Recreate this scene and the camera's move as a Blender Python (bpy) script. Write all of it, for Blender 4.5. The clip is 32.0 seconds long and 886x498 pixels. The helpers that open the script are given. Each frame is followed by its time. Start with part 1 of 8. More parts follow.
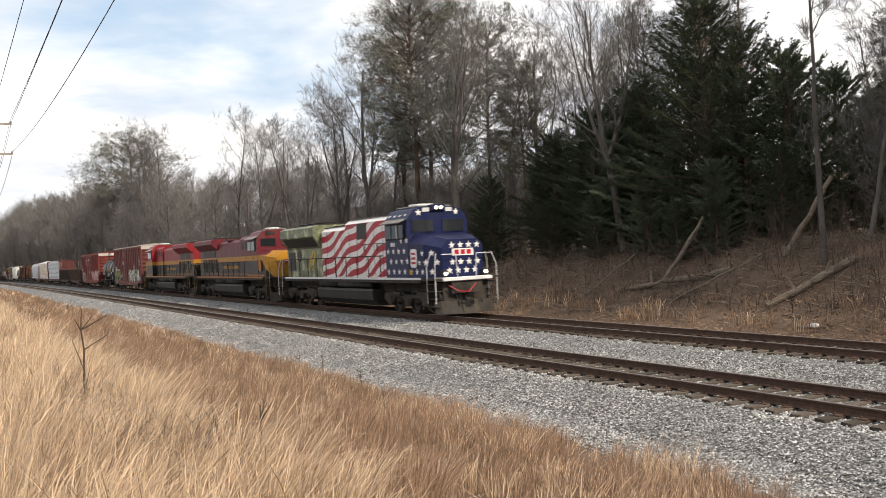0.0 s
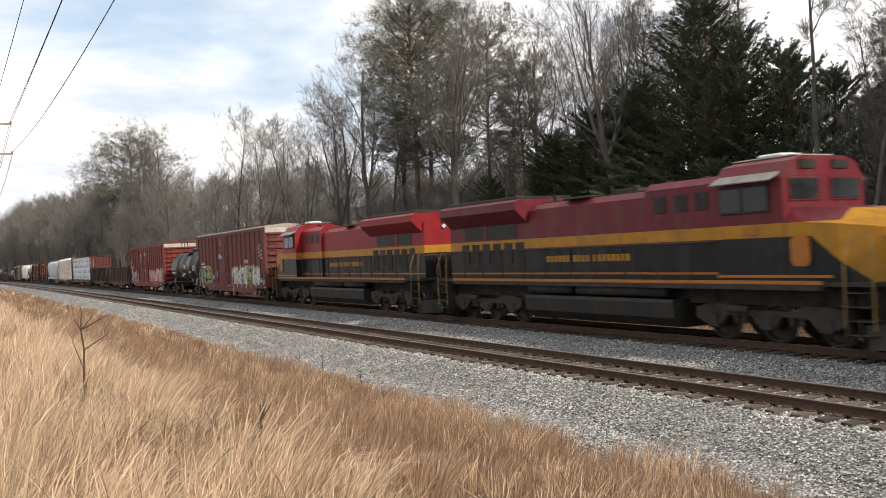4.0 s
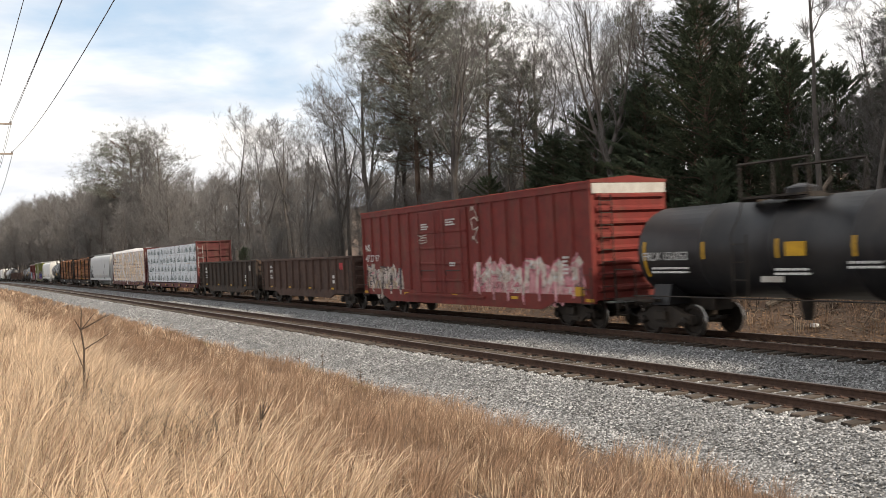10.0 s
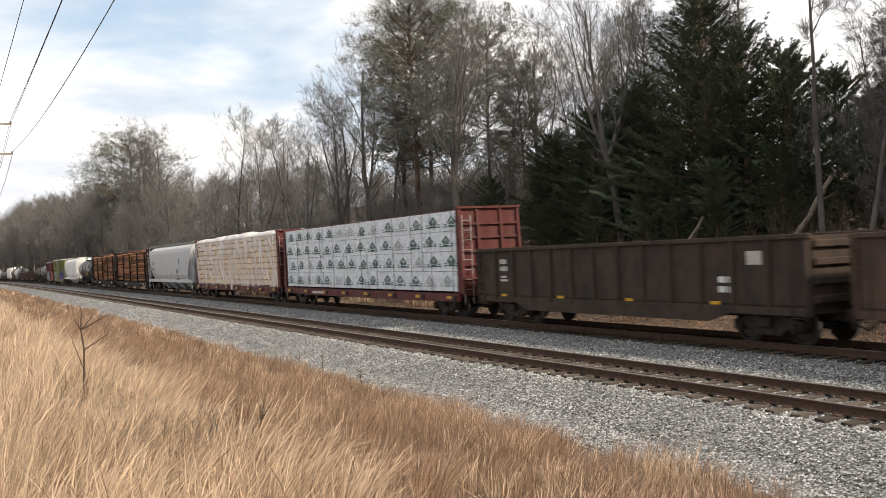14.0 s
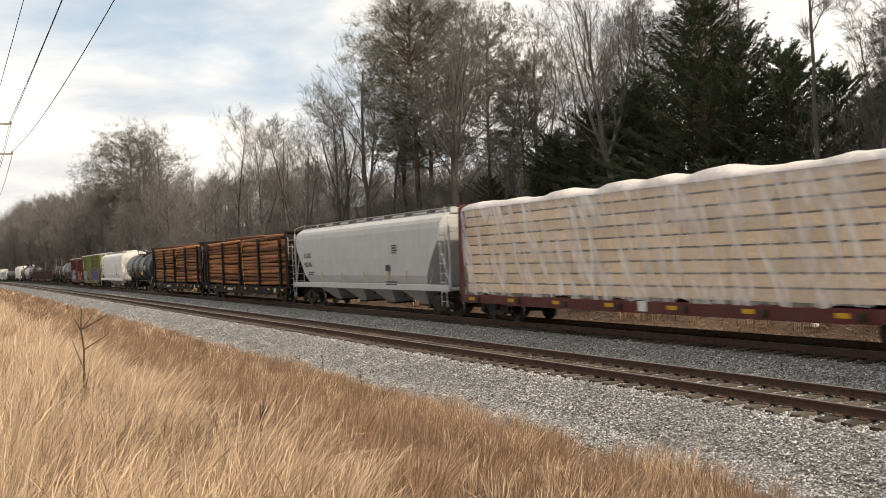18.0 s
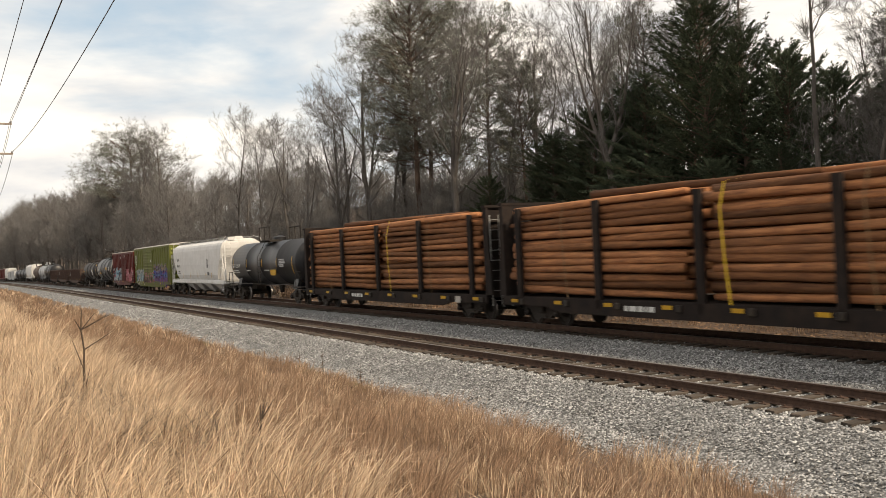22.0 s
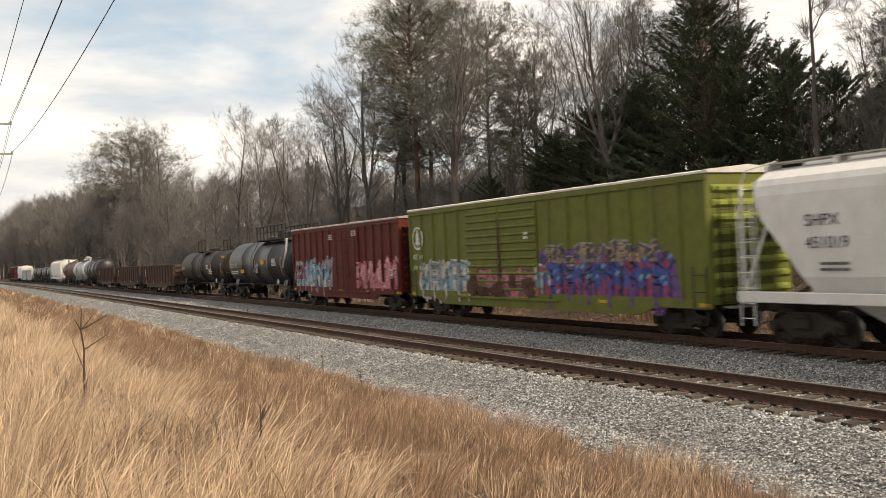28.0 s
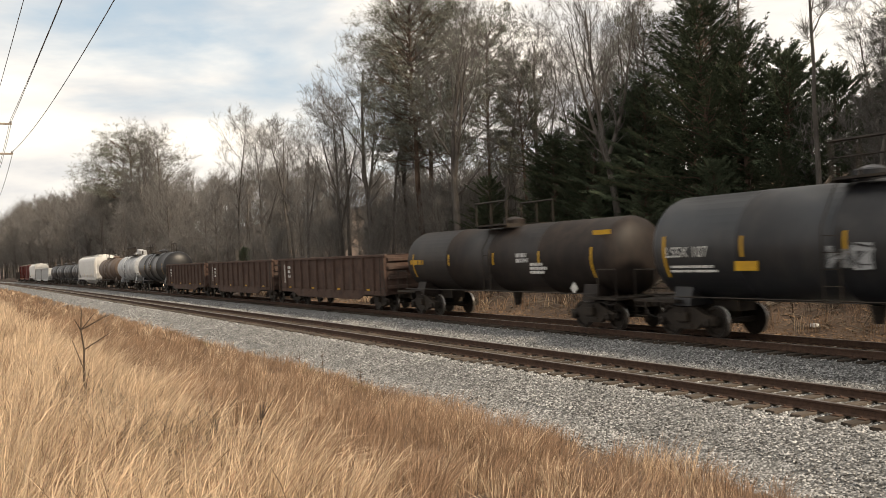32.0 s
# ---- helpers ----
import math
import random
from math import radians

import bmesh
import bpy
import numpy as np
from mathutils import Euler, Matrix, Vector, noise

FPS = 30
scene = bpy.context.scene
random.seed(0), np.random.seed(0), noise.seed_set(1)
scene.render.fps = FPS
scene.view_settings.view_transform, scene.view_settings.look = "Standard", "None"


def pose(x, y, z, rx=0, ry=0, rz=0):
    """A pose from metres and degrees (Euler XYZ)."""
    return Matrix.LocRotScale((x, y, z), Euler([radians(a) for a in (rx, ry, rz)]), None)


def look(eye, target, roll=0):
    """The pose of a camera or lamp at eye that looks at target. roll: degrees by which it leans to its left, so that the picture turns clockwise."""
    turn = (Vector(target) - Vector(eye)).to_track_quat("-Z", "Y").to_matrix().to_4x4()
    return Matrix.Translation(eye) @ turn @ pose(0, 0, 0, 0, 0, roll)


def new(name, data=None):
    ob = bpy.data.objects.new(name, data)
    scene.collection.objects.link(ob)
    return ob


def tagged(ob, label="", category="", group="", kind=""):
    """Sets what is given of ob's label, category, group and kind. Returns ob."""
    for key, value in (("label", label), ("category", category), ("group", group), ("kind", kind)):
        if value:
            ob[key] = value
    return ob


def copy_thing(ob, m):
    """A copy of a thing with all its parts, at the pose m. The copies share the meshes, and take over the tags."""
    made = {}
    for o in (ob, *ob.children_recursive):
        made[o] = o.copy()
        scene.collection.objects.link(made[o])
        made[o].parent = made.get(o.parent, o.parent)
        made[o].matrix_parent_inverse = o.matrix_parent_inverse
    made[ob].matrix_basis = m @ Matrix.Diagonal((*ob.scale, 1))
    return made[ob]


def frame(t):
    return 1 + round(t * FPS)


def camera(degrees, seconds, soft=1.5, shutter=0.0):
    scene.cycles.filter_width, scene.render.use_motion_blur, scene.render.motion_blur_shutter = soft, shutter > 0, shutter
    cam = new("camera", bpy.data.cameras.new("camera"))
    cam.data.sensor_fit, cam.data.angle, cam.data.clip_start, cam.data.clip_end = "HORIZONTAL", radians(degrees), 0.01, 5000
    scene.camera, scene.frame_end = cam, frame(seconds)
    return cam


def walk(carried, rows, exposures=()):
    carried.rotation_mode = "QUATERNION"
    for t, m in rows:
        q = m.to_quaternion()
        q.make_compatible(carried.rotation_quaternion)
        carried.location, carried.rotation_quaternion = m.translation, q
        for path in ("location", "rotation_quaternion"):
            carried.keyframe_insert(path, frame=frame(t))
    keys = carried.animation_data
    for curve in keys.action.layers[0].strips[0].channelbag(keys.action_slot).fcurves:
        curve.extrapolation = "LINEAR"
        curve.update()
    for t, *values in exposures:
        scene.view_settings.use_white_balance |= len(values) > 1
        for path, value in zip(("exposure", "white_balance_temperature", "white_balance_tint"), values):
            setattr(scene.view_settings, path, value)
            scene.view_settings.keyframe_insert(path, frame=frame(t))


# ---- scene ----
DURATION = 32.0
EYE = (0.0, 0.0, 2.788)
cam = camera(51.35, DURATION, soft=0.8, shutter=0.45)
CAM_POSE = look(EYE, (0.0, 100.0, 2.93), -2.74)
walk(cam, [(0.0, CAM_POSE), (DURATION, CAM_POSE)], [(0.0, 0.32, 6600, 10), (14.5, 0.28, 6650, 10), (19.0, 0.18, 7200, 10), (DURATION, 0.15, 7300, 10)])

# ---- world and sun ----
SUN_ELEV, SUN_AZ = radians(38), radians(134)      # azimuth clockwise from +y
world = bpy.data.worlds.new("sky")
scene.world = world
world.use_nodes = True


def build_world():
    nt = world.node_tree
    nt.nodes.clear()
    N, L = nt.nodes.new, nt.links.new
    out, bg = N("ShaderNodeOutputWorld"), N("ShaderNodeBackground")
    sky = N("ShaderNodeTexSky")
    sky.sky_type, sky.sun_disc = "NISHITA", False
    sky.sun_elevation, sky.sun_rotation = SUN_ELEV, SUN_AZ
    sky.air_density, sky.dust_density, sky.ozone_density = 1.0, 2.0, 1.0
    tc, mp = N("ShaderNodeTexCoord"), N("ShaderNodeMapping")
    mp.inputs["Scale"].default_value = (1.0, 1.0, 3.4)
    mp.inputs["Location"].default_value = (0.35, 0.1, 0.22)
    n1 = N("ShaderNodeTexNoise")
    n1.inputs["Scale"].default_value, n1.inputs["Detail"].default_value = 2.6, 7.0
    n1.inputs["Roughness"].default_value, n1.inputs["Distortion"].default_value = 0.52, 0.25
    cover = N("ShaderNodeValToRGB")
    cover.color_ramp.elements[0].position, cover.color_ramp.elements[0].color = 0.29, (0, 0, 0, 1)
    cover.color_ramp.elements[1].position, cover.color_ramp.elements[1].color = 0.47, (1, 1, 1, 1)
    n2 = N("ShaderNodeTexNoise")
    n2.inputs["Scale"].default_value, n2.inputs["Detail"].default_value = 5.0, 8.0
    tint = N("ShaderNodeValToRGB")
    tint.color_ramp.elements[0].position, tint.color_ramp.elements[0].color = 0.36, (8.6, 9.1, 10.0, 1)
    tint.color_ramp.elements[1].position, tint.color_ramp.elements[1].color = 0.60, (14.2, 13.9, 13.6, 1)
    base = N("ShaderNodeMixRGB")
    base.inputs[0].default_value = 0.7
    base.inputs[2].default_value = (7.2, 9.4, 11.8, 1)
    mix = N("ShaderNodeMixRGB")
    L(tc.outputs["Generated"], mp.inputs["Vector"])
    L(mp.outputs[0], n1.inputs["Vector"]), L(mp.outputs[0], n2.inputs["Vector"])
    L(n1.outputs["Fac"], cover.inputs[0]), L(n2.outputs["Fac"], tint.inputs[0])
    L(sky.outputs[0], base.inputs[1])
    L(cover.outputs[0], mix.inputs[0]), L(base.outputs[0], mix.inputs[1]), L(tint.outputs[0], mix.inputs[2])
    L(mix.outputs[0], bg.inputs["Color"])
    bg.inputs["Strength"].default_value = 0.077
    L(bg.outputs[0], out.inputs["Surface"])


build_world()
sun = new("sun", bpy.data.lights.new("sun", "SUN"))
sun.data.energy, sun.data.angle, sun.data.color = 4.3, radians(5), (1.0, 0.88, 0.73)
sun.matrix_world = look((math.sin(SUN_AZ) * 50, math.cos(SUN_AZ) * 50, math.tan(SUN_ELEV) * 50), (0, 0, 0))

# ---- materials ----
MATS = {}


def mat(name, c1, c2=None, rough=0.7, metal=0.0, scale=6.0, bump=0.15, fine=60.0, dirt=0.0, dirt_col=(0.10, 0.075, 0.05), island=0.0, rnd=0.0,
        stretch=(1, 1, 1), spec=0.19, thin=0.0):
    """Two-scale procedural surface in the object's own space, so that it travels with the thing."""
    if name in MATS:
        return MATS[name]
    c2 = c2 or tuple(v * 0.72 for v in c1)
    m = bpy.data.materials.new(name)
    m.use_nodes = True
    nt = m.node_tree
    N, L = nt.nodes.new, nt.links.new
    bs = nt.nodes["Principled BSDF"]
    tc, mp = N("ShaderNodeTexCoord"), N("ShaderNodeMapping")
    mp.inputs["Scale"].default_value = stretch
    L(tc.outputs["Object"], mp.inputs["Vector"])
    a, b = N("ShaderNodeTexNoise"), N("ShaderNodeTexNoise")
    a.inputs["Scale"].default_value, a.inputs["Detail"].default_value, a.inputs["Roughness"].default_value = scale, 6.0, 0.62
    b.inputs["Scale"].default_value, b.inputs["Detail"].default_value = fine, 3.0
    L(mp.outputs[0], a.inputs["Vector"]), L(mp.outputs[0], b.inputs["Vector"])
    ramp = N("ShaderNodeValToRGB")
    ramp.color_ramp.elements[0].position, ramp.color_ramp.elements[0].color = 0.32, (*c1, 1)
    ramp.color_ramp.elements[1].position, ramp.color_ramp.elements[1].color = 0.70, (*c2, 1)
    L(a.outputs["Fac"], ramp.inputs[0])
    col = ramp.outputs[0]
    g = N("ShaderNodeMixRGB")
    g.blend_type = "OVERLAY"
    g.inputs[0].default_value = 0.35
    L(col, g.inputs[1]), L(b.outputs["Fac"], g.inputs[2])
    col = g.outputs[0]
    if dirt > 0:
        d = N("ShaderNodeTexNoise")
        d.inputs["Scale"].default_value, d.inputs["Detail"].default_value, d.inputs["Roughness"].default_value = 1.7, 9.0, 0.7
        dm = N("ShaderNodeMapping")
        dm.inputs["Scale"].default_value = (1.0, 1.0, 0.35)
        L(tc.outputs["Object"], dm.inputs["Vector"]), L(dm.outputs[0], d.inputs["Vector"])
        dr = N("ShaderNodeValToRGB")
        dr.color_ramp.elements[0].position, dr.color_ramp.elements[0].color = 0.48, (0, 0, 0, 1)
        dr.color_ramp.elements[1].position, dr.color_ramp.elements[1].color = 0.74, (dirt, dirt, dirt, 1)
        L(d.outputs["Fac"], dr.inputs[0])
        x = N("ShaderNodeMixRGB")
        x.inputs[2].default_value = (*dirt_col, 1)
        L(dr.outputs[0], x.inputs[0]), L(col, x.inputs[1])
        col = x.outputs[0]
    if island or rnd:
        if island:
            src = N("ShaderNodeNewGeometry").outputs["Random Per Island"]
        else:
            src = N("ShaderNodeObjectInfo").outputs["Random"]
        amt = island or rnd
        mr = N("ShaderNodeMapRange")
        mr.inputs[3].default_value, mr.inputs[4].default_value = 1 - amt, 1 + amt
        L(src, mr.inputs[0])
        h = N("ShaderNodeHueSaturation")
        L(mr.outputs[0], h.inputs["Value"]), L(col, h.inputs["Color"])
        col = h.outputs[0]
    L(col, bs.inputs["Base Color"])
    bs.inputs["Roughness"].default_value, bs.inputs["Metallic"].default_value = rough, metal
    bs.inputs["Specular IOR Level"].default_value = spec
    if bump:
        bp = N("ShaderNodeBump")
        bp.inputs["Strength"].default_value, bp.inputs["Distance"].default_value = bump, 0.01
        L(b.outputs["Fac"], bp.inputs["Height"]), L(bp.outputs[0], bs.inputs["Normal"])
    if thin:
        tr, ms = N("ShaderNodeBsdfTranslucent"), N("ShaderNodeMixShader")
        ms.inputs[0].default_value = thin
        L(col, tr.inputs["Color"]), L(bs.outputs[0], ms.inputs[1]), L(tr.outputs[0], ms.inputs[2])
        L(ms.outputs[0], nt.nodes["Material Output"].inputs["Surface"])
    MATS[name] = m
    return m


def glow(name, colour, strength):
    m = bpy.data.materials.new(name)
    m.use_nodes = True
    bs = m.node_tree.nodes["Principled BSDF"]
    bs.inputs["Base Color"].default_value = (*colour, 1)
    bs.inputs["Emission Color"].default_value, bs.inputs["Emission Strength"].default_value = (*colour, 1), strength
    return m


M_STEEL = mat("dark_steel", (0.018, 0.016, 0.015), (0.042, 0.034, 0.028), 0.6, 0.2, 5, 0.25, dirt=0.5)
M_WHEEL = mat("wheel_steel", (0.022, 0.019, 0.017), (0.05, 0.042, 0.036), 0.5, 0.5, 8, 0.1)
M_TREAD = mat("polished_tread", (0.45, 0.43, 0.41), (0.3, 0.28, 0.26), 0.3, 1.0, 8, 0.05)
M_RAIL = mat("rusty_rail", (0.055, 0.034, 0.026), (0.095, 0.058, 0.042), 0.85, 0.1, 7, 0.2)
M_RAILTOP = mat("rail_head", (0.16, 0.13, 0.115), (0.28, 0.25, 0.23), 0.42, 0.7, 4, 0.05)
M_TIE = mat("weathered_tie", (0.042, 0.034, 0.028), (0.10, 0.082, 0.067), 0.9, 0, 4, 0.5, fine=35, rnd=0.35, stretch=(0.6, 4, 4))
M_YELLOW = mat("yellow_reflector", (0.52, 0.30, 0.02), (0.38, 0.21, 0.02), 0.5, 0, 5, 0.05, dirt=0.3)
M_WHITE = mat("white_lettering", (0.6, 0.6, 0.58), (0.45, 0.45, 0.43), 0.6, 0, 9, 0.05)
M_BLACK = mat("black_paint", (0.012, 0.012, 0.013), (0.022, 0.021, 0.02), 0.5, 0, 5, 0.1, dirt=0.35)
M_GLASS = mat("dark_glass", (0.01, 0.012, 0.014), (0.015, 0.017, 0.02), 0.08, 0, 5, 0.0, spec=0.35)
M_GALV = mat("galvanised_steel", (0.36, 0.36, 0.35), (0.24, 0.24, 0.23), 0.5, 0.5, 6, 0.1, dirt=0.3)

# ---- mesh helpers ----


def mesh_of(name, bm, material, smooth=False):
    me = bpy.data.meshes.new(name)
    bm.normal_update()
    bm.to_mesh(me)
    bm.free()
    for m in (material if isinstance(material, (list, tuple)) else [material]):
        me.materials.append(m)
    if smooth:
        me.polygons.foreach_set("use_smooth", [True] * len(me.polygons))
    return me


def part(name, bm, material, parent, label="", smooth=False, m=None):
    ob = new(name, bm if isinstance(bm, bpy.types.Mesh) else mesh_of(name, bm, material, smooth))
    ob.parent = parent
    if m is not None:
        ob.matrix_basis = m
    if label:
        ob["label"] = label
    return ob


def empty(name, m=None):
    ob = new(name)
    ob.empty_display_size = 0.3
    if m is not None:
        ob.matrix_basis = m
    return ob


def bm_box(x0, x1, y0, y1, z0, z1, bevel=0.0, bm=None):
    own = bm is None
    bm = bm or bmesh.new()
    vs = [bm.verts.new((x, y, z)) for x in (x0, x1) for y in (y0, y1) for z in (z0, z1)]
    f = []
    for q in ((0, 1, 3, 2), (4, 6, 7, 5), (0, 4, 5, 1), (2, 3, 7, 6), (0, 2, 6, 4), (1, 5, 7, 3)):
        f.append(bm.faces.new([vs[i] for i in q]))
    if bevel and own:
        bmesh.ops.bevel(bm, geom=list(bm.edges), offset=bevel, segments=1, affect="EDGES")
    return bm


def bm_prism(profile, x0, x1, axis="x", bm=None):
    """A closed profile swept along an axis: profile (y, z) for x, (x, z) for y, (x, y) for z."""
    bm = bm or bmesh.new()
    put = {"x": lambda t, a, b: (t, a, b), "y": lambda t, a, b: (a, t, b), "z": lambda t, a, b: (a, b, t)}[axis]
    A = [bm.verts.new(put(x0, a, b)) for a, b in profile]
    B = [bm.verts.new(put(x1, a, b)) for a, b in profile]
    n = len(profile)
    for i in range(n):
        bm.faces.new((A[i], A[(i + 1) % n], B[(i + 1) % n], B[i]))
    bm.faces.new(A[::-1]), bm.faces.new(B)
    bmesh.ops.recalc_face_normals(bm, faces=list(bm.faces))
    return bm


def bm_rod(p, q, r, sides=6, bm=None, r2=None):
    bm = bm or bmesh.new()
    p, q = Vector(p), Vector(q)
    d = (q - p).normalized()
    u = d.orthogonal().normalized()
    v = d.cross(u)
    r2 = r if r2 is None else r2
    A, B = [], []
    for i in range(sides):
        a = 2 * math.pi * i / sides
        w = u * math.cos(a) + v * math.sin(a)
        A.append(bm.verts.new(p + w * r)), B.append(bm.verts.new(q + w * r2))
    for i in range(sides):
        j = (i + 1) % sides
        bm.faces.new((A[i], A[j], B[j], B[i]))
    bm.faces.new(A[::-1]), bm.faces.new(B)
    return bm


def bm_path(points, r, sides=6):
    bm = bmesh.new()
    for p, q in zip(points, points[1:]):
        bm_rod(p, q, r, sides, bm)
    return bm


def bm_lathe(rings, axis="x", sides=24, bm=None):
    """rings: (position along the axis, radius), closed at both ends."""
    bm = bm or bmesh.new()
    loops = []
    for t, r in rings:
        ring = []
        for i in range(sides):
            a = 2 * math.pi * i / sides
            c, s = r * math.cos(a), r * math.sin(a)
            ring.append(bm.verts.new((t, c, s) if axis == "x" else (c, t, s) if axis == "y" else (c, s, t)))
        loops.append(ring)
    for A, B in zip(loops, loops[1:]):
        for i in range(sides):
            j = (i + 1) % sides
            bm.faces.new((A[i], A[j], B[j], B[i]))
    bm.faces.new(loops[0][::-1]), bm.faces.new(loops[-1])
    bmesh.ops.recalc_face_normals(bm, faces=list(bm.faces))
    return bm


# ---- the line of the two tracks ----
TH = 1.07611
DIR = Vector((-math.cos(TH), math.sin(TH), 0))       # along the track, away from the camera
NEAR = Vector((-DIR.y, DIR.x, 0))                    # from the track towards the camera
FOOT = -19.461 * NEAR
NEAR_TRACK = 5.145


def line(s, o=0.0, z=0.0):
    """A point s metres along the far track, o metres from its centre towards the camera, z above its rails."""
    u = s / 100.0
    n = -0.2151 * u * u + (0.044 * u ** 3 if -20 < s else 0)
    if s > 500:
        n = -0.2151 * 25 + 0.044 * 125 + (s - 500) * 0.0115
    uu = min(u, 8)
    return FOOT + DIR * s + NEAR * (n + o) + Vector((0, 0, z - 0.0593 * uu * uu))


def smooth01(x, a, b):
    t = min(1, max(0, (x - a) / (b - a)))
    return t * t * (3 - 2 * t)


def lerp_table(x, table):
    if x <= table[0][0]:
        return table[0][1]
    for (a, u), (b, v) in zip(table, table[1:]):
        if x <= b:
            return u + (v - u) * (x - a) / (b - a)
    return table[-1][1]


BANK = [(-1500, 30.0), (-160, 24.0), (-110, 20.0), (-75, 15.5), (-50, 10.5), (-36, 6.6), (-26, 4.4), (-18, 3.6), (-12, 2.7), (-9.5, 2.1), (-7.5, 0.9), (-6.0, 0.1), (-4.6, -0.32), (-3.2, -0.5), (-2.15, -0.24), (2.0, -0.24),
        (2.7, -0.42), (3.2, -0.44), (6.85, -0.44), (8.3, -0.86), (9.4, -0.82), (11.0, -0.55), (13.5, -0.05), (16.0, 0.6), (17.5, 0.98), (19.5, 1.15), (24, 1.25), (60, 2.0), (400, 4.0)]


def ground_z(s, o):
    z = lerp_table(o, BANK)
    if o < -4.6:
        k = 1.0 - 0.72 * smooth01(s, 36, 75) * (1.0 - smooth01(-o, 16, 45))
        if o < -18:
            k *= 0.35 + 0.65 * smooth01(s, 34, 70)
        z = -0.32 + (z + 0.32) * k
    if o < -12:
        z += (min(z, 2.3) - z) * (1.0 - smooth01(s, 120, 230))
    rough = 0.0 if -2.5 < o < 8.0 else 1.0
    if rough:
        P = FOOT + DIR * s + NEAR * o
        z += 0.10 * noise.noise(Vector((P.x * 0.45, P.y * 0.45, 0.3))) + (0.35 * noise.noise(Vector((P.x * 0.16, P.y * 0.16, 5.0))) if o < -7 else 0)
    return z


def on_ground(s, o, dz=0.0):
    p = line(s, o)
    p.z += ground_z(s, o) + dz
    return p
# ---- ground ----
def ground_material():
    m = bpy.data.materials.new("ground_soil_and_ballast")
    m.use_nodes = True
    nt = m.node_tree
    N, L = nt.nodes.new, nt.links.new
    bs = nt.nodes["Principled BSDF"]
    at = N("ShaderNodeAttribute")
    at.attribute_name = "cover"
    tc = N("ShaderNodeTexCoord")
    vo = N("ShaderNodeTexVoronoi")
    vo.inputs["Scale"].default_value = 22.0
    vo.inputs["Randomness"].default_value = 1.0
    L(tc.outputs["Object"], vo.inputs["Vector"])
    stone = N("ShaderNodeValToRGB")
    e = stone.color_ramp.elements
    e[0].position, e[0].color = 0.0, (0.075, 0.075, 0.074, 1)
    e[1].position, e[1].color = 1.0, (0.50, 0.498, 0.495, 1)
    e2 = e.new(0.5)
    e2.color = (0.225, 0.225, 0.222, 1)
    sep = N("ShaderNodeSeparateColor")
    L(vo.outputs["Color"], sep.inputs[0]), L(sep.outputs[0], stone.inputs[0])
    # shade of the gaps painted in: stone colour darkens towards each cell's rim
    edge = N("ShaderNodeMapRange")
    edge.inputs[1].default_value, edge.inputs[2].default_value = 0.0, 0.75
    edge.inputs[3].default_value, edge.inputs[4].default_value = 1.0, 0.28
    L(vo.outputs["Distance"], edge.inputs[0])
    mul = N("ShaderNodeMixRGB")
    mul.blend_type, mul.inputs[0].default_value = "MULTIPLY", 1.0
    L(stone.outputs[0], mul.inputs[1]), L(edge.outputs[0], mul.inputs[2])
    big = N("ShaderNodeTexNoise")
    big.inputs["Scale"].default_value, big.inputs["Detail"].default_value, big.inputs["Roughness"].default_value = 0.6, 10, 0.65
    L(tc.outputs["Object"], big.inputs["Vector"])
    fine = N("ShaderNodeTexNoise")
    fine.inputs["Scale"].default_value, fine.inputs["Detail"].default_value, fine.inputs["Roughness"].default_value = 9.0, 8, 0.75
    L(tc.outputs["Object"], fine.inputs["Vector"])
    soil = N("ShaderNodeValToRGB")
    e = soil.color_ramp.elements
    e[0].position, e[0].color = 0.30, (0.032, 0.022, 0.016, 1)
    e[1].position, e[1].color = 0.72, (0.19, 0.125, 0.082, 1)
    e2 = e.new(0.5)
    e2.color = (0.085, 0.054, 0.036, 1)
    mixn = N("ShaderNodeMixRGB")
    mixn.inputs[0].default_value = 0.55
    L(big.outputs["Fac"], mixn.inputs[1]), L(fine.outputs["Fac"], mixn.inputs[2]), L(mixn.outputs[0], soil.inputs[0])
    mix = N("ShaderNodeMixRGB")
    wob = N("ShaderNodeMath")
    wob.operation = "MULTIPLY_ADD"
    wob.inputs[1].default_value = 0.5
    ad = N("ShaderNodeMath")
    ad.operation = "SUBTRACT"
    ad.inputs[1].default_value = 0.25
    L(fine.outputs["Fac"], wob.inputs[0]), L(at.outputs["Fac"], wob.inputs[2]), L(wob.outputs[0], ad.inputs[0])
    cr = N("ShaderNodeValToRGB")
    cr.color_ramp.elements[0].position, cr.color_ramp.elements[1].position = 0.40, 0.60
    L(ad.outputs[0], cr.inputs[0])
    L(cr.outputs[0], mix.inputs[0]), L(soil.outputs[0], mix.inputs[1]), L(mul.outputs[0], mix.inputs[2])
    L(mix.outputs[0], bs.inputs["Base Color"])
    bs.inputs["Roughness"].default_value = 0.95
    bp = N("ShaderNodeBump")
    bp.inputs["Strength"].default_value, bp.inputs["Distance"].default_value = 0.6, 0.03
    hm = N("ShaderNodeMixRGB")
    L(cr.outputs[0], hm.inputs[0]), L(fine.outputs["Fac"], hm.inputs[1]), L(edge.outputs[0], hm.inputs[2])
    L(hm.outputs[0], bp.inputs["Height"]), L(bp.outputs[0], bs.inputs["Normal"])
    return m


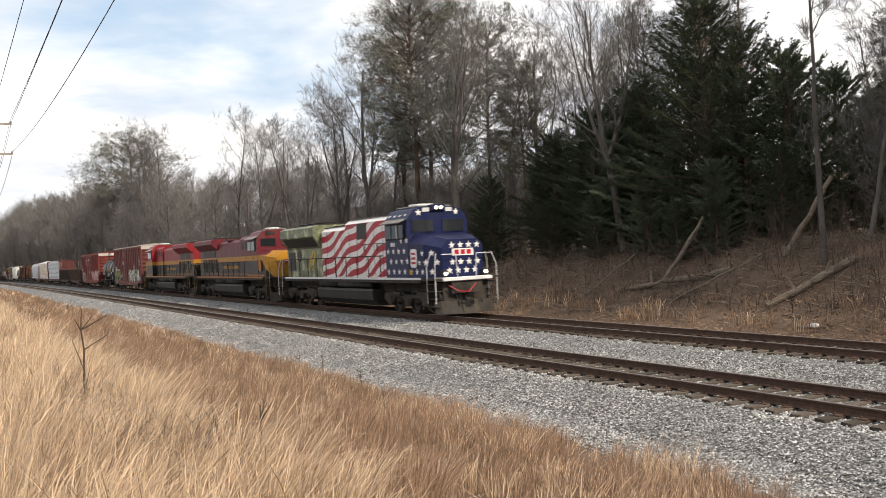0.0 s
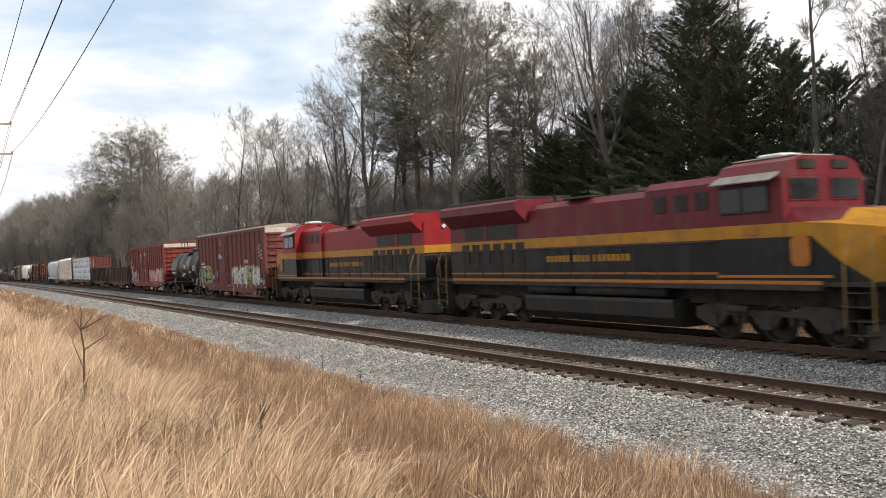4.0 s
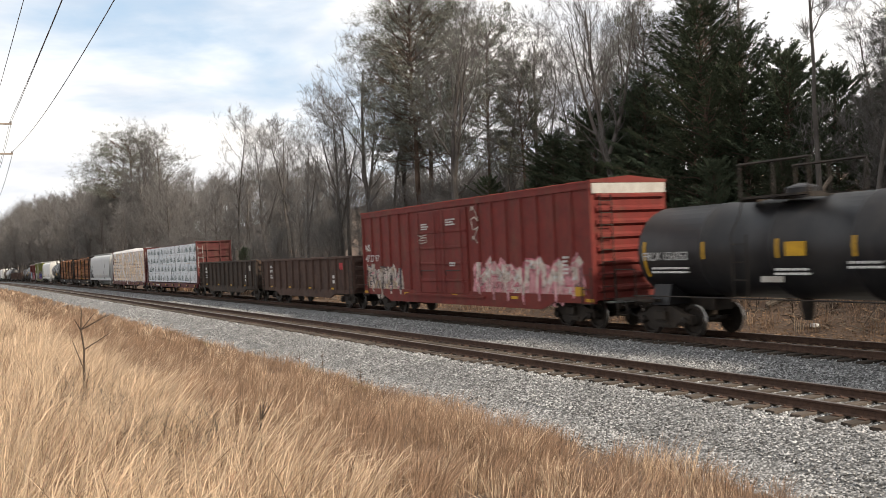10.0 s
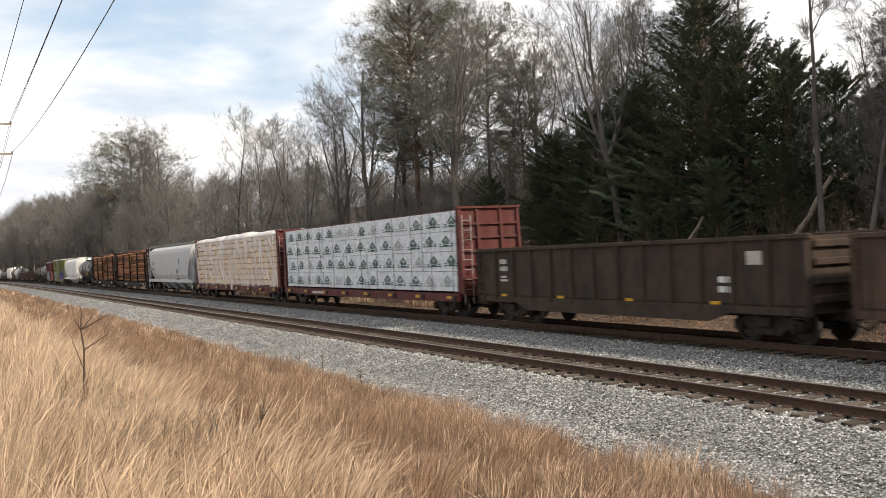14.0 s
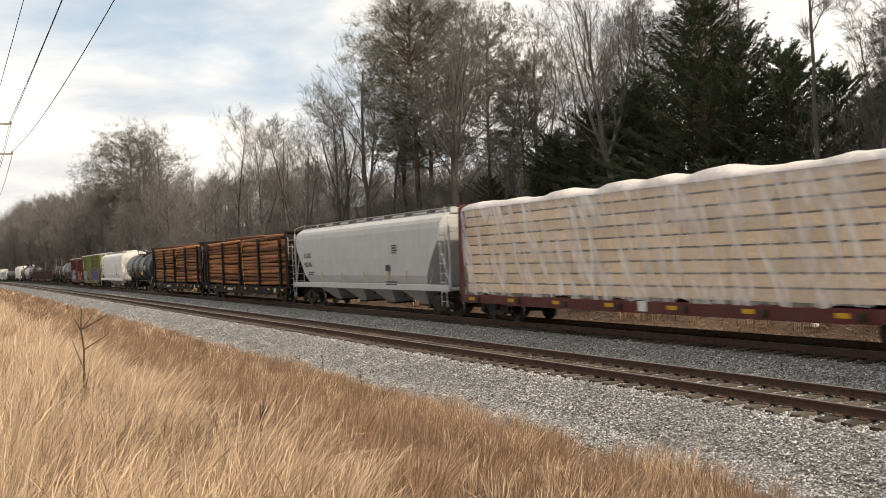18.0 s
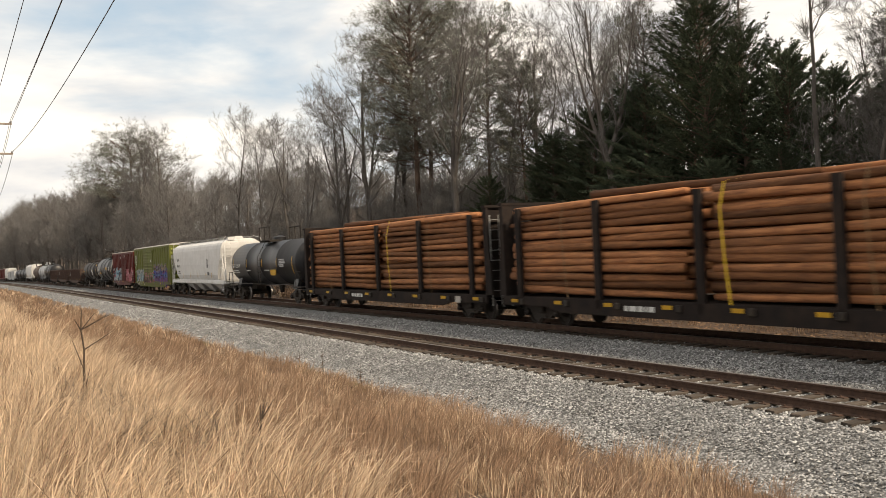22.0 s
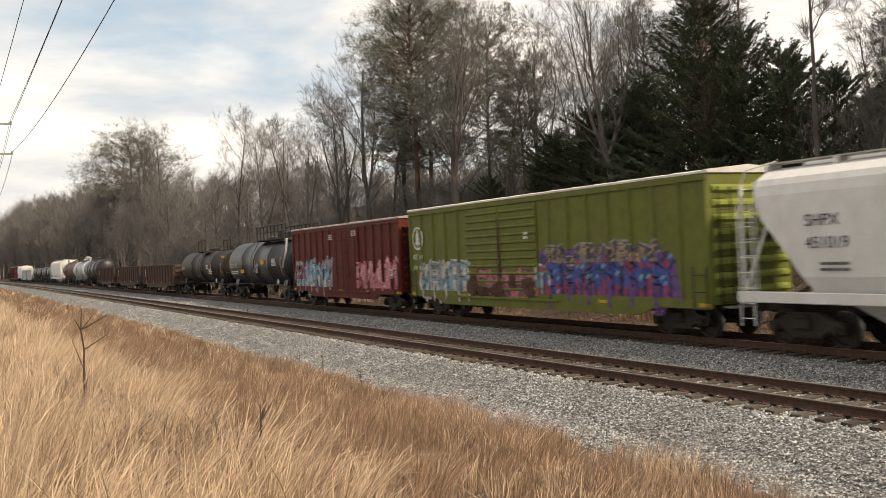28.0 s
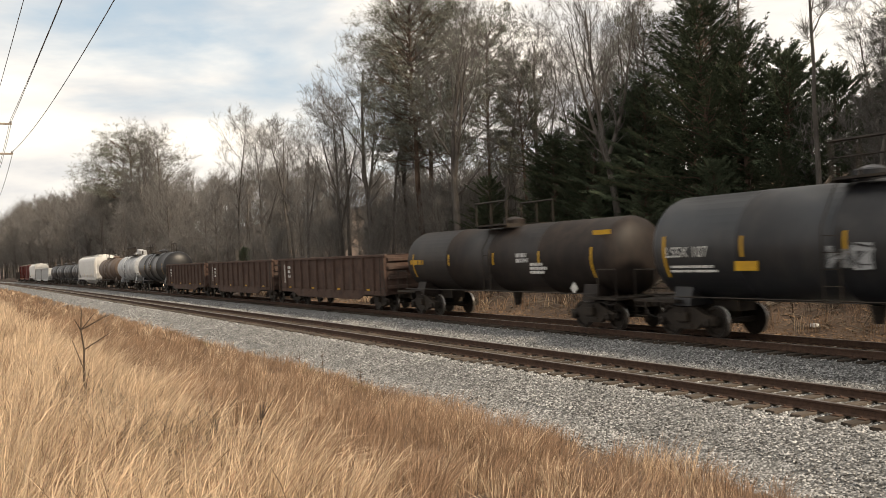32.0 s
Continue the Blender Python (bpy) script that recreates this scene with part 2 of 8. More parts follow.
def build_ground():
    S = [-400, -200, -120, -80, -60] + [-50 + 1.5 * i for i in range(100)] + [100 + 6 * i for i in range(60)] + [480, 540, 620, 720, 850, 1100, 1600, 2500]
    O = ([-1500, -800, -400, -250, -170, -120, -90, -70, -55, -45, -38, -32] + [-28 + i for i in range(14)] + [-14 + 0.6 * i for i in range(16)]
         + [-4.6, -4.0, -3.2, -2.7, -2.15, -1.4, 0, 1.4, 2.0, 2.35, 2.7, 3.2, 4.2, 5.1, 6.0, 6.85, 7.3, 7.8, 8.3, 8.9, 9.4] + [10 + 0.6 * i for i in range(20)]
         + [23, 26, 30, 36, 45, 60, 90, 140, 220, 400, 800])
    verts, cover = [], []
    for s in S:
        for o in O:
            p = line(s, o)
            p.z += ground_z(s, o)
            verts.append(p)
            cover.append(1.0 if -2.6 < o < 9.2 else 0.75 if -3.4 < o < 9.6 else 0.0)
    n = len(O)
    faces = [(i * n + j, i * n + j + 1, (i + 1) * n + j + 1, (i + 1) * n + j) for i in range(len(S) - 1) for j in range(n - 1)]
    me = bpy.data.meshes.new("ground")
    me.from_pydata(verts, [], faces)
    me.attributes.new("cover", "FLOAT", "POINT").data.foreach_set("value", cover)
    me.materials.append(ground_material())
    me.polygons.foreach_set("use_smooth", [True] * len(me.polygons))
    ob = new("ground", me)
    tagged(ob, "brown leaf-littered soil with a grey crushed-stone track bed", "ground", kind="structure")


build_ground()

# ---- tracks ----
RAIL_PROFILE = [(-0.07, -0.18), (0.07, -0.18), (0.07, -0.165), (0.012, -0.145), (0.012, -0.05), (0.037, -0.04), (0.037, -0.008), (0.03, 0), (-0.03, 0), (-0.037, -0.008),
                (-0.037, -0.04), (-0.012, -0.05), (-0.012, -0.145), (-0.07, -0.165)]


def sweep_rail(name, parent, off, dz):
    S = [-60 + 4 * i for i in range(60)] + [180 + 12 * i for i in range(60)]
    verts, faces, k = [], [], len(RAIL_PROFILE)
    for s in S:
        for a, b in RAIL_PROFILE:
            verts.append(line(s, off + a, dz + b))
    for i in range(len(S) - 1):
        for j in range(k):
            faces.append((i * k + j, i * k + (j + 1) % k, (i + 1) * k + (j + 1) % k, (i + 1) * k + j))
    me = bpy.data.meshes.new(name)
    me.from_pydata(verts, [], faces)
    me.materials.append(M_RAIL), me.materials.append(M_RAILTOP)
    me.polygons.foreach_set("material_index", [1 if f % k in (6, 7, 8) else 0 for f in range(len(faces))])
    ob = new(name, me)
    ob.parent = parent
    return ob


def build_track(label, off, dz):
    tr = empty("railway_track", Matrix.Translation(line(0, off, dz)))
    tagged(tr, label, "railway track", kind="structure")
    inv = tr.matrix_basis.inverted()
    for e in (-0.755, 0.755):
        sweep_rail("rail", tr, off + e, dz).matrix_parent_inverse = inv
    return tr


far_track = build_track("rusty steel rails of the occupied track on timber ties", 0.0, 0.0)
near_track = build_track("empty rusty steel track on weathered timber ties", NEAR_TRACK, -0.2)
# ---- ties, plates, loose stones ----
def tie_mesh(seed):
    R = random.Random(seed)
    bm = bm_box(-1.30, 1.30, -0.115, 0.115, -0.17, 0.0, 0.012)
    for v in bm.verts:
        v.co += Vector((R.uniform(-0.02, 0.02), R.uniform(-0.006, 0.006), R.uniform(-0.006, 0.004)))
    return mesh_of("tie", bm, M_TIE)


TIES = [tie_mesh(i) for i in range(4)]
ANGLE = math.degrees(math.atan2(NEAR.y, NEAR.x))


def lay_ties(track, off, dz, seed):
    R = random.Random(seed)
    inv = track.matrix_basis.inverted()
    s, n = -12.0, 0
    verts, faces = [], []
    plates = bmesh.new()
    while s < 420:
        p = line(s, off, dz - 0.185)
        m = Matrix.Translation(p) @ pose(0, 0, 0, 0, 0, ANGLE + R.uniform(-1.2, 1.2)) @ Matrix.Translation((R.uniform(-0.07, 0.07), 0, 0))
        if n < 298:
            ob = part("tie", R.choice(TIES), None, track)
            ob.matrix_parent_inverse = inv
            ob.matrix_basis = m
        else:
            b = len(verts)
            verts += [m @ v.co for v in TIES[0].vertices]
            faces += [[b + i for i in q.vertices] for q in TIES[0].polygons]
        if s < 60:
            for e in (-0.755, 0.755):
                c = m @ Vector((e, 0, 0))
                q0 = len(plates.verts)
                bm_box(-0.17, 0.17, -0.09, 0.09, 0.0, 0.018, bm=plates)
                for dx in (-0.11, 0.11):
                    bm_box(dx - 0.015, dx + 0.015, -0.05, -0.02, 0.018, 0.05, bm=plates)
                plates.verts.ensure_lookup_table()
                mm = Matrix.Translation(c - track.matrix_basis.translation) @ pose(0, 0, 0, 0, 0, ANGLE)
                for v in plates.verts[q0:]:
                    v.co = mm @ v.co
        s += 0.53 + R.uniform(-0.03, 0.03)
        n += 1
    me = bpy.data.meshes.new("distant_ties")
    me.from_pydata([tuple(v) for v in verts], [], faces)
    me.materials.append(M_TIE)
    ob = part("distant_ties", me, None, track)
    ob.matrix_parent_inverse = inv
    ob["kind"] = "stuff"
    ob = part("tie_plates", plates, M_RAIL, track)
    ob["kind"] = "stuff"


def build_stones():
    R = np.random.RandomState(4)
    O8 = [(1, 0, 0), (0, 1, 0), (-1, 0, 0), (0, -1, 0), (0, 0, 1), (0, 0, -1)]
    T8 = [(0, 1, 4), (1, 2, 4), (2, 3, 4), (3, 0, 4), (1, 0, 5), (2, 1, 5), (3, 2, 5), (0, 3, 5)]
    V, F = [], []
    for s0, s1, o0, o1, n, big in ((5, 20, 2.2, 9.9, 33000, 1.0), (20, 42, 2.2, 9.5, 27000, 1.08), (42, 75, 2.2, 9.3, 17000, 1.35), (75, 105, 2.2, 9.2, 5000, 1.6), (105, 150, 2.2, 9.2, 2500, 1.8), (12, 40, -2.9, 2.3, 7000, 1.15)):
        U = R.uniform(size=(n, 10))
        J = R.uniform(-0.3, 0.3, size=(n, 6, 2))
        for u, jit in zip(U.tolist(), J.tolist()):
            s, o = s0 + (s1 - s0) * u[0], o0 + (o1 - o0) * u[1]
            P = line(s, o)
            z = P.z + ground_z(s, o) + 0.008
            a = (0.013 + 0.021 * u[2]) * big
            x, y, zz = a * (0.7 + 0.6 * u[3]), a * (0.7 + 0.6 * u[4]), a * (0.5 + 0.4 * u[5])
            c, sn = math.cos(6.283 * u[6]), math.sin(6.283 * u[6])
            tilt = u[7] - 0.5
            b = len(V)
            for (p, q, w), (j, k) in zip(O8, jit):
                px, py = (p + j) * x, (q + k) * y
                V.append((P.x + px * c - py * sn, P.y + px * sn + py * c, z + w * zz + p * x * tilt))
            F += [(b + i, b + j, b + k) for i, j, k in T8]
    me = bpy.data.meshes.new("ballast_stones")
    me.from_pydata(V, [], F)
    me.materials.append(mat("grey_ballast", (0.325, 0.324, 0.32), (0.17, 0.17, 0.168), 0.85, 0, 0.7, 0.1, fine=40, island=0.8))
    ob = new("ballast_stones", me)
    tagged(ob, "loose angular grey crushed stones of the track bed", "gravel", kind="stuff")


build_stones()

# ---- power line ----
POLEWOOD = mat("pole_wood", (0.16, 0.125, 0.095), (0.10, 0.08, 0.062), 0.9, 0, 2, 0.4, fine=30, stretch=(3, 3, 0.5))
ARMWOOD = mat("crossarm_wood", (0.30, 0.25, 0.21), (0.22, 0.18, 0.15), 0.9, 0, 2, 0.3)
CABLE = mat("weathered_cable", (0.07, 0.065, 0.062), (0.11, 0.10, 0.095), 0.6, 0.4, 2, 0)
CERAMIC = mat("insulator", (0.16, 0.15, 0.15), (0.22, 0.21, 0.2), 0.3, 0, 2, 0)


def utility_pole(s, o, arms):
    root = empty("utility_pole", Matrix.Translation(on_ground(s, o)))
    tagged(root, "wooden utility pole with two crossarms and insulators", "utility pole", "power line poles")
    g = root.matrix_basis.translation.z
    top = max(z for z, _ in arms) + 0.5 - g
    part("pole", bm_rod((0, 0, -0.5), (0, 0, top), 0.17, 12, r2=0.11), POLEWOOD, root)
    for z, half in arms:
        a, b = -NEAR * half, NEAR * half
        h = Vector((0, 0, z - g - 0.12))
        bm = bm_box(-half, half, -0.055, 0.055, -0.065, 0.065, 0.008)
        ar = part("crossarm", bm, ARMWOOD, root, m=Matrix.Translation(h + DIR * 0.17) @ pose(0, 0, 0, 0, 0, ANGLE))
        for x in (-half + 0.08, half - 0.08, -0.45):
            part("insulator", bm_lathe([(0.06, 0.03), (0.10, 0.055), (0.13, 0.035), (0.17, 0.05), (0.2, 0.02)], "z", 10), CERAMIC, ar, m=pose(x, 0, 0))


def cable(p, q, sag, r=0.017):
    p, q = Vector(p), Vector(q)
    pts = []
    for i in range(25):
        f = i / 24
        v = p.lerp(q, f)
        v.z -= 4 * sag * f * (1 - f)
        pts.append(v)
    ob = new("power_cable", mesh_of("power_cable", bm_path(pts, r, 5), CABLE))
    tagged(ob, "thin dark overhead power cable", "cable", "power cables")


def zline(s, o, z):
    p = line(s, o)
    return Vector((p.x, p.y, z))


utility_pole(72.5, 16.45, [(11.3, 1.45), (13.45, 1.45)])
utility_pole(135.0, 16.45, [(11.0, 1.15), (13.1, 1.15)])
for o, z, sag in ((15.0, 11.36, 1.15), (15.0, 13.52, 0.08), (15.12, 13.5, 0.30), (16.35, 13.6, 0.05)):
    cable(zline(72.5, o, z), zline(-3.0, o, z + 0.1), sag)
    cable(zline(72.5, o, z), zline(135.0, o, z - 0.35), 1.6)
# ---- rolling stock: common parts. A car's own x points forward, its -y side faces the camera, z = 0 is the rail top ----
SPIN = []           # wheelsets that turn: (object, local x, local z, radius)
TRAIN = []          # (car, metres from the train's front to the car's middle, length)


def make_wheelset_mesh(r):
    bm = bmesh.new()
    bm_lathe([(-1.12, 0.085), (1.12, 0.085)], "y", 10, bm)
    for sgn in (-1, 1):
        a, b = sorted((0.66 * sgn, 0.80 * sgn))
        i, o = (0.68 * sgn, 0.80 * sgn)
        rings = [(0.66 * sgn, 0.12), (0.665 * sgn, r * 0.75), (0.665 * sgn, r + 0.025), (0.70 * sgn, r + 0.02), (0.715 * sgn, r), (0.80 * sgn, r - 0.006), (0.80 * sgn, r * 0.82),
                 (0.745 * sgn, r * 0.76), (0.735 * sgn, r * 0.38), (0.80 * sgn, r * 0.3), (0.82 * sgn, 0.10)]
        bm_lathe(rings, "y", 24, bm)
        bm_lathe([(1.02 * sgn, 0.13), (1.17 * sgn, 0.125), (1.19 * sgn, 0.09)], "y", 12, bm)
        for k in range(3):
            c, s = math.cos(k * 2.094) * 0.06, math.sin(k * 2.094) * 0.06
            bm_box(c - 0.018, c + 0.018, min(1.17 * sgn, 1.215 * sgn), max(1.17 * sgn, 1.215 * sgn), s - 0.018, s + 0.018, bm=bm)
    me = mesh_of("wheelset", bm, [M_WHEEL, M_TREAD])
    for p in me.polygons:
        c = p.center
        d = math.hypot(c.x, c.z)
        if r - 0.03 < d and 0.70 < abs(c.y) < 0.805:
            p.material_index = 1
    return me


WHEEL_R = 0.44
ME_WHEELSET = make_wheelset_mesh(WHEEL_R)
LOCO_R = 0.53
ME_LOCOSET = make_wheelset_mesh(LOCO_R)


def make_sideframe_mesh():
    P = [(-1.12, 0.36), (-1.12, 0.60), (-0.80, 0.66), (-0.36, 0.86), (0.36, 0.86), (0.80, 0.66), (1.12, 0.60), (1.12, 0.36), (0.88, 0.36), (0.70, 0.44), (0.42, 0.24), (-0.42, 0.24), (-0.70, 0.44),
         (-0.88, 0.36)]
    bm = bm_prism(P, -0.09, 0.09, "y")
    for x in (-0.2, -0.07, 0.07, 0.2):
        bm_lathe([(0.34, 0.055), (0.60, 0.055)], "z", 8, bm)
        for v in bm.verts[-16:] if False else []:
            pass
    bm_box(-0.30, 0.30, -0.13, 0.13, 0.30, 0.38, bm=bm)
    bm_box(-0.12, 0.12, -0.15, 0.15, 0.62, 0.80, bm=bm)
    return mesh_of("side_frame", bm, M_STEEL)


ME_SIDEFRAME = make_sideframe_mesh()
ME_BOLSTER = mesh_of("truck", bm_box(-0.20, 0.20, -1.25, 1.25, 0.45, 0.72, 0.03), M_STEEL)


def freight_truck(car, x, base=1.78):
    tk = part("truck", ME_BOLSTER, None, car, "dark cast-steel four-wheel truck", m=pose(x, 0, 0))
    for y in (-1.0, 1.0):
        part("side_frame", ME_SIDEFRAME, None, tk, m=pose(0, y, 0))
    for e in (-base / 2, base / 2):
        w = part("wheelset", ME_WHEELSET, None, tk, m=pose(e, 0, WHEEL_R))
        SPIN.append((w, e, WHEEL_R, WHEEL_R))
    part("brake_beam", bm_rod((0.42, -0.75, 0.42), (0.42, 0.75, 0.42), 0.04, 6), M_STEEL, tk)
    return tk


def couplers(car, L):
    for sgn in (-1, 1):
        bm = bm_box(L / 2 - 0.9, L / 2 - 0.15, -0.09, 0.09, 0.78, 0.98)
        bm_prism([(L / 2 - 0.2, -0.17), (L / 2 - 0.02, -0.16), (L / 2 + 0.05, -0.02), (L / 2 - 0.08, 0.05), (L / 2 - 0.05, 0.16), (L / 2 - 0.25, 0.17)], 0.74, 1.02, "z", bm)
        if sgn < 0:
            bmesh.ops.rotate(bm, verts=list(bm.verts), cent=(0, 0, 0), matrix=Matrix.Rotation(math.pi, 3, "Z"))
        part("coupler", bm, M_STEEL, car)
        part("air_hose", bm_path([(sgn * (L / 2 - 0.4), -0.35, 0.85), (sgn * (L / 2 - 0.15), -0.33, 0.5), (sgn * (L / 2 + 0.05), -0.3, 0.42)], 0.025, 6), M_BLACK, car)


def ladder(car, x, y, z0, z1, w=0.42, along="x", material=None, rungs=None, name="ladder"):
    bm = bmesh.new()
    n = rungs or max(2, int((z1 - z0) / 0.38))
    d = (w / 2, 0, 0) if along == "x" else (0, w / 2, 0)
    for s in (-1, 1):
        bm_rod((x + s * d[0], y + s * d[1], z0), (x + s * d[0], y + s * d[1], z1), 0.02, 4, bm)
    for i in range(n):
        z = z0 + (i + 0.5) * (z1 - z0) / n
        bm_rod((x - d[0], y - d[1], z), (x + d[0], y + d[1], z), 0.016, 4, bm)
    return part(name, bm, material or M_STEEL, car)


def text_mesh(body, size, material):
    cu = bpy.data.curves.new("lettering", "FONT")
    cu.body, cu.size, cu.extrude = body, size, 0.002
    ob = bpy.data.objects.new("lettering", cu)
    scene.collection.objects.link(ob)
    bpy.context.view_layer.update()
    me = bpy.data.meshes.new_from_object(ob.evaluated_get(bpy.context.evaluated_depsgraph_get()))
    bpy.data.objects.remove(ob)
    bpy.data.curves.remove(cu)
    me.materials.clear()
    me.materials.append(material)
    return me


def lettering(car, body, x, z, size, y=-1.6, material=None, tilt=0.0):
    return part("lettering", text_mesh(body, size, material or M_WHITE), None, car, m=pose(x, y, z, 90 - tilt, 0, 0))


def bars(car, x, z, w, rows, h=0.06, gap=0.05, y=-1.6, material=None, seed=1, tilt=0.0, name="lettering_strip"):
    """Writing too small to read: plain strokes of its size and colour."""
    R = random.Random(seed)
    bm = bmesh.new()
    for i in range(rows):
        zz = -i * (h + gap)
        xx = 0.0
        end = w * R.uniform(0.7, 1.0)
        while xx < end:
            k = R.uniform(0.5, 2.2) * h
            bm_box(xx, min(xx + k, end), -0.004, 0.0, zz - h, zz, bm=bm)
            xx += k + h * 0.45
    return part(name, bm, material or M_WHITE, car, m=pose(x, y, z, -tilt, 0, 0))


GRAF = {}


def paint(name, c):
    """Sprayed paint, patchy and worn through in flecks."""
    if name not in GRAF:
        m = mat("spray_" + name, c, tuple(v * 0.55 for v in c), 0.6, 0, 3.5, 0.03, dirt=0.5)
        nt = m.node_tree
        tc, no, mr = nt.nodes.new("ShaderNodeTexCoord"), nt.nodes.new("ShaderNodeTexNoise"), nt.nodes.new("ShaderNodeMapRange")
        no.inputs["Scale"].default_value, no.inputs["Detail"].default_value, no.inputs["Roughness"].default_value = 3.2, 10, 0.75
        mr.inputs[1].default_value, mr.inputs[2].default_value, mr.inputs[3].default_value, mr.inputs[4].default_value = 0.36, 0.50, 0.25, 1.0
        nt.links.new(tc.outputs["Object"], no.inputs["Vector"])
        nt.links.new(no.outputs["Fac"], mr.inputs[0])
        nt.links.new(mr.outputs[0], nt.nodes["Principled BSDF"].inputs["Alpha"])
        GRAF[name] = m
    return GRAF[name]


PAINTS = {"white": (0.66, 0.66, 0.64), "pink": (0.62, 0.30, 0.33), "pale": (0.60, 0.52, 0.46), "blue": (0.07, 0.10, 0.33), "sky": (0.20, 0.42, 0.55), "red": (0.45, 0.04, 0.05), "black": (0.02, 0.02, 0.022),
          "lime": (0.36, 0.40, 0.12), "teal": (0.16, 0.36, 0.36), "grey": (0.32, 0.33, 0.34), "purple": (0.16, 0.08, 0.26), "yellow": (0.6, 0.42, 0.06), "rose": (0.5, 0.16, 0.2), "green": (0.12, 0.25, 0.1),
          "tan": (0.45, 0.33, 0.2), "smoke": (0.10, 0.085, 0.10)}


def stroke(bm, pts, w, y):
    """A thick painted line through pts in the plane of a car's side."""
    P = [Vector((a, 0, b)) for a, b in pts]
    left, right = [], []
    for i, p in enumerate(P):
        d = (P[min(i + 1, len(P) - 1)] - P[max(i - 1, 0)]).normalized()
        n = Vector((-d.z, 0, d.x)) * (w / 2)
        left.append(bm.verts.new((p.x + n.x, y, p.z + n.z))), right.append(bm.verts.new((p.x - n.x, y, p.z - n.z)))
    for i in range(len(P) - 1):
        bm.faces.new((left[i], right[i], right[i + 1], left[i + 1]))


def blob(bm, cx, cz, hw, hh, y, R, lean=0.0, n=18, square=0.5, rough=0.10):
    """A wobbling rounded block in the plane of a car's side."""
    ring, ph = [], R.uniform(0, 6)
    for i in range(n):
        a = 2 * math.pi * i / n
        ca, sa = math.cos(a), math.sin(a)
        k = 1.0 / max(abs(ca), abs(sa)) ** square * (1 + rough * math.sin(3 * a + ph) + R.uniform(-rough, rough) * 0.7)
        ring.append(bm.verts.new((cx + ca * k * hw + lean * sa * hh, y, cz + sa * k * hh)))
    bm.faces.new(ring)


PANELS = {}          # a box car's name: the places of its side posts, its door's ends, half its width


def drape(bm, car):
    """Lays flat paint over the side posts and doors of a box car."""
    if car.name not in PANELS:
        return
    posts, d0, d1, w = PANELS[car.name]
    lo, hi = min(v.co.x for v in bm.verts), max(v.co.x for v in bm.verts)
    cuts = [p + e for p in posts for e in (-0.085, -0.05, 0.05, 0.085)] + [d0 + 0.013, d0 + 0.017, d1 - 0.017, d1 - 0.013]
    for c in cuts:
        if lo < c < hi:
            bmesh.ops.bisect_plane(bm, geom=list(bm.verts) + list(bm.edges) + list(bm.faces), plane_co=(c, 0, 0), plane_no=(1, 0, 0))
    for v in bm.verts:
        x, out = v.co.x, 0.0
        if d0 + 0.015 < x < d1 - 0.015:
            out = 0.07
        else:
            near = min((abs(x - p) for p in posts), default=9)
            out = 0.07 * min(1.0, max(0.0, (0.085 - near) / 0.035))
        v.co.y -= w + out


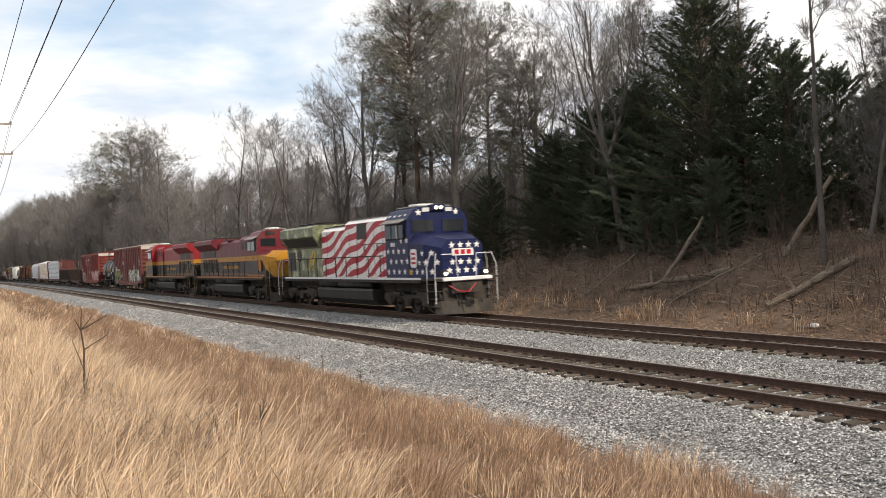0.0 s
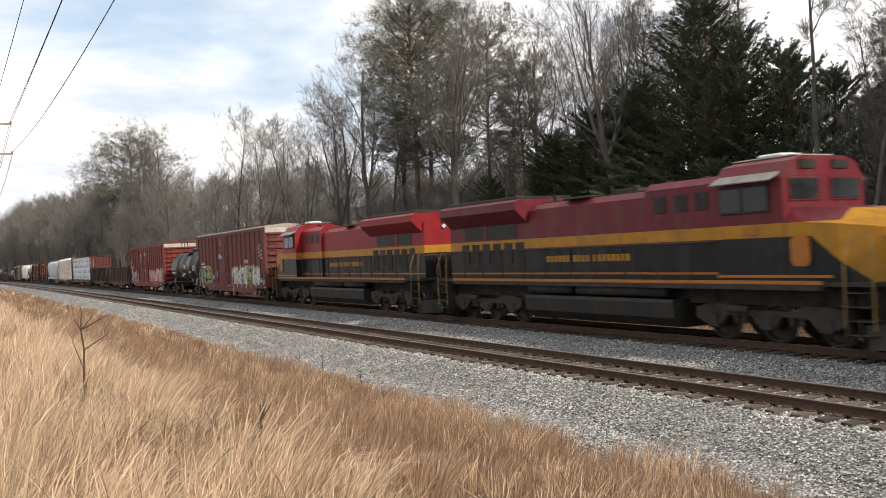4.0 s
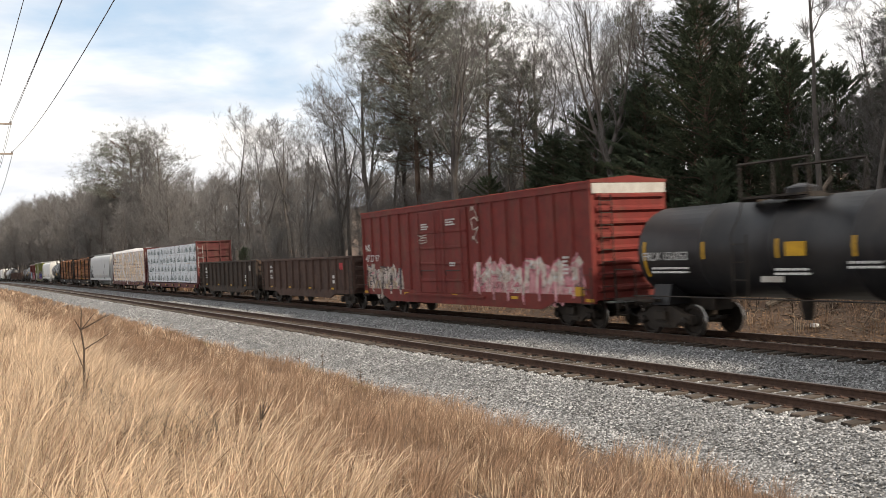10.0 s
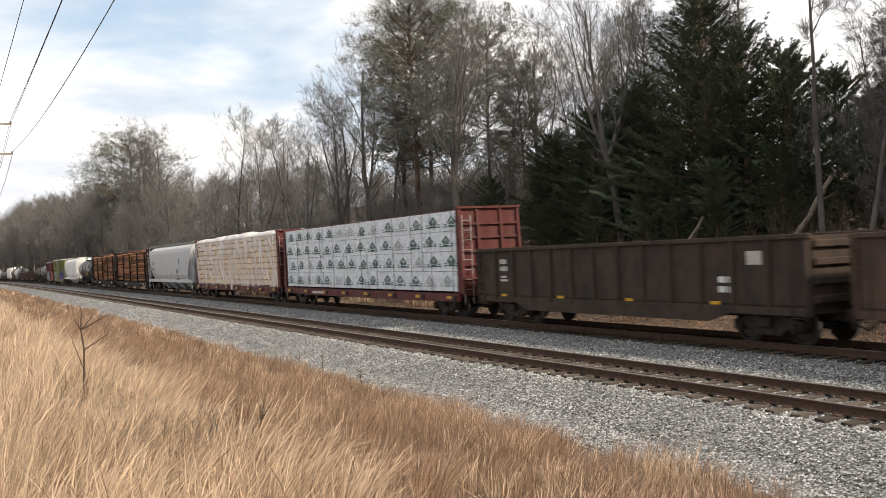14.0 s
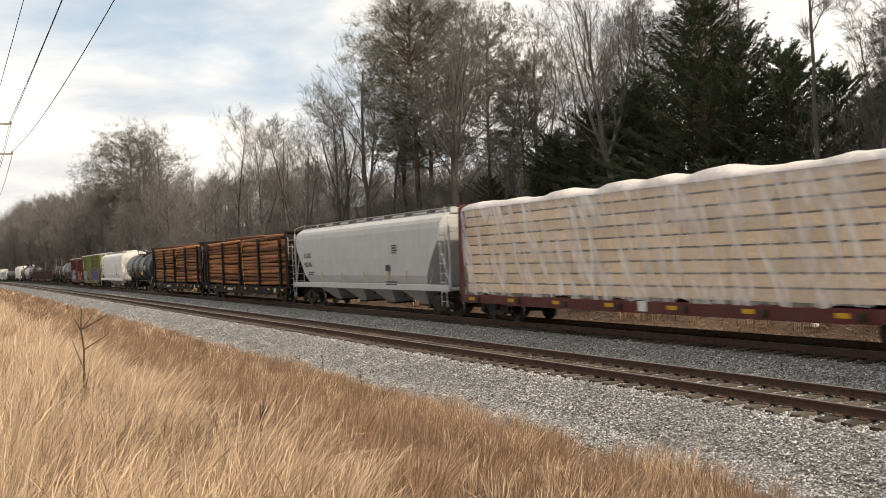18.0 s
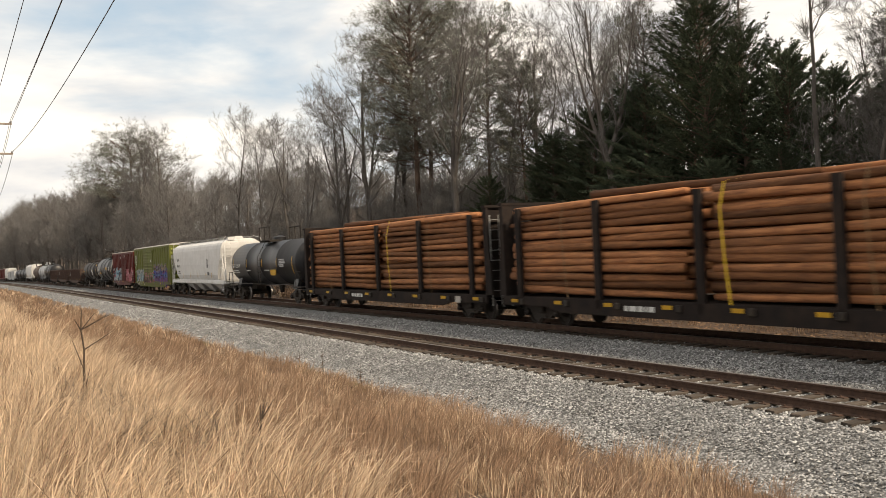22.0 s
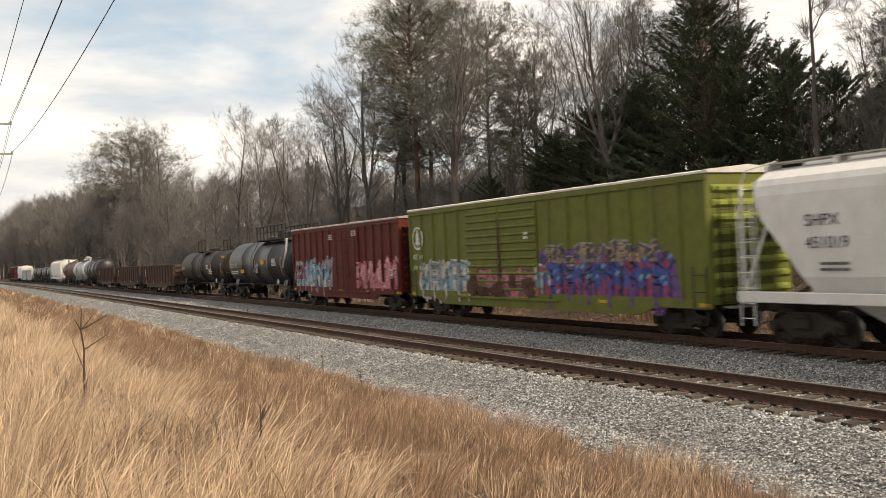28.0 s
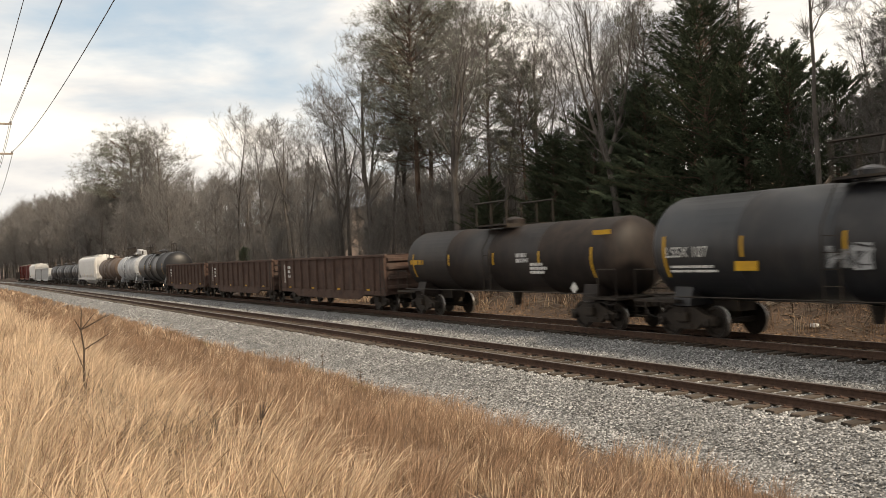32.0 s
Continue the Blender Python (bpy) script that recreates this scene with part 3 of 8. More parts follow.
def graffiti(car, x0, z0, w, h, n, fill, outline, accent, seed, y=-1.59, cloud=None, label="worn spray-painted graffiti in angular blocks", second=None):
    """A row of fat angular sprayed forms, stems joined by slanting bars, with outlines, shading and drips. It spells nothing."""
    R = random.Random(seed)
    step = w / n
    flat = y if car.name not in PANELS else (y + 1.59) - 0.004
    back, front, other, notch, shine = [bmesh.new() for _ in range(5)]
    lift = [0]

    def put(bm, pts, width, layer):
        lift[0] += 1
        stroke(bm, pts, width, flat - 0.003 * layer - 0.00004 * lift[0])

    for i in range(n):
        a, b = x0 + (i + 0.16) * step, x0 + (i + 0.84) * step
        base, top = z0 + R.uniform(0.05, 0.10) * h, z0 + h * R.uniform(0.86, 1.04)
        lean = R.uniform(-0.10, 0.10) * h
        fat = step * R.uniform(0.25, 0.33)
        bars_ = [[(a, base), (a + lean * 0.5, (base + top) / 2), (a + lean, top)], [(b + R.uniform(-0.1, 0.1) * step, base), (b + lean * R.uniform(0.2, 1.2), top - R.uniform(0, 0.25) * h)]]
        for k in range(R.randrange(1, 4)):
            p, q = R.choice(((0.05, 0.9), (0.5, 0.5), (0.95, 0.9), (0.08, 0.12), (0.9, 0.45), (0.3, 0.7)))
            bars_.append([(a, base + p * (top - base)), (b + R.uniform(-0.1, 0.1) * step, base + q * (top - base))])
        if R.random() < 0.5:
            bars_.append([(b, top - 0.15 * h), (b + step * 0.28, top + 0.05 * h)])
        for s_ in bars_:
            put(back, s_, fat + 0.13, 1)
        for s_ in bars_:
            put(front, s_, fat, 2)
        for s_ in bars_:
            (p0, q0), (p1, q1) = s_[0], s_[-1]
            f = R.uniform(0.25, 0.55)
            put(other, [(p0, q0), (p0 + (p1 - p0) * f, q0 + (q1 - q0) * f)], fat * R.uniform(0.5, 0.98), 3)
            if R.random() < 0.7:
                d = fat * 0.3 * R.choice((-1, 1))
                put(notch, [(p0 + d, q0 + 0.05), (p0 + (p1 - p0) * 0.8 + d, q0 + (q1 - q0) * 0.8)], R.uniform(0.02, 0.05), 4)
            if R.random() < 0.75:
                g = R.uniform(0.45, 0.9)
                c = (p0 + (p1 - p0) * g, q0 + (q1 - q0) * g)
                put(shine, [(c[0] - 0.08, c[1] - 0.05), (c[0] + 0.07, c[1] + 0.07)], R.uniform(0.04, 0.11), 5)
        for k in range(2):
            xx = R.uniform(a, b)
            put(notch, [(xx, base + 0.2 * h), (xx + R.uniform(-0.03, 0.03), base - R.uniform(0.0, 0.04) * h)], 0.022, 4)
    dark = outline or "black"
    dark = "smoke" if dark in ("white", "grey", "pale") else dark
    second = second or accent
    layers = [(front, fill, PAINTS[fill], label), (back, outline, PAINTS.get(outline), ""), (notch, dark, PAINTS[dark], "")]
    if accent:
        layers.append((shine, accent, PAINTS[accent], ""))
        layers.append((other, fill + "_and_" + second, tuple(0.22 * a + 0.75 * b for a, b in zip(PAINTS[fill], PAINTS[second])), ""))
    if cloud:
        bm = bmesh.new()
        for k in range(n * 3):
            blob(bm, x0 + (k + 0.5) * w / (n * 3) + R.uniform(-0.1, 0.1), z0 + h * R.uniform(0.3, 0.55), w / n * R.uniform(0.3, 0.5), h * R.uniform(0.36, 0.55), flat - 0.0001 * k, R, 0, 16, 0.7, 0.22)
        layers.append((bm, cloud, PAINTS[cloud], ""))
    for bm, name, colour, lab in layers:
        if name and bm.verts:
            drape(bm, car)
            tagged(part("graffiti", bm, paint(name, colour), car, lab), kind="stuff")


def stains(car, spots, seed, y=-1.622):
    """Rust that has run down the side."""
    R = random.Random(seed)
    bm = bmesh.new()
    for i, (x, z, hw, h) in enumerate(spots):
        for k in range(4):
            blob(bm, x + R.uniform(-0.4, 0.4) * hw, z + h * (0.5 + R.uniform(-0.1, 0.1)), hw * R.uniform(0.4, 0.9), h * 0.5 * R.uniform(0.7, 1.0), y - 0.0006 * (4 * i + k), R, 0, 18, 0.4, 0.2)
    part("rust_stain", bm, paint("rust", (0.075, 0.030, 0.018)), car, "dark rust run down the door")


def squiggle(car, x, z, w, h, colour, seed, y=-1.59, lw=0.05):
    """A thin looping spray line that spells nothing."""
    R = random.Random(seed)
    bm = bmesh.new()
    pts = [(x + w * (0.5 + 0.5 * math.sin(2.3 * k * 0.55 + seed)) + R.uniform(-0.03, 0.03), z + h * k / 13 + 0.12 * h * math.sin(k * 1.9)) for k in range(14)]
    for i, (p, q) in enumerate(zip(pts, pts[1:])):
        stroke(bm, [p, q], lw, y - 0.0005 * i)
    tagged(part("graffiti", bm, paint(colour, PAINTS[colour]), car), kind="stuff")


def finish_car(car, front, back, L):
    TRAIN.append((car, (front + back) / 2, L))
    return car


# ---- box cars ----
def boxcar(label, front, back, paint_mat, roof_z, end_mat, roof_mat, ribs, door, group="freight cars of the train", cap_mat=None, sill=0.82):
    L = back - front
    car = empty("boxcar")
    tagged(car, label, "freight car", group)
    B = L / 2 - 0.42
    w = 1.50
    part("body", bm_box(-B, B, -w, w, sill + 0.15, roof_z - 0.12), paint_mat, car)
    part("side_sill", bm_prism([(-B, sill + 0.32), (-B, sill + 0.05), (-B + 2.2, sill + 0.05), (-B + 3.0, sill - 0.22), (B - 3.0, sill - 0.22), (B - 2.2, sill + 0.05), (B, sill + 0.05), (B, sill + 0.32)],
                               -w - 0.05, -w + 0.03, "y"), paint_mat, car)
    part("side_sill", bm_box(-B, B, w - 0.03, w + 0.05, sill, sill + 0.32), paint_mat, car)
    for sgn in (-1, 1):
        part("top_chord", bm_box(-B - 0.02, B + 0.02, min(sgn * w, sgn * (w + 0.06)), max(sgn * w, sgn * (w + 0.06)), roof_z - 0.30, roof_z - 0.10), paint_mat, car)
    # roof: shallow gable with raised seams
    bm = bm_prism([(-w - 0.07, roof_z - 0.12), (w + 0.07, roof_z - 0.12), (w + 0.07, roof_z - 0.06), (0, roof_z + 0.08), (-w - 0.07, roof_z - 0.06)], -B - 0.06, B + 0.06, "x")
    k = int(2 * B / 1.2)
    for i in range(k + 1):
        x = -B + i * 2 * B / k
        bm_prism([(-w - 0.08, roof_z - 0.07), (0, roof_z + 0.075), (w + 0.08, roof_z - 0.07), (w + 0.08, roof_z - 0.03), (0, roof_z + 0.11), (-w - 0.08, roof_z - 0.03)], x - 0.04, x + 0.04, "x", bm)
    part("roof", bm, roof_mat, car)
    # side posts
    dx0, dx1 = door[0], door[1]
    rib = mesh_of("side_post", bm_prism([(-0.085, 0), (0.085, 0), (0.05, -0.07), (-0.05, -0.07)], sill + 0.3, roof_z - 0.3, "z"), paint_mat)
    PANELS[car.name] = ([], dx0, dx1, w)
    for i in range(ribs + 1):
        x = -B + 0.08 + i * (2 * B - 0.16) / ribs
        if dx0 - 0.08 < x < dx1 + 0.08:
            continue
        PANELS[car.name][0].append(x)
        part("side_post", rib, None, car, m=pose(x, -w, 0))
        part("side_post", rib, None, car, m=pose(x, w, 0, 0, 0, 180))
    # doors
    leaves = door[2]
    lw = (dx1 - dx0) / leaves
    for i in range(leaves):
        x0, x1 = dx0 + i * lw + 0.015, dx0 + (i + 1) * lw - 0.015
        d = part("door", bm_box(x0, x1, -w - 0.07, -w + 0.01, sill + 0.22, roof_z - 0.36, 0.015), paint_mat, car)
        if door[3] == "plug":
            for z in [sill + 0.75, sill + 1.45, sill + 2.1, sill + 2.75]:
                part("door_stiffener", bm_box(x0 + 0.05, x1 - 0.05, -w - 0.11, -w - 0.065, z - 0.05, z + 0.05, 0.01), paint_mat, d)
            for x in (x0 + 0.35, x1 - 0.35):
                part("lock_rod", bm_rod((x, -w - 0.13, sill + 0.25), (x, -w - 0.13, roof_z - 0.4), 0.022, 6), paint_mat, d)
            part("door_handle", bm_path([(x0 + 0.5, -w - 0.15, sill + 0.95), (x0 + 0.5, -w - 0.17, sill + 1.15), (x1 - 0.5, -w - 0.17, sill + 1.15)], 0.02, 5), M_STEEL, d)
        else:
            n = 11
            for q in range(n):
                z = sill + 0.45 + q * (roof_z - sill - 1.0) / (n - 1)
                part("door_corrugation", bm_prism([(-w - 0.065, z - 0.06), (-w - 0.115, z - 0.02), (-w - 0.115, z + 0.02), (-w - 0.065, z + 0.06)], x0 + 0.08, x1 - 0.08, "x"), paint_mat, d)
    part("door_track", bm_box(dx0 - 1.2, dx1 + 1.2, -w - 0.13, -w - 0.02, sill + 0.08, sill + 0.16), paint_mat, car)
    # corrugated ends
    for sgn in (-1, 1):
        nrib = 8
        for q in range(nrib):
            z = sill + 0.5 + q * (roof_z - 0.55 - sill - 0.5) / (nrib - 1)
            a, b = B * sgn, (B + 0.10) * sgn
            bm = bmesh.new()
            bm_prism([(a, z - 0.12), (b, z - 0.04), (b, z + 0.04), (a, z + 0.12)], -w + 0.12, w - 0.12, "y", bm)
            part("end_corrugation", bm, end_mat, car)
        if cap_mat:
            x0, x1 = sorted((B * sgn, (B + 0.05) * sgn))
            part("end_cap", bm_box(x0, x1, -w, w, roof_z - 0.46, roof_z - 0.13), cap_mat, car, "pale weathered top panel of the end")
        ladder(car, (B - 0.35) * sgn, -w - 0.10, sill - 0.2, sill + 1.2, 0.5, "x", M_STEEL)
        ladder(car, (B + 0.14) * sgn, -w + 0.45, sill, roof_z - 0.5, 0.45, "y", M_STEEL)
        part("crossover_platform", bm_box(min(B * sgn, (B + 0.3) * sgn), max(B * sgn, (B + 0.3) * sgn), -1.1, 1.1, sill + 0.05, sill + 0.10), M_GALV, car)
    part("hand_brake", bm_lathe([(B + 0.12, 0.05), (B + 0.14, 0.28), (B + 0.17, 0.28), (B + 0.19, 0.05)], "x", 16), M_STEEL, car, m=pose(0, 0.7, sill + 2.2))
    part("underframe", bm_box(-B + 0.2, B - 0.2, -0.35, 0.35, 0.62, sill + 0.2), M_STEEL, car)
    part("brake_tank", bm_lathe([(-0.7, 0.16), (-0.65, 0.2), (0.65, 0.2), (0.7, 0.16)], "x", 12), M_STEEL, car, m=pose(1.4, -0.7, 0.72))
    for x in (-L / 2 + 2.2, L / 2 - 2.2):
        freight_truck(car, x)
    couplers(car, L)
    n = 5
    for i in range(n):
        x = -B + 0.25 + i * (2 * B - 0.5) / (n - 1)
        if abs(x) < B:
            part("reflector", bm_box(x - 0.2, x + 0.2, -w - 0.062, -w - 0.05, sill + 0.1, sill + 0.2), M_YELLOW, car)
    return finish_car(car, front, back, L), B, w


# ---- tank cars ----
def tankcar(label, front, back, paint_mat, r, zc, platform="short", band=False, marks=True, end_gap=0.9, name="tank_car", ladder_x=0.0):
    L = back - front
    car = empty(name)
    tagged(car, label, "freight car", "freight cars of the train")
    B = L / 2 - end_gap
    rings = [(-B, 0.05)] + [(-B + 0.55 * (1 - math.cos(a)), r * math.sin(a)) for a in [0.25, 0.5, 0.8, 1.1, 1.35]] + [(-B + 0.55, r)]
    seams = [-B * 0.45, 0.0, B * 0.45]
    for s in seams:
        rings += [(s - 0.03, r), (s - 0.02, r + 0.012), (s + 0.02, r + 0.012), (s + 0.03, r)]
    rings += [(-a, b) for a, b in rings[6::-1]]
    part("tank", bm_lathe(rings, "x", 40), paint_mat, car, smooth=True, m=pose(0, 0, zc))
    for sgn in (-1, 1):
        x0, x1 = sorted((sgn * (L / 2 - 0.35), sgn * (L / 2 - 3.4)))
        part("stub_sill", bm_box(x0, x1, -0.32, 0.32, 0.72, 1.08), M_STEEL, car)
        x = sgn * (L / 2 - 2.1)
        part("saddle", bm_prism([(-1.2, 0.9), (1.2, 0.9), (1.05, zc - r * 0.7), (-1.05, zc - r * 0.7)], x - 0.35, x + 0.35, "x"), paint_mat, car)
        part("end_platform", bm_box(min(x, sgn * (L / 2 - 0.35)), max(x, sgn * (L / 2 - 0.35)), -1.45, 1.45, 1.0, 1.07), M_STEEL, car)
        for y in (-1.42, 1.42):
            part("corner_handrail", bm_path([(sgn * (L / 2 - 0.4), y, 1.05), (sgn * (L / 2 - 0.4), y, 1.95), (sgn * (L / 2 - 1.3), y, 1.95), (sgn * (L / 2 - 1.3), y, 1.05)], 0.02, 5), M_STEEL, car)
            ladder(car, sgn * (L / 2 - 0.65), y, 0.45, 1.0, 0.45, "x", M_STEEL, 2, "step")
    for y in (-1.5, 1.5):
        part("side_handrail", bm_rod((-L / 2 + 1.3, y, 1.18), (L / 2 - 1.3, y, 1.18), 0.02, 5), M_STEEL, car)
    # dome, hatch and top platform
    part("manway", bm_lathe([(zc + r - 0.1, 0.42), (zc + r + 0.22, 0.42), (zc + r + 0.26, 0.36), (zc + r + 0.34, 0.1)], "z", 20), paint_mat, car, smooth=False)
    w0, w1 = {"short": (-1.1, 1.1), "long": (-0.3, B - 0.9)}[platform]
    top = zc + r + 0.06
    yo = 1.05
    for y0, y1 in ((-yo, -0.45), (0.45, yo)):
        part("walkway", bm_box(w0, w1, y0, y1, top - 0.06, top), M_STEEL, car)
    for k, x in enumerate((w0, (w0 + w1) / 2, w1)):
        part("walkway_bracket", bm_box(x - 0.03, x + 0.03, -yo, yo, top - 0.13, top - 0.06), M_STEEL, car)
    n = 3 if platform == "short" else 9
    for y in (-yo, yo):
        for i in range(n):
            x = w0 + i * (w1 - w0) / (n - 1)
            part("rail_post", bm_rod((x, y, top - 0.02), (x, y, top + 0.85), 0.036, 5), M_STEEL, car)
        part("safety_rail", bm_rod((w0 - 0.05, y, top + 0.85), (w1 + 0.05, y, top + 0.85), 0.038, 5), M_STEEL, car)
        if platform == "long":
            part("safety_rail", bm_rod((w0, y, top + 0.45), (w1, y, top + 0.45), 0.02, 5), M_STEEL, car)
    if platform == "long":
        part("valve_housing", bm_lathe([(top - 0.1, 0.36), (top + 0.55, 0.36), (top + 0.62, 0.28), (top + 0.63, 0.02)], "z", 18), paint_mat, car, m=pose(B * 0.33, 0, 0))
        part("valve_housing", bm_lathe([(top - 0.1, 0.42), (top + 0.40, 0.42), (top + 0.47, 0.34), (top + 0.49, 0.02)], "z", 18), paint_mat, car, m=pose(B * 0.60, 0, 0))
        for x in (B * 0.45, B * 0.72):
            part("valve", bm_rod((x, -0.15, top - 0.1), (x, -0.15, top + 0.42), 0.07, 8), M_STEEL, car)
        part("relief_valve", bm_lathe([(top - 0.1, 0.12), (top + 0.4, 0.12), (top + 0.42, 0.17), (top + 0.5, 0.05)], "z", 12), M_GALV, car, m=pose(B * 0.16, 0.2, 0))
    ladder(car, ladder_x, -r - 0.08, 0.95, zc + 0.4, 0.5, "x", M_STEEL)
    part("ladder_top", bm_path([(ladder_x - 0.25, -r - 0.08, zc + 0.4), (ladder_x - 0.25, -r * 0.8, zc + r * 0.72), (ladder_x - 0.25, -0.9, top)], 0.02, 5), M_STEEL, car)
    part("outlet_valve", bm_lathe([(0.55, 0.12), (zc - r - 0.02, 0.2)], "z", 12), M_STEEL, car)
    for x in (-L / 2 + 2.1, L / 2 - 2.1):
        freight_truck(car, x)
    couplers(car, L)
    part("brake_wheel", bm_lathe([(0, 0.04), (0.02, 0.26), (0.05, 0.26), (0.07, 0.04)], "x", 16), M_STEEL, car, m=pose(L / 2 - 0.45, 0.5, 1.9))
    if marks:
        for f in (-0.86, -0.42, 0.05, 0.46, 0.86):
            bm = bmesh.new()
            N = 7
            a0, a1 = (-0.55, 0.25) if abs(f) > 0.8 else (-0.16, 0.2)
            P, Q = [], []
            for i in range(N):
                a = a0 + (a1 - a0) * i / (N - 1)
                y, z = -(r + 0.016) * math.cos(a), zc + (r + 0.016) * math.sin(a)
                P.append(bm.verts.new((f * B - 0.05, y, z))), Q.append(bm.verts.new((f * B + 0.05, y, z)))
            for i in range(N - 1):
                bm.faces.new((P[i], Q[i], Q[i + 1], P[i + 1]))
            part("reflective_strip", bm, M_YELLOW, car)
    return finish_car(car, front, back, L), B, r


# ---- gondolas ----
def gondola(label, front, back, paint_mat, top, ribs, sill=0.85):
    L = back - front
    car = empty("gondola_car")
    tagged(car, label, "freight car", "gondolas of the train")
    B, w = L / 2 - 0.5, 1.48
    for sgn in (-1, 1):
        y0, y1 = sorted((sgn * w, sgn * (w - 0.04)))
        part("side_wall", bm_box(-B, B, y0, y1, sill, top - 0.1), paint_mat, car)
        y0, y1 = sorted((sgn * (w - 0.06), sgn * (w + 0.09)))
        part("top_chord", bm_box(-B - 0.02, B + 0.02, y0, y1, top - 0.12, top, 0.012), paint_mat, car)
        part("end_wall", bm_box(min(sgn * B, sgn * (B - 0.05)), max(sgn * B, sgn * (B - 0.05)), -w, w, sill, top - 0.05), paint_mat, car)
        for z in (sill + 0.35, sill + 0.8, sill + 1.25, top - 0.25):
            part("end_rib", bm_box(min(sgn * B, sgn * (B + 0.11)), max(sgn * B, sgn * (B + 0.11)), -w + 0.05, w - 0.05, z - 0.09, z + 0.09, 0.02), paint_mat, car)
        ladder(car, sgn * (B - 0.3), -w - 0.11, 0.55, top - 0.2, 0.45, "x", M_STEEL)
        y0, y1 = sorted((sgn * (w - 0.02), sgn * (w + 0.07)))
        part("side_sill", bm_prism([(-B, sill + 0.15), (-B, sill - 0.05), (-B + 2.6, sill - 0.05), (-B + 3.4, sill - 0.3), (B - 3.4, sill - 0.3), (B - 2.6, sill - 0.05), (B, sill - 0.05), (B, sill + 0.15)],
                                   y0, y1, "y"), paint_mat, car)
    part("floor", bm_box(-B, B, -w, w, sill + 0.05, sill + 0.2), paint_mat, car)
    rib = mesh_of("side_post", bm_prism([(-0.10, 0), (0.10, 0), (0.06, -0.10), (-0.06, -0.10)], sill + 0.02, top - 0.12, "z"), paint_mat)
    for i in range(ribs + 1):
        x = -B + 0.12 + i * (2 * B - 0.24) / ribs
        part("side_post", rib, None, car, m=pose(x, -w, 0))
        part("side_post", rib, None, car, m=pose(x, w, 0, 0, 0, 180))
        if i < ribs and i % 3 == 1:
            part("reflector", bm_box(x + 0.3, x + 0.65, -w - 0.012, -w - 0.001, sill + 0.12, sill + 0.24), M_YELLOW, car)
    part("centre_sill", bm_box(-B - 0.2, B + 0.2, -0.33, 0.33, 0.6, sill + 0.05), M_STEEL, car)
    for x in (-L / 2 + 2.3, L / 2 - 2.3):
        freight_truck(car, x)
    couplers(car, L)
    return finish_car(car, front, back, L), B, w


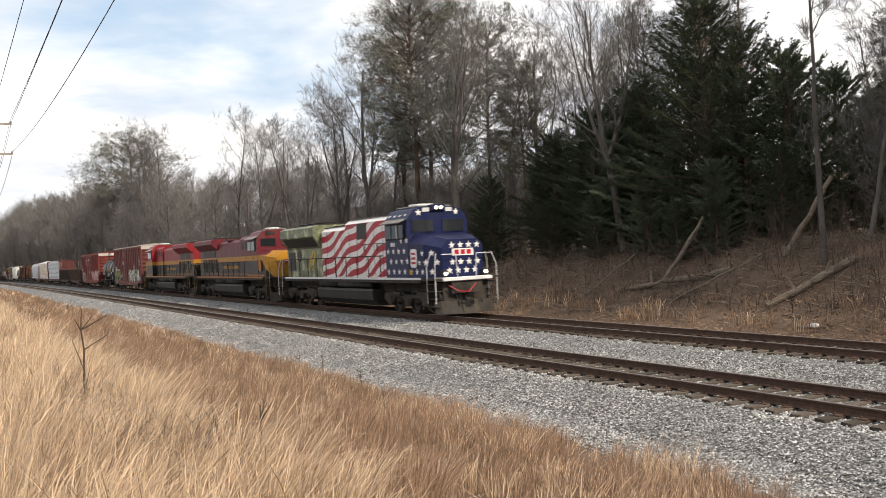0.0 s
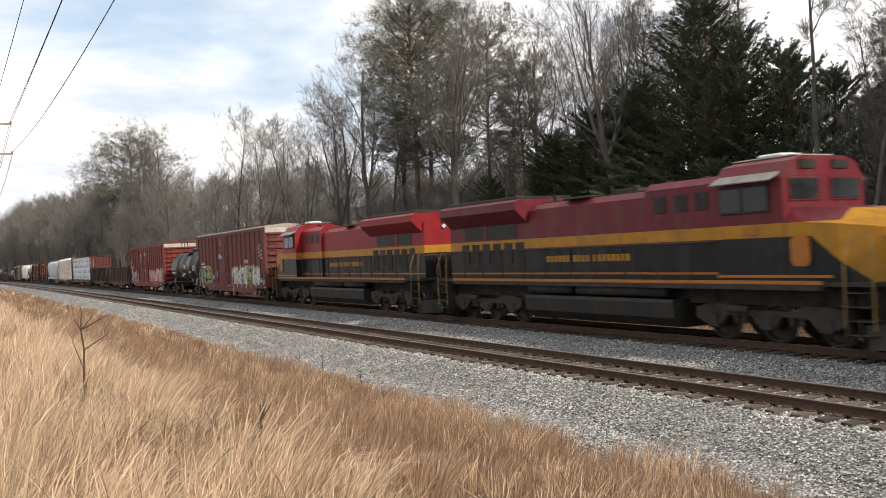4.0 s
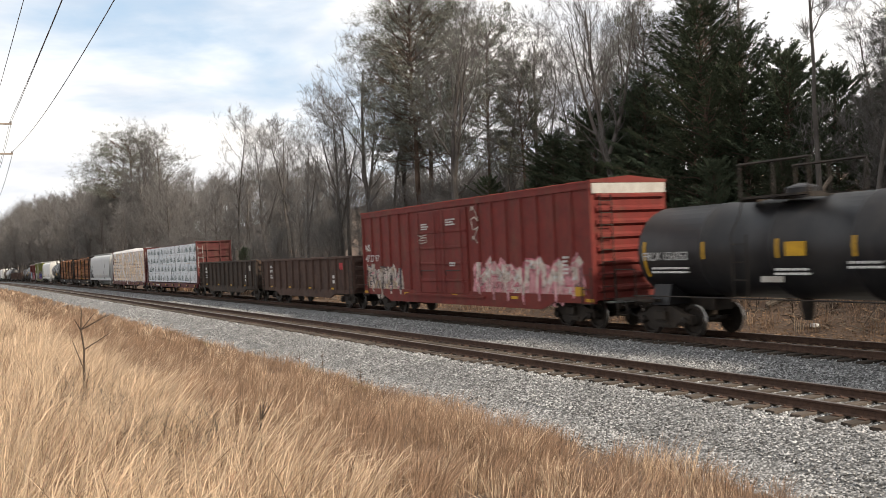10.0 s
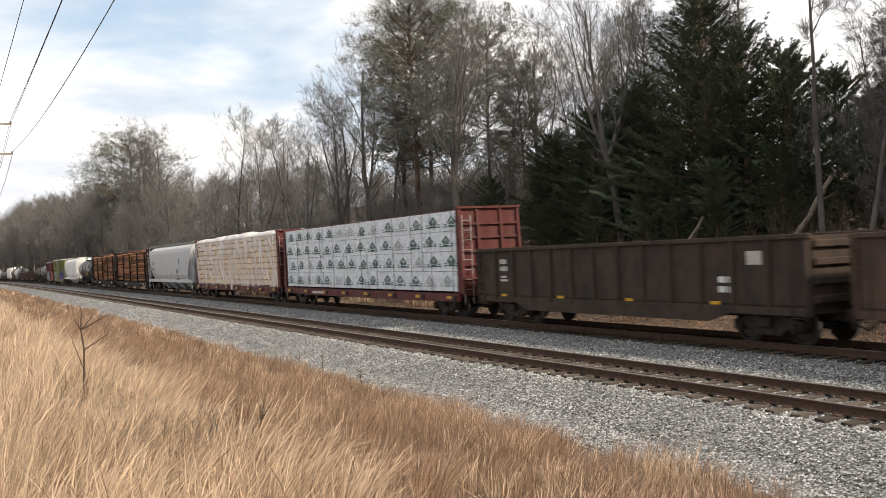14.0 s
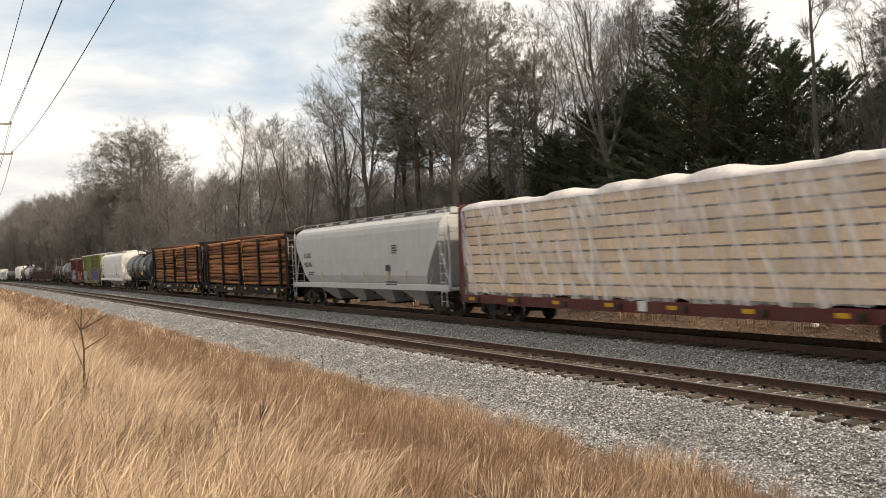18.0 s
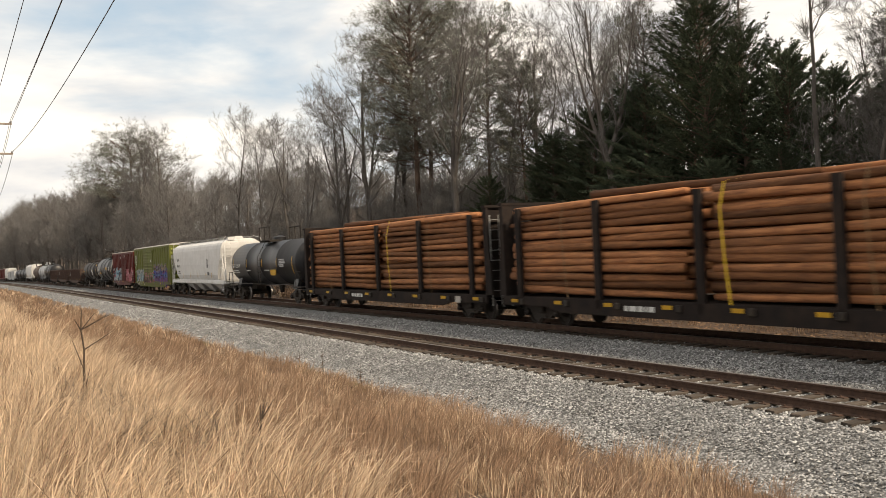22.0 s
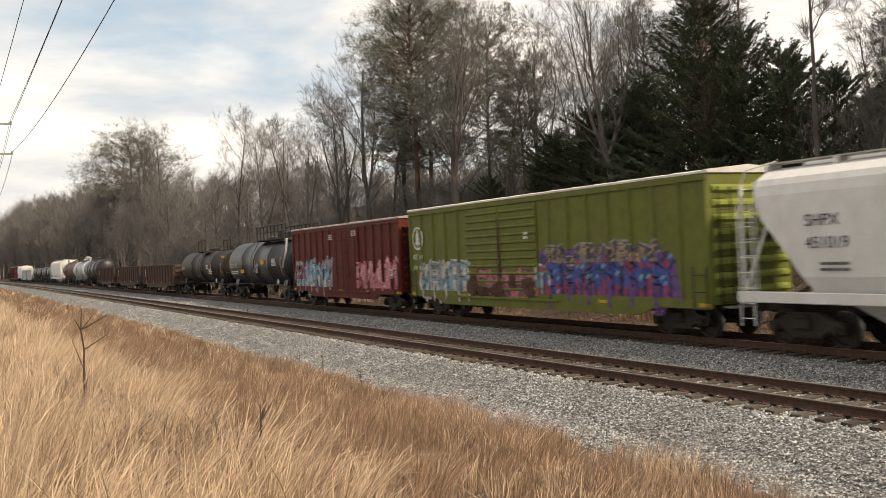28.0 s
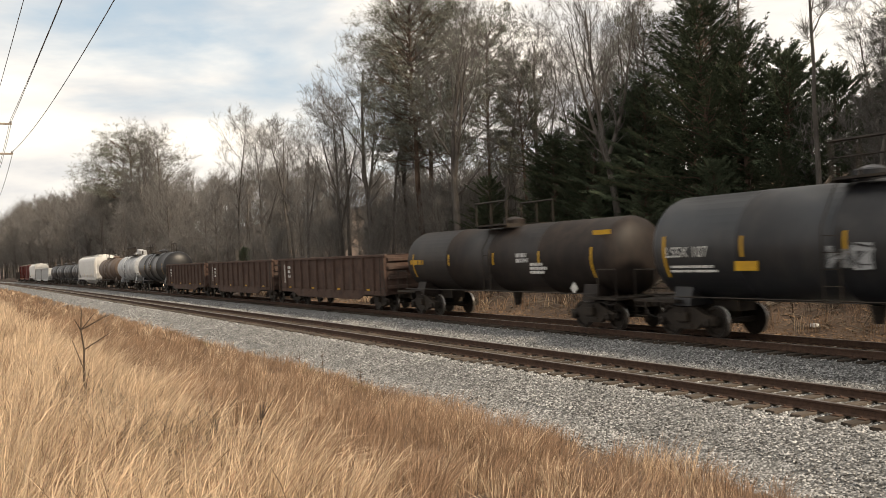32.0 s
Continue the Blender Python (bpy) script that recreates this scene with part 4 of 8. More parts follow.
# ---- covered hoppers ----
def hopper(label, front, back, paint_mat, top=4.5, bays=4):
    L = back - front
    car = empty("covered_hopper")
    tagged(car, label, "freight car", "freight cars of the train")
    B = L / 2 - 0.35
    levels = [(1.30, B - 2.3, 1.35), (1.75, B - 2.0, 1.52), (2.6, B - 1.35, 1.57), (3.2, B - 0.85, 1.57), (3.75, B - 0.65, 1.55), (4.0, B - 0.62, 1.49), (4.16, B - 0.62, 1.40), (top - 0.16, B - 0.65, 1.12), (top - 0.04, B - 0.7, 0.75)]
    bm = bmesh.new()
    rings = []
    for z, X, Y in levels:
        rings.append([bm.verts.new(v) for v in ((-X, -Y, z), (X, -Y, z), (X, Y, z), (-X, Y, z))])
    for a, b in zip(rings, rings[1:]):
        for i in range(4):
            j = (i + 1) % 4
            bm.faces.new((a[i], a[j], b[j], b[i]))
    bm.faces.new(rings[0][::-1]), bm.faces.new(rings[-1])
    part("body", bm, paint_mat, car)
    for sgn in (-1, 1):
        y0, y1 = sorted((sgn * 1.50, sgn * 1.60))
        part("side_sill", bm_box(-B, B, y0, y1, 1.10, 1.38, 0.02), paint_mat, car)
        # end bulkhead frame: posts, ladder, platform
        x = sgn * (B - 0.1)
        for y in (-1.42, 1.42):
            part("corner_post", bm_rod((x, y, 1.2), (x, y, 4.1), 0.035, 6), paint_mat, car)
            part("end_brace", bm_rod((x, y, 1.3), (sgn * (B - 1.0), y, 3.2), 0.04, 6), paint_mat, car)
            part("grab_rail", bm_path([(x, y, 4.1), (sgn * (B - 0.3), y, 4.45), (sgn * (B - 1.0), y * 0.75, 4.62)], 0.02, 5), paint_mat, car)
        ladder(car, x, -1.15, 1.2, 4.2, 0.45, "y", paint_mat)
        ladder(car, sgn * (B - 0.35), -1.6, 0.5, 3.6, 0.45, "x", paint_mat)
        part("end_platform", bm_box(min(x, sgn * (B - 1.9)), max(x, sgn * (B - 1.9)), -1.5, 1.5, 1.12, 1.2), paint_mat, car)
        part("end_slope", bm_prism([(sgn * (B - 2.2), 1.25), (sgn * (B - 0.95), 3.3), (sgn * (B - 1.0), 3.3), (sgn * (B - 2.3), 1.25)], -1.3, 1.3, "y"), paint_mat, car)
        part("brake_wheel", bm_lathe([(0, 0.04), (0.02, 0.26), (0.05, 0.26), (0.07, 0.04)], "x", 14), M_STEEL, car, m=pose(sgn * (B - 0.05), 0.5, 2.2))
    for i in range(bays):
        x = -B + 2.6 + (i + 0.5) * (2 * B - 5.2) / bays
        h = (2 * B - 5.2) / bays / 2 - 0.15
        bm = bmesh.new()
        a = [bm.verts.new(v) for v in ((x - h, -1.3, 1.3), (x + h, -1.3, 1.3), (x + h, 1.3, 1.3), (x - h, 1.3, 1.3))]
        b = [bm.verts.new(v) for v in ((x - 0.35, -0.45, 0.42), (x + 0.35, -0.45, 0.42), (x + 0.35, 0.45, 0.42), (x - 0.35, 0.45, 0.42))]
        for q in range(4):
            bm.faces.new((a[q], b[q], b[(q + 1) % 4], a[(q + 1) % 4]))
        bm.faces.new(b), bm.faces.new(a[::-1])
        part("discharge_bay", bm, paint_mat, car)
        part("outlet_gate", bm_box(x - 0.4, x + 0.4, -0.55, 0.55, 0.34, 0.42), M_STEEL, car)
    part("roof_walk", bm_box(-B + 0.6, B - 0.6, -0.95, -0.5, top + 0.06, top + 0.10), M_GALV, car)
    part("roof_walk", bm_box(-B + 0.6, B - 0.6, 0.5, 0.95, top + 0.06, top + 0.10), M_GALV, car)
    part("hatch_cover", bm_prism([(-0.32, top - 0.02), (0.32, top - 0.02), (0.28, top + 0.14), (-0.28, top + 0.14)], -B + 1.2, B - 1.2, "x"), paint_mat, car)
    part("centre_sill", bm_box(-B - 0.1, B + 0.1, -0.3, 0.3, 0.75, 1.12), M_STEEL, car)
    n = 9
    for i in range(n):
        x = -B + 0.6 + i * (2 * B - 1.2) / (n - 1)
        part("roof_walk_bracket", bm_box(x - 0.03, x + 0.03, -1.0, -0.5, top - 0.16, top + 0.06), paint_mat, car)
    for f in (-0.5, -0.2, 0.1, 0.4, 0.6):
        part("reflector", bm_box(f * B - 0.03, f * B + 0.03, -1.60, -1.585, 1.55, 1.95), M_YELLOW, car)
    for x in (-L / 2 + 2.0, L / 2 - 2.0):
        freight_truck(car, x)
    couplers(car, L)
    return finish_car(car, front, back, L), B, 1.58


# ---- flat cars with loads ----
def flat_frame(name, label, front, back, frame_mat, bulk_top, bulk_mat, deck=1.02, centre=True):
    L = back - front
    car = empty(name)
    tagged(car, label, "freight car", "loaded flat cars of the train")
    B = L / 2 - 0.5
    low = deck - (0.36 if centre else 0.5)
    part("deck", bm_box(-B, B, -1.45, 1.45, deck - 0.12, deck), frame_mat, car)
    for sgn in (-1, 1):
        y0, y1 = sorted((sgn * 1.40, sgn * 1.52))
        part("side_sill", bm_prism([(-B, deck - 0.02), (-B, deck - 0.32), (-B + 2.8, deck - 0.32), (-B + 3.6, low), (B - 3.6, low), (B - 2.8, deck - 0.32), (B, deck - 0.32), (B, deck - 0.02)],
                                   y0, y1, "y"), frame_mat, car)
        x0, x1 = sorted((sgn * B, sgn * (B - 0.12)))
        part("bulkhead", bm_box(x0, x1, -1.45, 1.45, deck, bulk_top), bulk_mat, car)
        for y in (-1.38, -0.55, 0.55, 1.38):
            a, b = sorted((sgn * B, sgn * (B + 0.18)))
            part("bulkhead_post", bm_prism([(sgn * B, deck), (sgn * (B + 0.32), deck), (sgn * (B + 0.10), bulk_top - 0.05), (sgn * B, bulk_top - 0.05)], y - 0.06, y + 0.06, "y"), bulk_mat, car)
        for z in [deck + 0.6 + 0.55 * i for i in range(int((bulk_top - deck - 0.5) / 0.55))]:
            a, b = sorted((sgn * B, sgn * (B + 0.10)))
            part("bulkhead_rail", bm_box(a, b, -1.4, 1.4, z - 0.05, z + 0.05), bulk_mat, car)
        part("bulkhead_cap", bm_box(min(sgn * (B - 0.14), sgn * (B + 0.12)), max(sgn * (B - 0.14), sgn * (B + 0.12)), -1.5, 1.5, bulk_top - 0.02, bulk_top + 0.07), bulk_mat, car)
        ladder(car, sgn * (B + 0.22), -1.15, 0.6, bulk_top - 0.3, 0.4, "y", M_GALV)
    if centre:
        part("centre_beam", bm_box(-B + 0.12, B - 0.12, -0.06, 0.06, deck, bulk_top), bulk_mat, car)
        part("centre_beam_cap", bm_box(-B, B, -0.12, 0.12, bulk_top, bulk_top + 0.08), bulk_mat, car)
    part("centre_sill", bm_box(-B - 0.2, B + 0.2, -0.35, 0.35, 0.55, deck - 0.1), frame_mat, car)
    n = int(2 * B / 2.4)
    for i in range(n):
        x = -B + 0.8 + i * (2 * B - 1.6) / (n - 1)
        part("reflector", bm_box(x - 0.2, x + 0.2, -1.535, -1.522, deck - 0.22, deck - 0.1), M_YELLOW, car)
        part("winch", bm_box(x + 0.4, x + 0.62, -1.60, -1.50, deck - 0.28, deck - 0.08, 0.02), M_STEEL, car)
    for x in (-L / 2 + 2.4, L / 2 - 2.4):
        freight_truck(car, x)
    couplers(car, L)
    return finish_car(car, front, back, L), B, deck
# ---- locomotives ----
NAVY = mat("loco_navy", (0.009, 0.014, 0.058), (0.006, 0.010, 0.040), 0.42, 0, 2, 0.02, dirt=0.15)
FLAGW = mat("loco_flag_white", (0.70, 0.68, 0.66), (0.58, 0.56, 0.54), 0.5, 0, 2, 0.02, dirt=0.2)
FLAGR = mat("loco_flag_red", (0.36, 0.012, 0.026), (0.27, 0.010, 0.022), 0.38, 0, 2, 0.02, dirt=0.15)
LRED = mat("loco_red", (0.125, 0.012, 0.022), (0.075, 0.011, 0.016), 0.45, 0, 2, 0.03, dirt=0.5)
LRED2 = mat("loco_bright_red", (0.21, 0.010, 0.016), (0.15, 0.009, 0.014), 0.45, 0, 2, 0.03, dirt=0.3)
LYEL = mat("loco_yellow", (0.37, 0.175, 0.014), (0.26, 0.125, 0.014), 0.5, 0, 2, 0.03, dirt=0.6)
LBLK = mat("loco_black_green", (0.006, 0.008, 0.009), (0.011, 0.012, 0.012), 0.42, 0, 2, 0.03, dirt=0.3)
LORG = mat("loco_orange_sill", (0.36, 0.13, 0.02), (0.27, 0.10, 0.02), 0.55, 0, 2, 0.03, dirt=0.6)
LSILV = mat("loco_silver_sill", (0.62, 0.62, 0.62), (0.5, 0.5, 0.5), 0.4, 0, 3, 0.02, dirt=0.2)
ROOFG = mat("loco_roof_grey", (0.21, 0.205, 0.20), (0.13, 0.125, 0.12), 0.6, 0.1, 2, 0.04, dirt=0.4)
GRIME = mat("loco_underframe", (0.019, 0.017, 0.016), (0.050, 0.043, 0.037), 0.85, 0, 3, 0.2, dirt=0.35)
TANKGREY = mat("loco_fuel_tank", (0.016, 0.016, 0.016), (0.030, 0.029, 0.028), 0.6, 0, 2, 0.06, dirt=0.35)
RAILW = mat("handrail_silver", (0.5, 0.5, 0.5), (0.4, 0.4, 0.4), 0.4, 0.1, 3, 0.0)
LIT = glow("headlight_lit", (1.0, 0.86, 0.62), 9.0)
LENS = mat("headlight_lens", (0.5, 0.5, 0.48), (0.6, 0.6, 0.58), 0.12, 0.2, 3, 0)


def camo_material():
    m = bpy.data.materials.new("loco_camouflage")
    m.use_nodes = True
    nt = m.node_tree
    N, L = nt.nodes.new, nt.links.new
    bs = nt.nodes["Principled BSDF"]
    tc = N("ShaderNodeTexCoord")
    sn = N("ShaderNodeVectorMath")
    sn.operation = "SNAP"
    sn.inputs[1].default_value = (0.07, 0.07, 0.07)
    L(tc.outputs["Object"], sn.inputs[0])
    no = N("ShaderNodeTexNoise")
    no.inputs["Scale"].default_value, no.inputs["Detail"].default_value = 1.7, 3.0
    L(sn.outputs[0], no.inputs["Vector"])
    r = N("ShaderNodeValToRGB")
    r.color_ramp.interpolation = "CONSTANT"
    e = r.color_ramp.elements
    e[0].position, e[0].color = 0.0, (0.060, 0.070, 0.036, 1)
    e[1].position, e[1].color = 0.40, (0.095, 0.108, 0.054, 1)
    for p, c in ((0.5, (0.15, 0.165, 0.088, 1)), (0.58, (0.115, 0.126, 0.062, 1)), (0.60, (0.34, 0.34, 0.21, 1))):
        e.new(p).color = c
    L(no.outputs["Fac"], r.inputs[0]), L(r.outputs[0], bs.inputs["Base Color"])
    bs.inputs["Roughness"].default_value = 0.5
    return m


CAMO = camo_material()


def star_mesh(r):
    bm = bmesh.new()
    pts = []
    for i in range(10):
        a = math.pi / 2 + i * math.pi / 5
        q = r if i % 2 == 0 else r * 0.42
        pts.append(bm.verts.new((math.cos(a) * q, 0, math.sin(a) * q)))
    bm.faces.new(pts)
    return mesh_of("star", bm, FLAGW)


def loco_truck(car, x):
    tk = part("truck", bm_box(-2.1, 2.1, -0.6, 0.6, 0.62, 0.95, 0.03), GRIME, car, "grimy cast-steel six-wheel truck", m=pose(x, 0, 0))
    P = [(-2.45, 0.62), (-2.45, 0.9), (-2.0, 1.0), (-1.2, 1.02), (-0.85, 0.86), (0.85, 0.86), (1.2, 1.02), (2.0, 1.0), (2.45, 0.9), (2.45, 0.62), (2.1, 0.46), (1.55, 0.46), (1.3, 0.72), (0.5, 0.72), (0.3, 0.46), (-0.3, 0.46),
         (-0.5, 0.72), (-1.3, 0.72), (-1.55, 0.46), (-2.1, 0.46)]
    for y in (-1.12, 1.12):
        part("side_frame", bm_prism(P, y - 0.1, y + 0.1, "y"), GRIME, tk)
        for e in (-1.83, 0, 1.83):
            part("journal_box", bm_box(e - 0.2, e + 0.2, y - 0.16, y + 0.16, 0.36, 0.72, 0.04), GRIME, tk)
        for e in (-0.92, 0.92):
            for d in (-0.14, 0.14):
                part("spring", bm_lathe([(0.5, 0.09), (0.56, 0.1), (0.62, 0.085), (0.68, 0.1), (0.74, 0.085), (0.82, 0.1)], "z", 10), GRIME, tk, m=pose(e + d, y, 0))
        part("brake_cylinder", bm_rod((-1.25, y * 1.12, 0.88), (-0.55, y * 1.12, 0.88), 0.1, 10), GRIME, tk)
        part("sand_pipe", bm_path([(2.3, y, 1.0), (2.5, y, 0.5), (2.35, y * 0.75, 0.15)], 0.025, 5), GRIME, tk)
    for e in (-1.83, 0, 1.83):
        wset = part("wheelset", ME_LOCOSET, None, tk, m=pose(e, 0, LOCO_R))
        SPIN.append((wset, e, LOCO_R, LOCO_R))


def handrail(car, pts, posts, material, top=1.05, r=0.026):
    """A rail through pts (x, y, z of the walkway edge), on posts at the given x."""
    part("handrail", bm_path([(x, y, z + top) for x, y, z in pts], r, 6), material, car)
    for x, y, z in posts:
        part("handrail_post", bm_rod((x, y, z), (x, y, z + top), 0.024, 5), material, car)


def loco_frame(car, L, sill_mat, deck=1.62, tank_mat=None, tank=(-3.9, 3.6), rail_mat=None, rear_first=False):
    E = L / 2 - 0.85
    part("frame", bm_box(-E, E, -0.75, 0.75, 0.95, deck - 0.12), GRIME, car)
    part("walkway", bm_box(-E, E, -1.5, 1.5, deck - 0.10, deck), GRIME, car)
    for s in (-1, 1):
        y0, y1 = sorted((s * 1.50, s * 1.54))
        part("side_sill", bm_box(-E + 1.4, E - 1.4, y0, y1, deck - 0.06, deck + 0.03), sill_mat, car)
        part("side_skirt", bm_box(-E + 1.4, E - 1.4, y0 + 0.004, y1 - 0.004, deck - 0.20, deck - 0.062), GRIME, car)
    # fuel tank with chamfered bottom, air reservoirs over it
    a, b = tank
    P = [(-1.38, 1.08), (-1.42, 0.98), (-1.36, 0.55), (-1.0, 0.26), (1.0, 0.26), (1.36, 0.55), (1.42, 0.98), (1.38, 1.08)]
    part("fuel_tank", bm_prism(P, a, b, "x"), tank_mat or TANKGREY, car)
    for s in (-1, 1):
        for x0, x1 in ((a + 0.1, a + 2.6), (a + 2.9, b - 0.4)):
            part("air_reservoir", bm_lathe([(x0, 0.08), (x0 + 0.06, 0.19), (x1 - 0.06, 0.19), (x1, 0.08)], "x", 16), TANKGREY, car, smooth=True, m=pose(0, s * 1.18, 1.31))
    for x in (-L / 2 + 4.25, L / 2 - 4.25):
        loco_truck(car, x)
    couplers(car, L)
    # end steps, pilots
    for s in (-1, 1):
        xe = s * E
        part("end_plate", bm_box(min(xe - s * 0.25, xe - s * 0.31), max(xe - s * 0.25, xe - s * 0.31), -1.05, 1.05, 0.5, deck - 0.02), GRIME, car)
        blade = [(-1.45, -0.3), (-1.25, 0.0), (0, 0.62), (1.25, 0.0), (1.45, -0.3)]
        bm = bmesh.new()
        lo = [bm.verts.new((xe + s * (0.02 + 1.0 * q), y, 0.10)) for y, q in blade]
        hi = [bm.verts.new((xe + s * (-0.12 + 0.75 * q), y, 0.66)) for y, q in blade]
        bk = [bm.verts.new((xe - s * 0.45, y, 0.62)) for y, q in blade]
        bl = [bm.verts.new((xe - s * 0.45, y, 0.14)) for y, q in blade]
        for i in range(4):
            bm.faces.new((lo[i], lo[i + 1], hi[i + 1], hi[i])), bm.faces.new((hi[i], hi[i + 1], bk[i + 1], bk[i]))
            bm.faces.new((bk[i], bk[i + 1], bl[i + 1], bl[i])), bm.faces.new((bl[i], bl[i + 1], lo[i + 1], lo[i]))
        bmesh.ops.recalc_face_normals(bm, faces=list(bm.faces))
        part("plow", bm, mat("plow_steel", (0.026, 0.024, 0.022), (0.05, 0.044, 0.038), 0.7, 0.1, 3, 0.2, dirt=0.4), car)
        for y in (-1.3, 1.3):
            for i in range(4):
                z = 0.42 + i * 0.32
                x0, x1 = sorted((xe - s * (0.1 + 0.04 * i), xe - s * 0.75))
                part("step", bm_box(x0, x1, y - 0.2, y + 0.2, z - 0.015, z + 0.015), GRIME, car)
            part("step_side", bm_box(min(xe - s * 0.78, xe - s * 0.82), max(xe - s * 0.78, xe - s * 0.82), y - 0.22, y + 0.22, 0.36, deck), GRIME, car)
            for dx in (0.05, 0.8):
                part("grab_rail", bm_path([(xe - s * dx, y * 1.16, 0.55), (xe - s * dx, y * 1.16, deck + 0.5), (xe - s * (dx + 0.15 if dx < 0.5 else dx - 0.1), y * 1.05, deck + 1.05)], 0.022, 6), rail_mat or RAILW, car)
        part("end_rail", bm_path([(xe, -1.2, deck + 1.0), (xe, -0.5, deck + 1.0), (xe, -0.45, deck), ], 0.02, 6), rail_mat or RAILW, car)
        part("end_rail", bm_path([(xe, 1.2, deck + 1.0), (xe, 0.5, deck + 1.0), (xe, 0.45, deck), ], 0.02, 6), rail_mat or RAILW, car)
        for y in (-0.55, -0.4, 0.4, 0.55):
            part("air_hose", bm_path([(xe, y, 0.9), (xe + s * 0.25, y, 0.6), (xe + s * 0.2, y, 0.4)], 0.022, 5), M_BLACK, car)
        part("cable", bm_path([(xe, -0.9, 1.3), (xe + s * 0.12, -0.5, 1.05), (xe + s * 0.12, 0.0, 1.0), (xe + s * 0.05, 0.4, 1.35)], 0.025, 5), FLAGR, car)
    return E, deck


def hood_box(x0, x1, w, z0, z1, chamfer=0.22):
    return bm_prism([(-w, z0), (w, z0), (w, z1 - chamfer), (w - chamfer * 1.1, z1), (-w + chamfer * 1.1, z1), (-w, z1 - chamfer)], x0, x1, "x")


def cab_shell(x0, x1, deck, top, w=1.52):
    return bm_prism([(-w, deck), (w, deck), (w, top - 0.55), (w - 0.32, top - 0.12), (w - 0.75, top), (-w + 0.75, top), (-w + 0.32, top - 0.12), (-w, top - 0.55)], x0, x1, "x")


def nose_mesh(x0, x1, deck, top0, top1, w):
    """A wide nose: wall at the back, tapering towards the front."""
    bm = bmesh.new()
    def ring(x, hw, ch, top):
        return [bm.verts.new(v) for v in ((x, -hw, deck), (x, hw, deck), (x, hw, top - 0.35), (x, hw - ch, top), (x, -hw + ch, top), (x, -hw, top - 0.35))]
    A, Bq, C = ring(x0, w, 0.28, top0), ring(x0 + (x1 - x0) * 0.62, w * 0.97, 0.5, top0 - 0.12), ring(x1, w * 0.66, 0.3, top1)
    for P, Q in ((A, Bq), (Bq, C)):
        for i in range(6):
            j = (i + 1) % 6
            bm.faces.new((P[i], P[j], Q[j], Q[i]))
    bm.faces.new(A[::-1]), bm.faces.new(C)
    bmesh.ops.recalc_face_normals(bm, faces=list(bm.faces))
    return bm


def window(car, x0, x1, y, z0, z1, frame_mat, name="window", slant=0.0):
    d = -0.03 if y < 0 else 0.03
    f = part(name, bm_box(x0 - 0.05, x1 + 0.05, min(y, y + d), max(y, y + d), z0 - 0.05, z1 + 0.05, 0.01), frame_mat, car)
    part("pane", bm_box(x0, x1, min(y + d, y + d * 1.5), max(y + d, y + d * 1.5), z0, z1), M_GLASS, f)
    return f


def front_windows(car, x, cz, y_list, w, h, frame_mat, sgn=1):
    for y in y_list:
        x0, x1 = sorted((x, x + sgn * 0.03))
        f = part("windscreen", bm_box(x0, x1, y - w / 2 - 0.06, y + w / 2 + 0.06, cz - h / 2 - 0.06, cz + h / 2 + 0.06, 0.02), frame_mat, car)
        x0, x1 = sorted((x + sgn * 0.03, x + sgn * 0.045))
        part("pane", bm_box(x0, x1, y - w / 2, y + w / 2, cz - h / 2, cz + h / 2), M_GLASS, f)


def lamp_pair(car, x, y, z, lit, r=0.09, gap=0.22, sgn=1, vertical=False, name="headlight"):
    for d in (-gap / 2, gap / 2):
        yy, zz = (y, z + d) if vertical else (y + d, z)
        h = part(name, bm_lathe([(0, r + 0.03), (0.05 * sgn, r + 0.03), (0.06 * sgn, r + 0.01)], "x", 16), GRIME, car, m=pose(x, yy, zz))
        part("lens", bm_lathe([(0.062 * sgn, r), (0.075 * sgn, r * 0.6)], "x", 16), LIT if lit else LENS, h)


